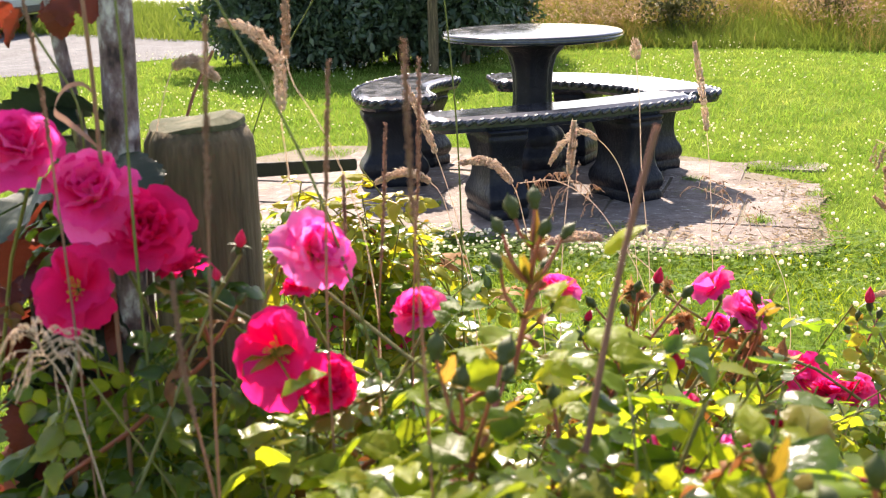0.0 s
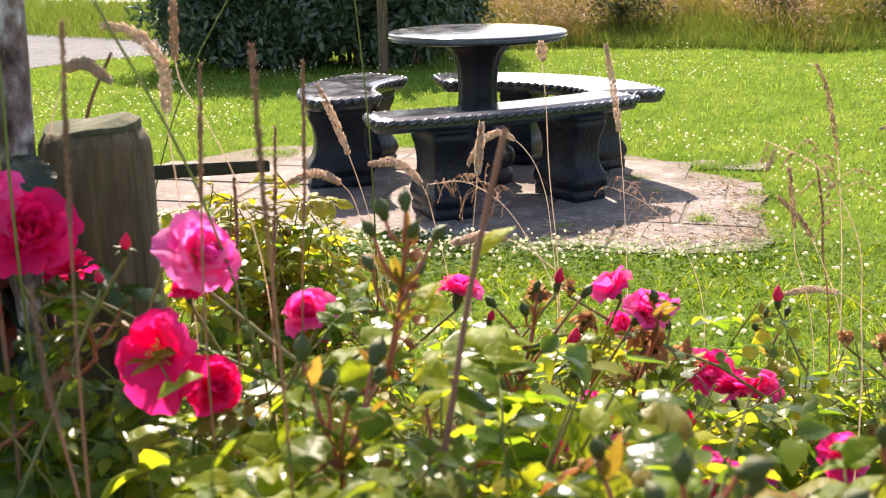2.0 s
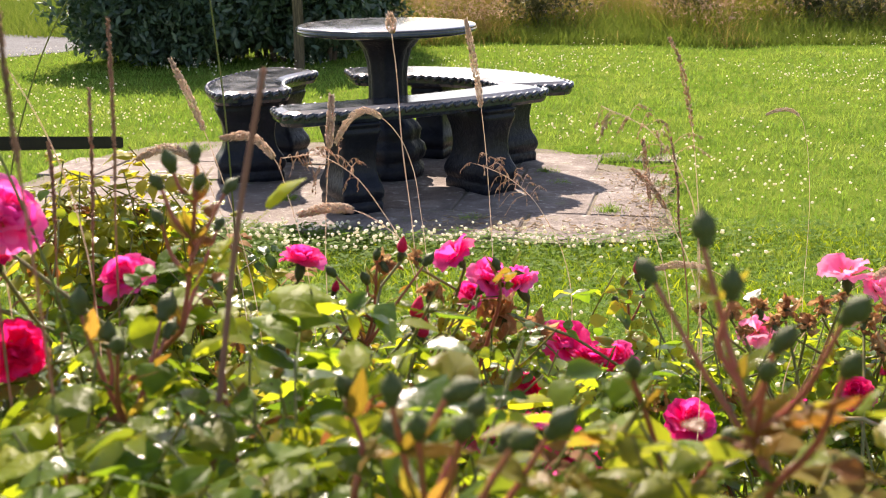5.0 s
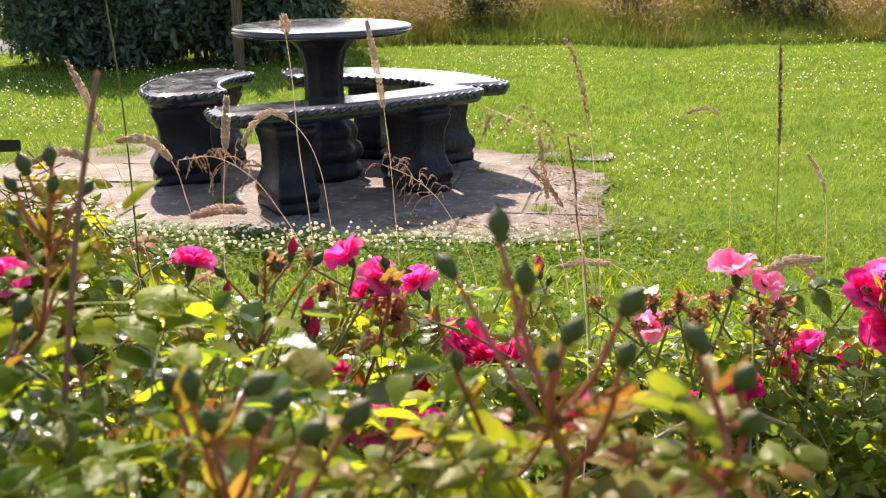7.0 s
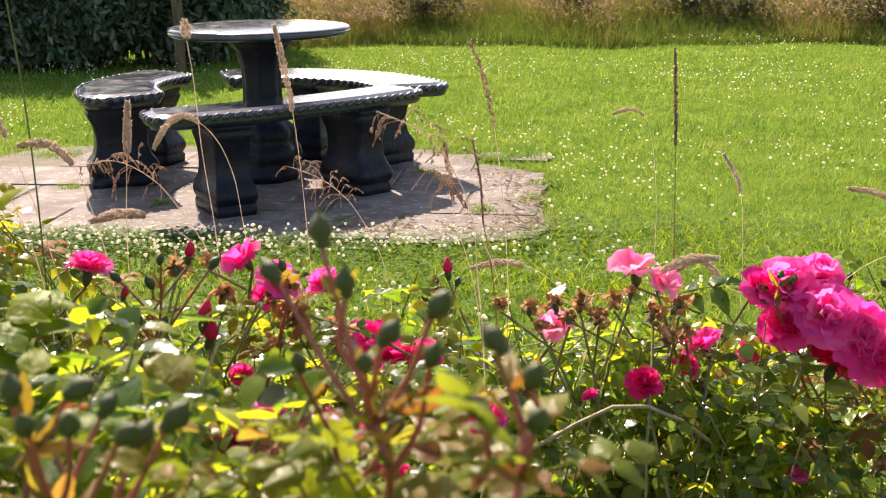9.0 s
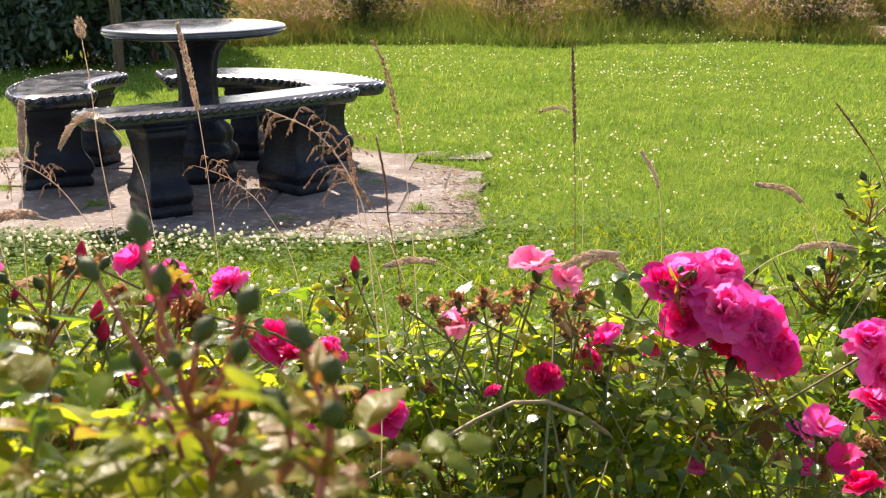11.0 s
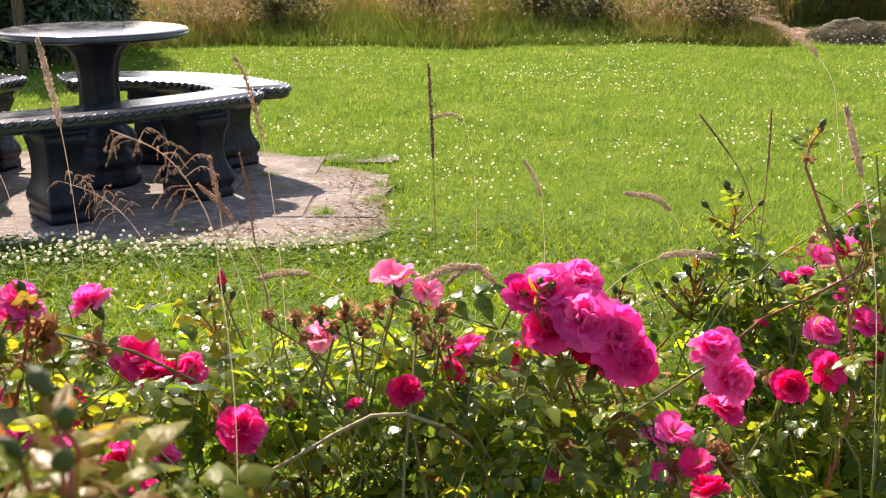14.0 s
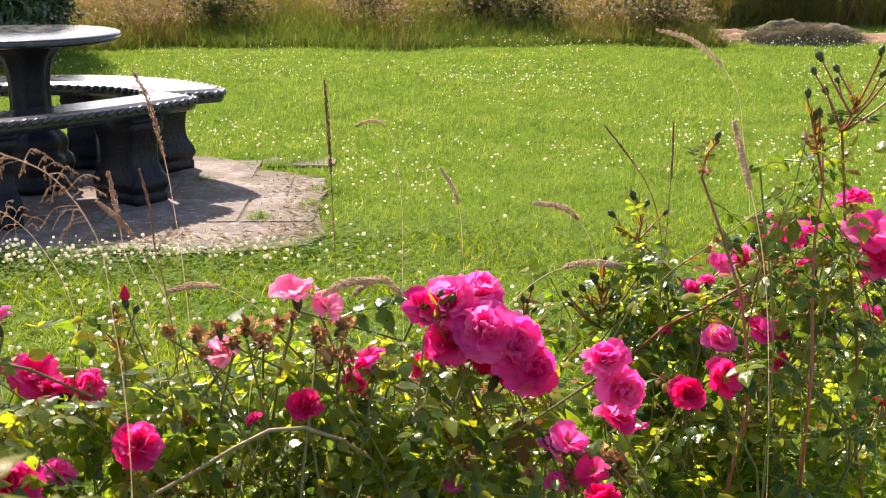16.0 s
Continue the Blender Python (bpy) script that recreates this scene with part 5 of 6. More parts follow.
grass_stalk("panicle", [(0.641, 1.22, 0.914), (0.629, 1.22, 1.004), (0.593, 1.22, 1.058), (0.553, 1.22, 1.078)], 112)
grass_stalk("arch", [(1.305, 1.8, 0.773), (1.284, 1.8, 0.826), (1.252, 1.8, 0.86), (1.203, 1.8, 0.87)], 116)
grass_stalk("head", [(0.292, 1.4, 0.963), (0.297, 1.4, 1.016), (0.301, 1.4, 1.063)], 119)
grass_stalk("arch", [(0.25, 1.42, 0.952), (0.236, 1.42, 0.997), (0.21, 1.42, 1.02), (0.183, 1.42, 1.018)], 120)
grass_stalk("arch", [(0.173, 1.42, 0.951), (0.156, 1.42, 0.993), (0.126, 1.42, 1.008), (0.093, 1.42, 0.997)], 121)
grass_stalk("panicle", [(0.35, 1.42, 0.935), (0.314, 1.42, 0.982), (0.28, 1.42, 1.0), (0.245, 1.42, 0.997)], 122)
grass_stalk("arch", [(-0.010, 1.1, 1.117), (-0.002, 1.1, 1.141), (0.004, 1.1, 1.154), (0.020, 1.1, 1.159), (0.038, 1.1, 1.146)], 123)
grass_stalk("brush", [(0.123, 1.05, 1.131), (0.113, 1.05, 1.147), (0.11, 1.05, 1.207)], 124)
grass_stalk("stem", [(0.178, 0.95, 1.007), (0.147, 0.95, 1.105), (0.093, 0.95, 1.215)], 125)
grass_stalk("stem", [(-0.11, 1.6, 0.974), (-0.06, 1.6, 1.097), (-0.007, 1.6, 1.183)], 126)
grass_stalk("head", [(0.186, 1.5, 0.852), (0.136, 1.5, 1.038), (0.114, 1.5, 1.09)], 129)
grass_stalk("spike", [(0.206, 1.0, 1.031), (0.21, 1.0, 1.089), (0.213, 1.0, 1.17)], 130)
grass_stalk("spike", [(0.143, 1.05, 0.997), (0.146, 1.05, 1.048), (0.146, 1.05, 1.08)], 131)
grass_stalk("spike", [(1.374, 1.7, 0.898), (1.375, 1.7, 0.951), (1.374, 1.7, 1.003)], 132)
grass_stalk("spike", [(1.35, 1.75, 0.917), (1.317, 1.75, 0.96), (1.29, 1.75, 0.992)], 133)
grass_stalk("arch", [(1.119, 1.62, 0.775), (1.181, 1.62, 0.819), (1.236, 1.62, 0.828), (1.273, 1.62, 0.822)], 134)
grass_stalk("arch", [(0.813, 1.4, 0.85), (0.849, 1.4, 0.874), (0.879, 1.4, 0.887), (0.909, 1.4, 0.887)], 136)
grass_stalk("head", [(1.369, 1.35, 0.691), (1.339, 1.35, 0.929), (1.298, 1.35, 1.061)], 137)
grass_stalk("stem", [(1.315, 1.25, 0.672), (1.312, 1.25, 0.844), (1.282, 1.25, 1.029)], 138)
grass_stalk("arch", [(0.783, 1.75, 0.757), (0.744, 1.75, 0.782), (0.705, 1.75, 0.787), (0.67, 1.75, 0.78)], 142)
grass_stalk("panicle", [(0.044, 0.8, 1.01), (0.041, 0.8, 1.02), (0.031, 0.8, 1.033), (0.028, 0.8, 1.048)], 143)
grass_stalk("spike", [(0.139, 0.75, 1.0), (0.133, 0.75, 1.034), (0.13, 0.75, 1.089)], 144)


grass_stalk("spike", [(-0.001, 0.9, 1.10), (-0.003, 0.9, 1.156), (-0.005, 0.9, 1.187), (-0.009, 0.9, 1.22)], 145)
grass_stalk("stem", [(-0.035, 1.0, 1.05), (-0.033, 1.0, 1.152), (-0.045, 1.0, 1.172), (-0.058, 1.0, 1.195)], 146)
grass_stalk("cane", [(-0.026, 1.2, 1.10), (-0.019, 1.2, 1.118), (0.002, 1.2, 1.157)], 147)


# ---- post, sapling and rail ----
M_POST = surface("weathered_timber", [(0.3, (0.04, 0.028, 0.015)), (0.45, (0.09, 0.064, 0.034)), (0.58, (0.165, 0.12, 0.066)), (0.7, (0.28, 0.22, 0.14))], 60, 0.9, 1.0, 170, stretch=(1.0, 1.0, 0.09), dist=0.004)
blotched(M_POST, 14, 0.54, (0.075, 0.07, 0.028), 0.4)
M_POSTTOP = surface("mossy_end_grain", [(0.3, (0.035, 0.045, 0.016)), (0.5, (0.07, 0.075, 0.035)), (0.7, (0.15, 0.135, 0.08))], 60, 0.95, 0.6, 160, dist=0.002)
M_BARK = surface("flaking_grey_bark", [(0.34, (0.035, 0.022, 0.022)), (0.42, (0.12, 0.075, 0.072)), (0.52, (0.20, 0.145, 0.145)), (0.58, (0.34, 0.30, 0.30)), (0.66, (0.56, 0.54, 0.52))], 55, 0.85, 1.0, 130, stretch=(1, 1, 0.6), dist=0.004)
M_RAIL = surface("black_iron", [(0.3, (0.005, 0.005, 0.006)), (0.7, (0.012, 0.011, 0.011))], 20, 0.55, 0.3, 120, dist=0.001, spec=0.12)
M_COPPER = leafy("copper_leaf", [(0.0, (0.09, 0.018, 0.012)), (0.5, (0.16, 0.03, 0.018)), (1.0, (0.24, 0.055, 0.03))], 0.45, 0.35, (1.4, 1.2, 1.0), island=False, patch=30, vein=0.3)
M_DARKLEAF = leafy("dark_green_leaf", [(0.0, (0.015, 0.03, 0.018)), (1.0, (0.035, 0.055, 0.03))], 0.45, 0.25, island=False, patch=30, vein=0.3)


def build_post():
    post = empty("timber_post", pose(0.009, 1.13, 0))
    tagged(post, "round weathered timber fence post with a chamfered mossy top", "post")
    r = 0.0445
    bm = lathe([(r * 1.02, 0.0), (r, 0.3), (r, 0.8), (r * 0.995, 1.085), (r * 0.97, 1.094), (r * 0.86, 1.104)], 120)
    for v in bm.verts:
        a = math.atan2(v.co.y, v.co.x)
        k = 1 + 0.012 * math.sin(3 * a + 1) + 0.008 * math.sin(9 * a) - 0.10 * math.exp(-((a + 2.45) / 0.045) ** 2) - 0.04 * math.exp(-((a + 1.2) / 0.03) ** 2)
        v.co.x *= k
        v.co.y *= k
    part("shaft", bm, M_POST, post, smooth=True)
    bm = lathe([(r * 0.87, 1.1035), (r * 0.85, 1.108), (r * 0.6, 1.111), (r * 0.25, 1.110), (0.0, 1.109)], 40)
    for v in bm.verts:
        v.co.z += 0.003 * math.sin(70 * v.co.x) + 0.002 * math.sin(95 * v.co.y + 1)
    part("end_grain", bm, M_POSTTOP, post, "mossy end grain")
    rail = empty("iron_rail", pose(0.012, 1.17, 1.058))
    tagged(rail, "short black iron rail fixed to the timber post", "rail")
    bm = bmesh.new()
    L = Vector((0.040, 0.32, -0.056))
    for f in (Vector((0, 0, 0)), L):
        for dx, dz in ((-0.006, -0.0065), (0.006, -0.0065), (0.006, 0.0065), (-0.006, 0.0065)):
            bm.verts.new(f + Vector((dx, 0, dz)))
    bm.verts.ensure_lookup_table()
    w = bm.verts
    for k in range(4):
        bm.faces.new((w[k], w[(k + 1) % 4], w[4 + (k + 1) % 4], w[4 + k]))
    bm.faces.new((w[3], w[2], w[1], w[0]))
    bm.faces.new((w[4], w[5], w[6], w[7]))
    bmesh.ops.bevel(bm, geom=bm.edges[:], offset=0.0012, segments=2, affect="EDGES")
    part("bar", bm, M_RAIL, rail)


build_post()


def broad_leaf(name, rng, mat, lobes):
    """A broad toothed leaf of unit length along +x, drooping at the tip."""
    n = 22
    v, f = [], []
    for i in range(n + 1):
        x = i / n
        w = 0.40 * math.sin(math.pi * x ** 0.8) ** 0.7 if 0 < x < 1 else 0.0
        w *= 1 + (0.16 if i % 2 else -0.06) + 0.12 * math.sin(lobes * math.pi * x)
        z = -0.35 * x * x
        v += [(x, 0, z), (x + 0.03, w * 0.55, z + 0.07 * w / 0.4), (x + 0.05, w, z + 0.04 + 0.03 * math.sin(i)), (x + 0.03, -w * 0.55, z + 0.07 * w / 0.4), (x + 0.05, -w, z + 0.04 + 0.03 * math.cos(i))]
    for i in range(n):
        a, b = 5 * i, 5 * i + 5
        f += [(a, b, b + 1, a + 1), (a + 1, b + 1, b + 2, a + 2), (a, a + 3, b + 3, b), (a + 3, a + 4, b + 4, b + 3)]
    me = bpy.data.meshes.new(name)
    me.from_pydata(v, [], f)
    me.materials.append(mat)
    me.polygons.foreach_set("use_smooth", [True] * len(me.polygons))
    return me


def build_sapling():
    rng = np.random.default_rng(8)
    tree = empty("young_tree", pose(-0.050, 1.115, 0))
    tagged(tree, "young staked tree with flaking grey bark and copper leaves", "tree")
    path = bezier([(0.0, 0.02, 0), (-0.004, 0.01, 0.5), (0.0, 0.0, 1.0), (0.008, 0.0, 1.3), (0.02, 0.02, 1.75)], 40)
    r = np.linspace(0.021, 0.010, 40) * (1 + rng.normal(0, 0.03, 40))
    v, q = tube(path, r, 18)
    v += rng.normal(0, 0.0007, v.shape)
    arrays("trunk", v, q, M_BARK, tree, smooth=True)
    limbs = [[(-0.004, 0.0, 0.94), (-0.028, -0.01, 1.09), (-0.040, -0.015, 1.20), (-0.06, -0.02, 1.42), (-0.09, 0.0, 1.62)],
             [(0.01, 0, 1.34), (0.09, 0.05, 1.5), (0.15, 0.1, 1.72)], [(0.01, 0, 1.42), (-0.02, 0.10, 1.6), (-0.05, 0.18, 1.8)], [(0.012, 0, 1.5), (0.06, -0.03, 1.68), (0.08, -0.05, 1.88)],
             [(0.008, 0, 1.3), (-0.08, 0.18, 1.42), (-0.16, 0.40, 1.52)], [(0.01, 0, 1.38), (-0.16, 0.16, 1.5), (-0.30, 0.36, 1.58)], [(0.012, 0, 1.45), (-0.05, 0.25, 1.6), (-0.10, 0.5, 1.68)], [(0.012, 0, 1.55), (-0.2, 0.2, 1.72), (-0.34, 0.45, 1.78)]]
    for k, l in enumerate(limbs):
        pts = bezier(l, 18)
        v, q = tube(pts, np.linspace(0.0068 if k == 0 else 0.007, 0.003, 18), 10)
        arrays("branch", v, q, M_BARK, tree, smooth=True)
    bank = [broad_leaf("leaf", rng, M_COPPER, l) for l in (4, 5, 6)]
    dark = [broad_leaf("leaf", rng, M_DARKLEAF, l) for l in (4, 5)]

    def put(me, p, rz, ry, rx, s, lab=""):
        child("leaf", me, tree, Matrix.Translation(Vector(p) - Vector((-0.046, 1.115, 0))) @ Euler((radians(rx), radians(ry), radians(rz))).to_matrix().to_4x4() @ Matrix.Diagonal((s, s, s, 1)), lab)

    for p, rz, ry, rx, s in (((-0.105, 1.09, 1.202), 200, 50, 20, 0.030), ((-0.135, 1.10, 1.195), 240, 60, -30, 0.026), ((-0.085, 1.10, 1.212), 320, 70, 40, 0.032), ((-0.078, 1.09, 1.207), 280, 80, 10, 0.028), ((-0.072, 1.09, 1.215), 300, 65, 0, 0.026), ((-0.13, 1.12, 1.205), 180, 40, 20, 0.03), ((-0.062, 1.1, 1.22), 330, 60, 20, 0.03)):
        put(bank[rng.integers(3)], p, rz, ry, rx, s)
    for p, rz, ry, rx, s in (((-0.05, 1.09, 1.12), 165, -12, 30, 0.085), ((-0.06, 1.08, 1.115), 190, 5, -25, 0.08), ((-0.06, 1.12, 1.10), 150, 15, 10, 0.07), ((-0.065, 1.1, 1.085), 210, 25, 0, 0.08), ((-0.02, 1.06, 1.095), 330, 30, 0, 0.045)):
        put(dark[rng.integers(2)], p, rz, ry, rx, s, "dark green leaf")
    # low leafy shoots at its foot
    for k in range(13):
        tip = np.array((rng.uniform(-0.17, 0.0), rng.uniform(0.0, 0.05), rng.uniform(0.98, 1.075)))
        pts = bezier([(0, 0.01, 0.15), tip * np.array((0.6, 0.6, 0.5)), tip], 18)
        v, q = tube(pts, np.linspace(0.004, 0.0015, 18), 6)
        arrays("branch", v, q, M_BARK, tree, smooth=True)
        for j in range(13):
            i = rng.integers(11, 18)
            bankk = dark if rng.random() < 0.55 else bank
            put(bankk[rng.integers(2)], pts[i] + np.array((-0.046, 1.115, 0)), rng.uniform(0, 360), rng.uniform(-10, 60), rng.uniform(-40, 40), rng.uniform(0.045, 0.075))
    for k in range(26):
        put(bank[rng.integers(3)], (-0.13 + rng.normal(0, 0.05), 1.07 + rng.normal(0, 0.05), rng.uniform(0.85, 1.04)), rng.uniform(0, 360), rng.uniform(10, 70), rng.uniform(-40, 40), rng.uniform(0.03, 0.05))
    for l in limbs:
        pts = bezier(l, 30)
        for k in range(26):
            i = rng.integers(8, 30)
            p = pts[i] + np.array((-0.046, 1.115, 0))
            if p[2] > 1.27:
                put(bank[rng.integers(3)], p, rng.uniform(0, 360), rng.uniform(10, 60), rng.uniform(-30, 30), rng.uniform(0.05, 0.075))


build_sapling()


def build_bent_leaf():
    leaf = empty("dried_grass_leaf", pose(-0.046, 1.0, 0))
    tagged(leaf, "dry brown grass leaf bent into a loop beside the tree", "grass")
    stalk = bezier(np.array([(0.06, 0.02, 0.0), (0.05, -0.04, 0.6), (0.053, -0.05, 1.0), (0.053, -0.05, 1.102), (0.053, -0.05, 1.17), (0.051, -0.05, 1.23)]), 50)
    v, q = tube(stalk, np.linspace(0.0026, 0.0014, 50), 7)
    arrays("stalk", v, q, M_BROWNSTEM, leaf, smooth=True)
    loop = bezier(np.array([(0.053, -0.05, 1.155), (0.047, -0.052, 1.161), (0.038, -0.054, 1.160), (0.030, -0.055, 1.152), (0.027, -0.055, 1.144), (0.035, -0.056, 1.138), (0.048, -0.056, 1.127), (0.056, -0.054, 1.118)]), 40)
    side = np.column_stack([np.zeros(40), np.full(40, 0.45), np.linspace(0.6, 0.9, 40)]) * 0.0028 * np.sin(np.linspace(0.5, 2.9, 40))[:, None]
    v = np.concatenate([loop - side, loop + np.array((0.0006, 0, 0)), loop + side])
    f = [(i, i + 1, 41 + i, 40 + i) for i in range(39)] + [(40 + i, 41 + i, 81 + i, 80 + i) for i in range(39)]
    arrays("blade", v, np.array(f), M_BROWNSTEM, leaf, smooth=True)


build_bent_leaf()


# ---- clover, weeds and straw ----
M_CLOVER = leafy("clover_leaf", [(0.0, (0.055, 0.115, 0.018)), (0.6, (0.10, 0.18, 0.028)), (1.0, (0.15, 0.235, 0.045))], 0.6, 0.45, (1.5, 1.45, 0.5), patch=2.0, spec=0.06)
M_CLOVERHEAD = leafy("white_clover_head", [(0.0, (0.62, 0.56, 0.42)), (0.3, (0.82, 0.79, 0.70)), (1.0, (0.90, 0.89, 0.84))], 0.8, 0.55, (1.15, 1.1, 0.95), patch=30, spec=0.1)


def scatter(rng, n, y0, y1, grow=0.0):
    y = np.exp(rng.uniform(np.log(y0), np.log(y1), n))
    x = rng.uniform(0.4 - 0.64 * y - 0.2, 0.8 + 0.70 * y + 0.2)
    keep = ~in_patio(x, y, grow) & ~in_drive(x, y)
    return x[keep], y[keep]


def build_clover():
    rng = np.random.default_rng(14)
    # trefoil leaves, thickest along the near edge of the paving
    x = np.concatenate([rng.normal(-0.5, 1.1, 5500), rng.normal(0.6, 1.4, 5000)])
    y = np.concatenate([4.98 - np.abs(rng.normal(0, 0.26, 5500)), rng.uniform(2.2, 4.9, 5000)])
    k = ~in_patio(x, y, 0.0)
    x, y = x[k], y[k]
    n = len(x)
    z = rng.uniform(0.025, 0.065, n)
    s = rng.uniform(0.007, 0.013, n)
    a0 = rng.uniform(0, 6.28, n)
    vs, fs = [], []
    for j in range(3):
        a = a0 + j * 2.094
        d = np.stack([np.cos(a), np.sin(a)], 1)
        e = np.stack([-np.sin(a), np.cos(a)], 1)
        c = np.stack([x, y], 1)
        tilt = rng.uniform(-0.3, 0.6, n)
        for u, w, h in ((0.1, 0, 0), (0.8, -0.75, 0.2), (1.5, -0.1, 0.5), (0.8, 0.75, 0.2)):
            vs.append(np.column_stack([c + d * (s * u)[:, None] + e * (s * w)[:, None], z + s * tilt * u * 0.7 + s * h * 0.2]))
    v = np.stack(vs, 1)
    f = (np.arange(n * 3) * 4)[:, None] + np.array([[0, 1, 2, 3]])
    ob = arrays("clover", v.reshape(-1, 3), f, M_CLOVER)
    tagged(ob, "low dark green clover leaves in the lawn", "clover", kind="stuff")
    # flower heads
    xs, ys = scatter(rng, 23000, 2.2, 13.2, 0.02)
    x2 = rng.uniform(-2.4, 1.6, 430)
    y2 = 4.93 - np.abs(rng.normal(0, 0.34, 430))
    k = ~in_patio(x2, y2, 0.0)
    xs, ys = np.concatenate([xs, x2[k]]), np.concatenate([ys, y2[k]])
    # they grow in drifts
    drift = np.sin(xs * 2.1 + 1.3 * np.sin(ys * 0.9)) + np.sin(ys * 1.7 + xs * 0.6 + 2)
    k = (drift + 0.7 * np.sin(xs * 5.3 + ys * 3.1) > rng.uniform(-0.6, 1.9, len(xs))) | ((np.abs(ys - 4.8) < 0.35) & (xs < 1.0))
    k &= (rng.random(len(xs)) < np.clip((ys - 3.0) / 5.0, 0.22, 1)) | ((np.abs(ys - 4.7) < 0.4) & (xs < 1.0))
    xs, ys = xs[k], ys[k]
    bm = bmesh.new()
    bmesh.ops.create_icosphere(bm, subdivisions=1, radius=1)
    iv = np.array([w.co[:] for w in bm.verts])
    jf = np.array([[w.index for w in p.verts] for p in bm.faces])
    bm.free()
    n = len(xs)
    r = rng.uniform(0.0042, 0.0088, n) * np.where(ys < 5.2, 1.12, 1.0)
    z = rng.uniform(0.055, 0.10, n)
    v = iv[None] * r[:, None, None] * rng.uniform(0.7, 1.2, (n, len(iv), 1)) * np.array((1, 1, 0.85)) + np.stack([xs, ys, z], 1)[:, None]
    f = (np.arange(n) * len(iv))[:, None, None] + jf[None]
    ob = arrays("clover_flowers", v.reshape(-1, 3), f.reshape(-1, 3), M_CLOVERHEAD)
    tagged(ob, "round white clover flower heads dotted over the lawn", "clover", kind="stuff")


build_clover()


M_DRYSTRAW = leafy("straw_clippings", [(0.0, (0.24, 0.17, 0.10)), (0.5, (0.36, 0.27, 0.17)), (1.0, (0.48, 0.38, 0.26))], 0.8, 0.3, patch=20, spec=0.1)


def build_weeds():
    rng = np.random.default_rng(17)
    spots = [(0.95, 5.24, 0.05, 0.07), (1.30, 6.1, 0.05, 0.05), (1.2, 5.45, 0.07, 0.05), (1.25, 6.55, 0.12, 0.07), (0.95, 6.75, 0.14, 0.05), (-0.5, 5.5, 0.05, 0.05), (0.78, 5.85, 0.06, 0.03), (0.72, 6.1, 0.05, 0.05), (-1.0, 5.9, 0.06, 0.05), (1.3, 5.8, 0.08, 0.05), (0.35, 5.12, 0.06, 0.04), (-1.3, 6.8, 0.14, 0.05), (1.1, 6.45, 0.1, 0.04)]
    for x, y, sp, h in spots:
        n = int(160 * sp / 0.05)
        xy = np.column_stack([rng.normal(x, sp * 0.55, n), rng.normal(y, sp * 0.45, n)])
        ob = blades("grass_tuft", xy, np.full(n, 0.012), rng.uniform(0.3, 1, n) * h, rng.uniform(0.002, 0.004, n), rng.uniform(0.3, 1.2, n), M_GRASS, rng)
        tagged(ob, "small green grass tuft growing between flagstones", "grass", "weeds in the paving", "stuff")
    n = 800
    u = rng.uniform(0, 1, n)
    drift = rng.random(n) < 0.45
    x = np.where(drift, rng.uniform(0.15, 1.15, n), 1.16 + rng.normal(0, 0.09, n))
    y = np.where(drift, 4.86 + np.abs(rng.normal(0, 0.13, n)), 4.9 + 1.2 * u)
    k = in_patio(x, y, 0.05)
    x, y, n = x[k], y[k], int(k.sum())
    th = rng.uniform(0, 3.14, n)
    L = rng.uniform(0.012, 0.045, n)
    d = np.stack([np.cos(th), np.sin(th)], 1) * L[:, None] / 2
    w = np.stack([-np.sin(th), np.cos(th)], 1) * 0.001
    z = rng.uniform(0.024, 0.034, n)
    c = np.stack([x, y], 1)
    v = np.stack([np.column_stack([c - d - w, z]), np.column_stack([c + d - w, z + rng.uniform(0, 0.01, n)]), np.column_stack([c + d + w, z]), np.column_stack([c - d + w, z])], 1).reshape(-1, 3)
    ob = arrays("straw", v, (np.arange(n) * 4)[:, None] + np.array([[0, 1, 2, 3]]), M_DRYSTRAW)
    tagged(ob, "scattered dry straw clippings on the paving edge", "straw", kind="stuff")


build_weeds()

# ---- meadow ----
M_MEADOW = leafy("meadow_grass", [(0.0, (0.088, 0.132, 0.018)), (0.35, (0.158, 0.194, 0.031)), (0.55, (0.229, 0.194, 0.066)), (0.8, (0.282, 0.194, 0.114)), (1.0, (0.352, 0.229, 0.163))], 0.8, 0.55, (1.3, 1.2, 0.85), spec=0.08, patch=0.8, patch_amt=0.6)
M_MEADOWHEAD = leafy("meadow_seed_heads", [(0.0, (0.24, 0.14, 0.085)), (0.5, (0.37, 0.235, 0.145)), (1.0, (0.48, 0.34, 0.22))], 0.8, 0.4, patch=0.6, patch_amt=0.5)
M_DOCK = leafy("dark_weed_leaf", [(0.0, (0.035, 0.045, 0.016)), (0.5, (0.09, 0.095, 0.03)), (0.8, (0.16, 0.14, 0.05)), (1.0, (0.24, 0.14, 0.07))], 0.6, 0.4, patch=4)


M_VERGE = leafy("verge_grass", [(0.0, (0.084, 0.134, 0.021)), (0.6, (0.143, 0.197, 0.034)), (1.0, (0.210, 0.227, 0.067))], 0.7, 0.45, (1.1, 1.1, 0.9), spec=0.05, patch=0.5)


def meadow_front(x):
    return 12.9 - 0.10 * x + 0.18 * np.sin(x * 1.7) + 0.1 * np.sin(x * 4.1)


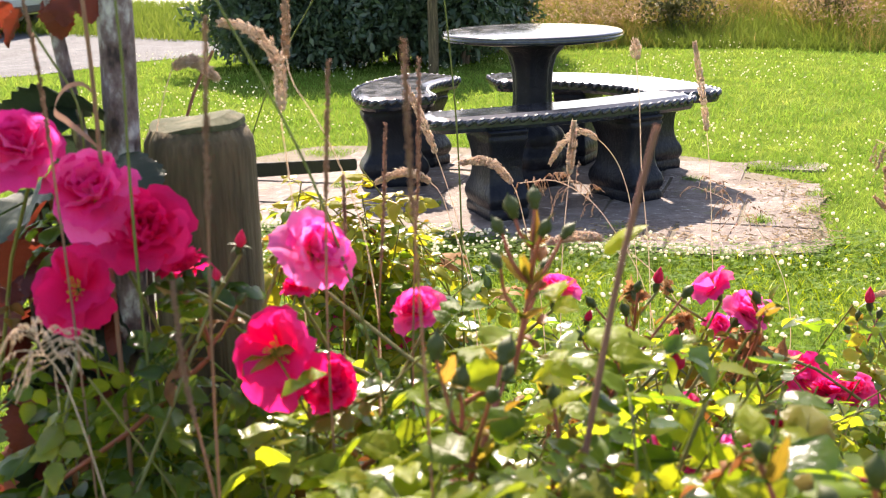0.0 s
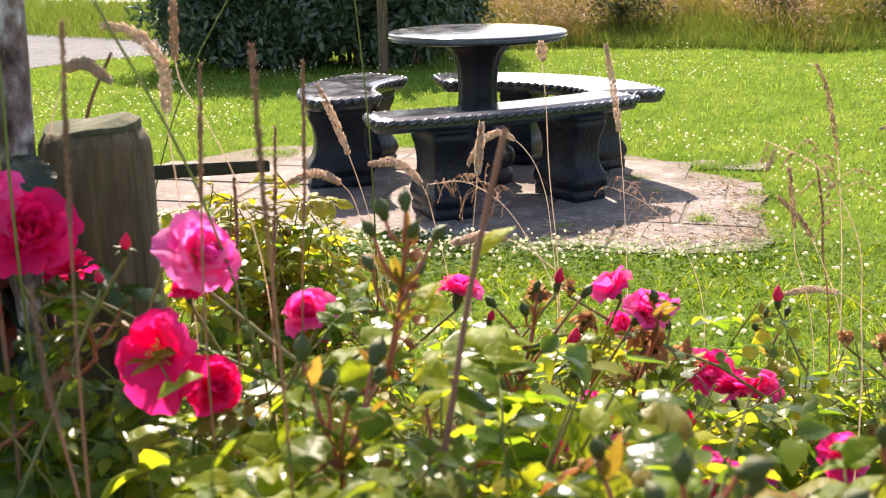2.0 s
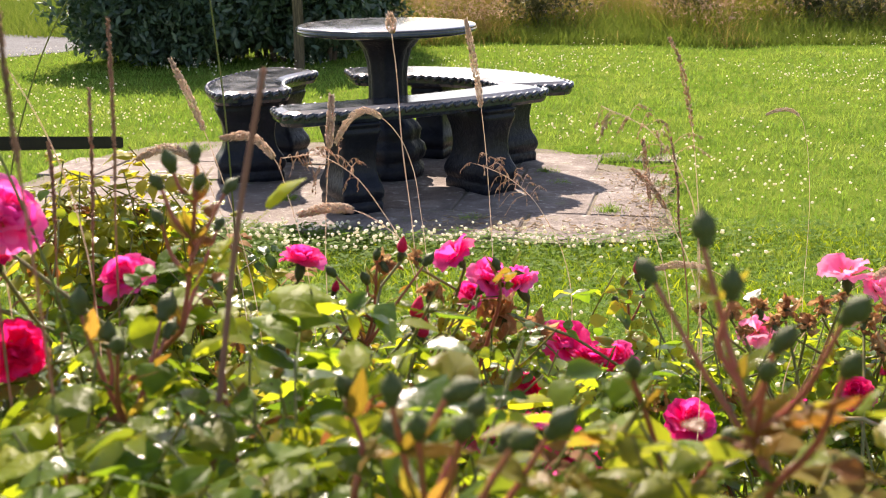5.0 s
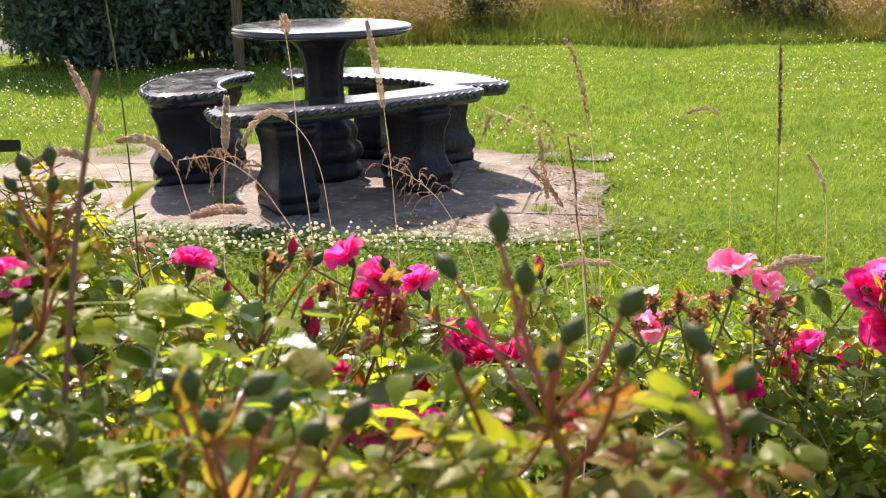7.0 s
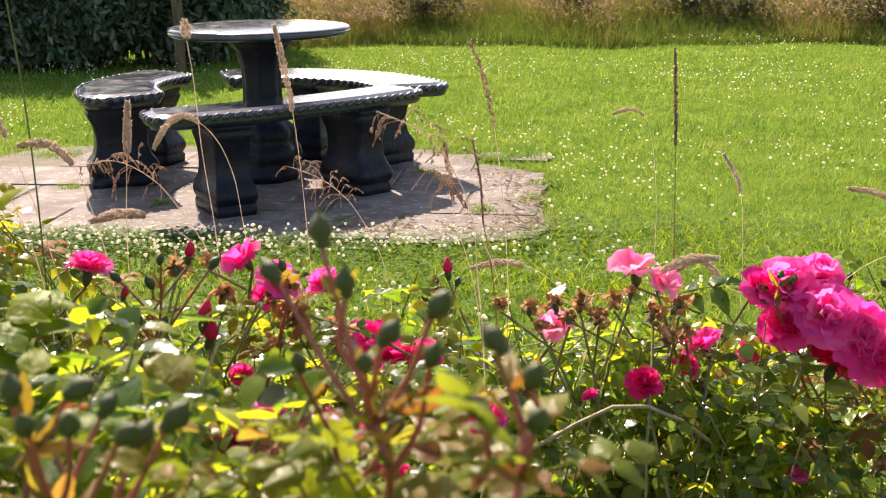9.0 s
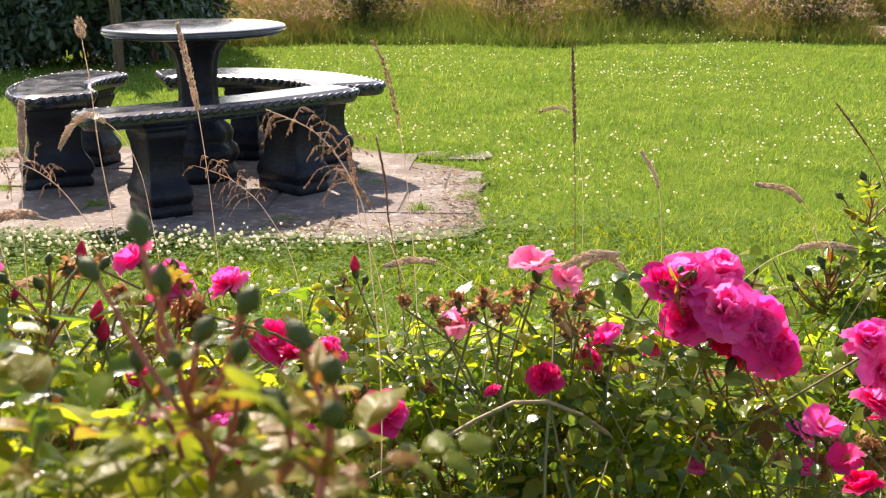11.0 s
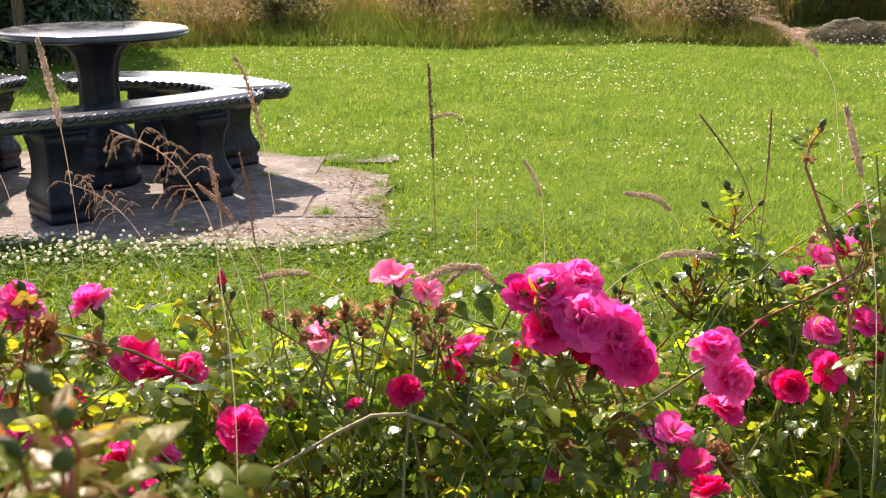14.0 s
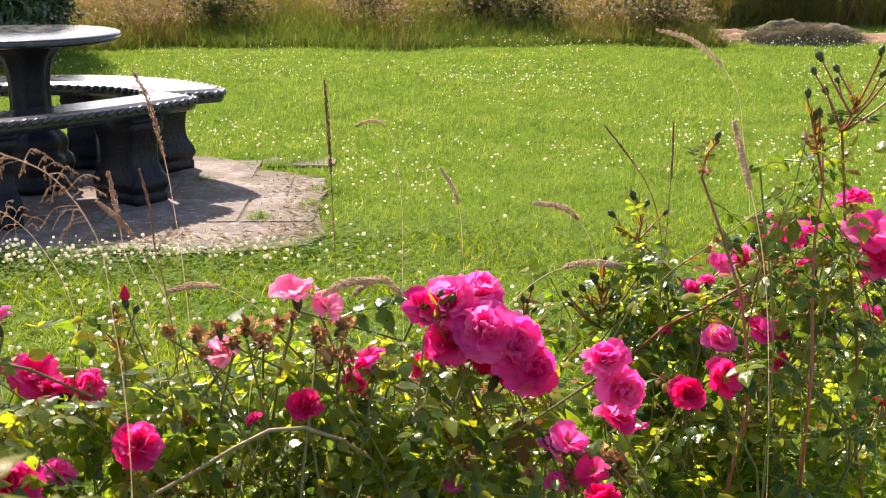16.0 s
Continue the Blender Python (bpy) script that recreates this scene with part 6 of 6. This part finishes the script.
def build_meadow():
    rng = np.random.default_rng(23)
    n = 110000
    x = rng.uniform(-2.2, 11.0, n)
    back = rng.uniform(0, 1, n) ** 1.5 * 4.0
    y = meadow_front(x) + back + 0.6 * np.clip(-x, 0, 3) + rng.normal(0, 0.08, n)
    clump = 0.5 * np.sin(x * 2.3 + 1.7 * np.sin(y * 1.1)) + 0.35 * np.sin(x * 5.9 + y * 2.3) + 0.3 * np.sin(x * 0.9 + 2)
    h = (0.13 + 0.62 * np.clip(back / 1.7, 0, 1)) * rng.uniform(0.55, 1.25, n) * (1 + 0.25 * clump)
    keep = ~((x > 6.3) & (back < 2.2))
    x, y, h, back, clump = x[keep], y[keep], h[keep], back[keep], clump[keep]
    tan = back * 0.9 + clump * 0.9 + rng.normal(0, 0.35, len(x)) > 0.7
    for k, name, label, mat in ((~tan, "meadow_edge_grass", "long green grass along the meadow edge", M_VERGE), (tan, "meadow_grass", "tall unmown meadow grass turning straw-brown", M_MEADOW)):
        ob = blades(name, np.column_stack([x[k], y[k]]), np.zeros(k.sum()), h[k], rng.uniform(0.004, 0.008, k.sum()), rng.uniform(0.15, 1.2, k.sum()), mat, rng)
        tagged(ob, label, "grass", kind="stuff")
    k = tan & (rng.random(len(x)) < 0.6) & (h > 0.22)
    x, y, h = x[k], y[k], h[k] * rng.uniform(0.85, 1.25, k.sum())
    n = len(x)
    ang = rng.uniform(0, 6.28, n)
    d = np.stack([np.cos(ang), np.sin(ang)], 1)
    L = rng.uniform(0.03, 0.09, n)
    vs = []
    for u, w, z in ((0, 0, 0), (0.4, -1, 0.5), (1, 0, 0.45), (0.4, 1, 0.6)):
        wv = np.stack([-d[:, 1], d[:, 0]], 1) * (w * rng.uniform(0.003, 0.006, n))[:, None]
        vs.append(np.column_stack([np.stack([x, y], 1) + d * (u * L)[:, None] + wv, h + z * L]))
    ob = arrays("meadow_seed_heads", np.stack(vs, 1).reshape(-1, 3), (np.arange(n) * 4)[:, None] + np.array([[0, 1, 2, 3]]), M_MEADOWHEAD)
    tagged(ob, "pinkish-brown seed heads over the meadow grass", "grass", kind="stuff")


build_meadow()


def leaf_cloud(name, centre, spread, n, size, mat, rng, parent, shell=0.55):
    """Many small folded leaves filling a lumpy crown."""
    d = rng.normal(0, 1, (n, 3))
    d /= np.linalg.norm(d, axis=1)[:, None]
    r = rng.uniform(shell, 1, n) ** 0.6
    lump = 1 + 0.16 * np.sin(d[:, 0] * 6 + 1) * np.sin(d[:, 2] * 5) + 0.12 * np.sin(d[:, 1] * 9 + 2) + 0.08 * np.sin(d[:, 0] * 17) * np.sin(d[:, 2] * 13)
    c = d * (r * lump)[:, None] * np.array(spread) + np.array(centre)
    c = c[c[:, 2] > 0.05]
    n = len(c)
    e = rng.normal(0, 1, (n, 3))
    e[:, 2] -= 0.4
    e /= np.linalg.norm(e, axis=1)[:, None]
    f = np.cross(e, rng.normal(0, 1, (n, 3)))
    f /= np.linalg.norm(f, axis=1)[:, None]
    g = np.cross(e, f)
    s = size * rng.uniform(0.7, 1.25, n)[:, None]
    v = np.stack([c, c + e * s * 0.5 + f * s * 0.2 + g * s * 0.06, c + e * s, c + e * s * 0.5 - f * s * 0.2 + g * s * 0.06], 1).reshape(-1, 3)
    b = (np.arange(n) * 4)[:, None]
    return arrays(name, v, np.concatenate([b + np.array([[0, 1, 2]]), b + np.array([[0, 2, 3]])]), mat, parent)


def build_docks():
    rng = np.random.default_rng(29)
    for x, dy, w, h in ((0.95, 0.75, 0.6, 0.7), (3.9, 1.0, 0.45, 0.7), (4.45, 0.8, 0.5, 0.62), (5.75, 0.6, 0.65, 0.6), (2.6, 1.4, 0.4, 0.8)):
        y = meadow_front(x) + dy
        d = empty("dock_plant", pose(x, float(y), 0))
        tagged(d, "dark brown-green dock plant at the meadow edge", "weed", "dock plants in the meadow")
        for k in range(7):
            tip = np.array((rng.normal(0, w * 0.4), rng.normal(0, w * 0.3), h * rng.uniform(0.8, 1.15)))
            v, q = tube(bezier([(0, 0, 0), tip * np.array((0.4, 0.4, 0.55)), tip], 8), np.linspace(0.009, 0.004, 8), 5)
            arrays("stem", v, q, M_DOCK, d)
        leaf_cloud("foliage", (0, 0, h * 0.52), (w * 0.9, w * 0.5, h * 0.55), 800, 0.075, M_DOCK, rng, d, 0.0)


build_docks()

# ---- hedge and far trees ----
M_LAUREL = leafy("evergreen_hedge_leaf", [(0.0, (0.026, 0.052, 0.034)), (0.5, (0.055, 0.095, 0.058)), (0.85, (0.09, 0.14, 0.08)), (1.0, (0.15, 0.20, 0.09))], 0.4, 0.2, (1.2, 1.4, 0.7), spec=0.55, patch=3)
M_WOOD = surface("shrub_wood", [(0.3, (0.06, 0.04, 0.025)), (0.7, (0.16, 0.11, 0.07))], 20, 0.9, 0.5, 60)


def shrub(name, label, cat, x, y, w, d, h, n, size, mat, seed, skirt=0.3):
    rng = np.random.default_rng(seed)
    s = empty(name, pose(x, y, 0))
    tagged(s, label, cat, kind="")
    for k in range(14):
        tip = np.array((rng.uniform(-0.8, 0.8) * w, rng.uniform(-0.7, 0.7) * d, h * rng.uniform(0.6, 0.9)))
        foot = np.array((tip[0] * rng.uniform(0.5, 0.95), tip[1] * 0.6, 0))
        v, q = tube(bezier([foot, (foot + tip) / 2 + rng.normal(0, 0.06, 3), tip], 9), np.linspace(0.028, 0.008, 9), 6)
        arrays("branch", v, q, M_WOOD, s, smooth=True)
    leaf_cloud("crown", (0, 0, h * 0.5 + skirt), (w, d, h * 0.52), n, size, mat, rng, s, 0.45)
    if mat is M_LAUREL:
        leaf_cloud("low_foliage", (0, 0, 0.42), (w * 0.98, d * 0.85, 0.42), n // 4, size, mat, rng, s, 0.3)
    leaf_cloud("inner_foliage", (0, 0, h * 0.5 + skirt), (w * 0.8, d * 0.8, h * 0.42), n // 3, size, mat, rng, s, 0.1)
    return s


shrub("evergreen_shrub", "dense dark evergreen shrub with bare stems at its foot", "shrub", -2.59, 11.55, 1.14, 0.85, 1.9, 24000, 0.10, M_LAUREL, 41, -0.10)
shrub("evergreen_shrub", "dark glossy evergreen shrub beside a wooden stake", "shrub", -1.35, 11.75, 0.72, 0.8, 1.9, 16000, 0.10, M_LAUREL, 42, -0.06)
shrub("evergreen_shrub", "dark evergreen shrub behind the garden table", "shrub", -1.02, 12.9, 0.55, 0.7, 2.0, 8000, 0.09, M_LAUREL, 43, 0.08)
M_FAR = leafy("far_hedge_leaf", [(0.0, (0.02, 0.04, 0.018)), (0.6, (0.045, 0.075, 0.03)), (1.0, (0.11, 0.14, 0.05))], 0.6, 0.3, patch=1.5)
for k, (hx, hy, hw) in enumerate(((8.2, 15.6, 1.7), (11.2, 15.2, 1.8), (14.5, 14.4, 1.9))):
    shrub("hedge_shrub", "dark bushy hedge shrub beyond the meadow", "shrub", hx, hy, hw, 1.1, 2.4, 6500, 0.16, M_FAR, 50 + k, -0.7)


def build_stake():
    s = empty("wooden_stake", pose(-1.29, 10.75, 0))
    tagged(s, "square grey wooden stake standing before the shrubs", "stake")
    bm = bmesh.new()
    bmesh.ops.create_cube(bm, size=1, matrix=Matrix.Translation((0, 0, 0.8)) @ Matrix.Diagonal((0.085, 0.07, 1.6, 1)))
    bmesh.ops.bevel(bm, geom=bm.edges[:], offset=0.008, segments=2, affect="EDGES")
    bmesh.ops.subdivide_edges(bm, edges=[e for e in bm.edges if abs(e.verts[0].co.z - e.verts[1].co.z) > 0.5], cuts=8)
    for v in bm.verts:
        v.co.x += 0.006 * math.sin(v.co.z * 4)
    part("shaft", bm, M_POST, s)


build_stake()


def build_mound():
    M_HAY = surface("dry_hay_cuttings", [(0.3, (0.08, 0.07, 0.04)), (0.55, (0.16, 0.14, 0.085)), (0.75, (0.24, 0.20, 0.125))], 5, 0.95, 1.0, 30, dist=0.03)
    M_CUT = leafy("grey_grass_cuttings", [(0.0, (0.09, 0.085, 0.05)), (0.6, (0.19, 0.17, 0.11)), (1.0, (0.30, 0.25, 0.17))], 0.9, 0.3, patch=5, spec=0.05)
    M_EARTH = surface("reddish_bare_earth", [(0.3, (0.24, 0.13, 0.075)), (0.7, (0.40, 0.26, 0.16))], 3, 0.95, 0.8, 30, dist=0.02)
    rng = np.random.default_rng(31)
    for name, label, cat, cx, cy, a, b, h, mat in (("grass_mound", "low grey mound of dried grass cuttings", "mound", 7.35, 12.45, 0.72, 0.45, 0.23, M_HAY), ("earth_bank", "low strip of bare reddish earth", "earth", 6.65, 12.85, 1.1, 0.35, 0.10, M_EARTH), ("earth_bank", "low strip of bare reddish earth", "earth", 8.7, 12.4, 1.2, 0.35, 0.10, M_EARTH)):
        bm = bmesh.new()
        n = 26
        grid = []
        for i in range(n):
            row = []
            for j in range(n):
                u, w = -1 + 2 * i / (n - 1), -1 + 2 * j / (n - 1)
                k = max(0.0, 1 - u * u - w * w)
                z = h * k ** 0.6 * (0.75 + 0.55 * noise.noise(Vector((u * 3.2 + cx, w * 2.5, 0)))) + 0.35 * h * k * noise.noise(Vector((u * 9, w * 9, cx)))
                row.append(bm.verts.new((u * a, w * b, max(z, 0.0) if k > 0 else -0.01)))
            grid.append(row)
        for i in range(n - 1):
            for j in range(n - 1):
                bm.faces.new((grid[i][j], grid[i + 1][j], grid[i + 1][j + 1], grid[i][j + 1]))
        heap = part(name, bm, mat, smooth=True)
        heap.matrix_world = pose(cx, cy, 0.0)
        tagged(heap, label, cat)
        if mat is M_HAY:
            m = 7000
            u, w = rng.uniform(-0.95, 0.95, m), rng.uniform(-0.95, 0.95, m)
            k = np.clip(1 - u * u - w * w, 0, 1)
            u, w, k = u[k > 0.02], w[k > 0.02], k[k > 0.02]
            m = len(u)
            tagged(blades("cut_grass", np.column_stack([u * a, w * b]), h * k ** 0.6 * 0.72, rng.uniform(0.05, 0.12, m), rng.uniform(0.004, 0.008, m), rng.uniform(1.0, 2.4, m), M_CUT, rng, heap), kind="stuff")


build_mound()


def build_verge():
    rng = np.random.default_rng(37)
    n = 30000
    x = rng.uniform(-12, -2.4, n)
    y = 14.2 + 0.5 * np.clip(-x - 5, 0, 9) + rng.uniform(0, 1, n) * 6.0
    h = rng.uniform(0.08, 0.3, n)
    ob = blades("verge_grass", np.column_stack([x, y]), np.zeros(n), h, rng.uniform(0.006, 0.011, n), rng.uniform(0.2, 1.0, n), M_VERGE, rng)
    tagged(ob, "long green verge grass beyond the gravel drive", "grass", kind="stuff")


build_verge()


# ---- parked car ----
def build_car():
    M_BODY = surface("silver_car_paint", [(0.3, (0.42, 0.44, 0.46)), (0.7, (0.5, 0.52, 0.54))], 3, 0.25, 0.02, 200, coat=0.8)
    M_TYRE = surface("tyre_rubber", [(0.3, (0.012, 0.012, 0.012)), (0.7, (0.03, 0.03, 0.03))], 20, 0.85, 0.4, 90)
    M_RIM = surface("alloy_rim", [(0.3, (0.3, 0.3, 0.31)), (0.7, (0.45, 0.45, 0.46))], 10, 0.35, 0.1, 80)
    M_LAMP = surface("lamp_glass", [(0.3, (0.03, 0.035, 0.05)), (0.7, (0.10, 0.11, 0.14))], 20, 0.1, 0.05, 90, coat=1.0)
    M_GLASS = surface("tinted_window", [(0.3, (0.01, 0.012, 0.014)), (0.7, (0.02, 0.024, 0.028))], 4, 0.08, 0.02, 90, coat=1.0)
    M_TRIM = surface("black_trim", [(0.3, (0.02, 0.02, 0.02)), (0.7, (0.04, 0.04, 0.04))], 20, 0.6, 0.3, 90)
    car = empty("parked_car", pose(-9.48, 15.75, 0, 0, 0, -6))
    tagged(car, "silver hatchback car parked on the gravel drive", "car")
    bm = bmesh.new()
    st = [(-2.02, 0.30, 0.80, 0.62), (-1.9, 0.24, 0.95, 0.74), (-1.3, 0.22, 0.99, 0.83), (-0.3, 0.22, 1.0, 0.86), (0.6, 0.22, 0.98, 0.86), (1.2, 0.22, 0.92, 0.83), (1.7, 0.24, 0.82, 0.76), (1.95, 0.28, 0.70, 0.64), (2.04, 0.34, 0.58, 0.52)]
    rings = []
    for x, z0, z1, w in st:
        m = (z0 + z1) / 2
        rings.append([bm.verts.new((x, y, z)) for y, z in ((-w * 0.92, z0), (-w, z0 + 0.1), (-w * 1.02, m), (-w * 0.97, z1 - 0.06), (-w * 0.86, z1), (w * 0.86, z1), (w * 0.97, z1 - 0.06), (w * 1.02, m), (w, z0 + 0.1), (w * 0.92, z0))])
    for p, q in zip(rings, rings[1:]):
        for i in range(10):
            bm.faces.new((p[i], p[(i + 1) % 10], q[(i + 1) % 10], q[i]))
    bm.faces.new(rings[0])
    bm.faces.new(list(reversed(rings[-1])))
    part("body", bm, M_BODY, car, smooth=True)
    bm = bmesh.new()
    ring_a = [bm.verts.new(p) for p in ((-1.8, -0.76, 0.96), (1.2, -0.76, 0.9), (1.2, 0.76, 0.9), (-1.8, 0.76, 0.96))]
    ring_b = [bm.verts.new(p) for p in ((-1.35, -0.6, 1.42), (0.35, -0.62, 1.45), (0.35, 0.62, 1.45), (-1.35, 0.6, 1.42))]
    for i in range(4):
        bm.faces.new((ring_a[i], ring_a[(i + 1) % 4], ring_b[(i + 1) % 4], ring_b[i]))
    bm.faces.new(ring_b)
    bmesh.ops.bevel(bm, geom=bm.edges[:], offset=0.05, segments=3, affect="EDGES")
    part("cabin_glass", bm, M_GLASS, car, "dark tinted windows", True)
    bm = bmesh.new()
    bmesh.ops.create_cube(bm, size=1, matrix=Matrix.Translation((-0.5, 0, 1.455)) @ Matrix.Diagonal((1.7, 1.22, 0.05, 1)))
    bmesh.ops.bevel(bm, geom=bm.edges[:], offset=0.02, segments=2, affect="EDGES")
    part("roof", bm, M_BODY, car)
    for sy in (-1, 1):
        bm = bmesh.new()
        bmesh.ops.create_uvsphere(bm, u_segments=14, v_segments=8, radius=1, matrix=Matrix.Translation((1.86, sy * 0.56, 0.66)) @ Matrix.Rotation(sy * 0.35, 4, "Z") @ Matrix.Diagonal((0.16, 0.2, 0.085, 1)))
        part("headlight", bm, M_LAMP, car, "dark glass headlight", True)
    bm = bmesh.new()
    bmesh.ops.create_cube(bm, size=1, matrix=Matrix.Translation((2.0, 0, 0.36)) @ Matrix.Diagonal((0.1, 1.0, 0.12, 1)))
    bmesh.ops.bevel(bm, geom=bm.edges[:], offset=0.02, segments=2, affect="EDGES")
    part("grille", bm, M_TRIM, car)
    for sx in (-1.25, 1.25):
        for sy in (-1, 1):
            bm = lathe([(0.2, -0.1), (0.29, -0.1), (0.31, -0.07), (0.31, 0.07), (0.29, 0.1), (0.2, 0.1)], 28)
            tyre = part("wheel", bm, M_TYRE, car, "black tyre on an alloy rim", True)
            tyre.matrix_basis = Matrix.Translation((sx, sy * 0.78, 0.31)) @ Matrix.Rotation(radians(90), 4, "X")
            bm = lathe([(0.05, -0.102), (0.19, -0.104), (0.205, -0.09), (0.205, 0.09), (0.19, 0.104), (0.05, 0.102)], 20)
            part("rim", bm, M_RIM, tyre, "alloy rim")


build_car()
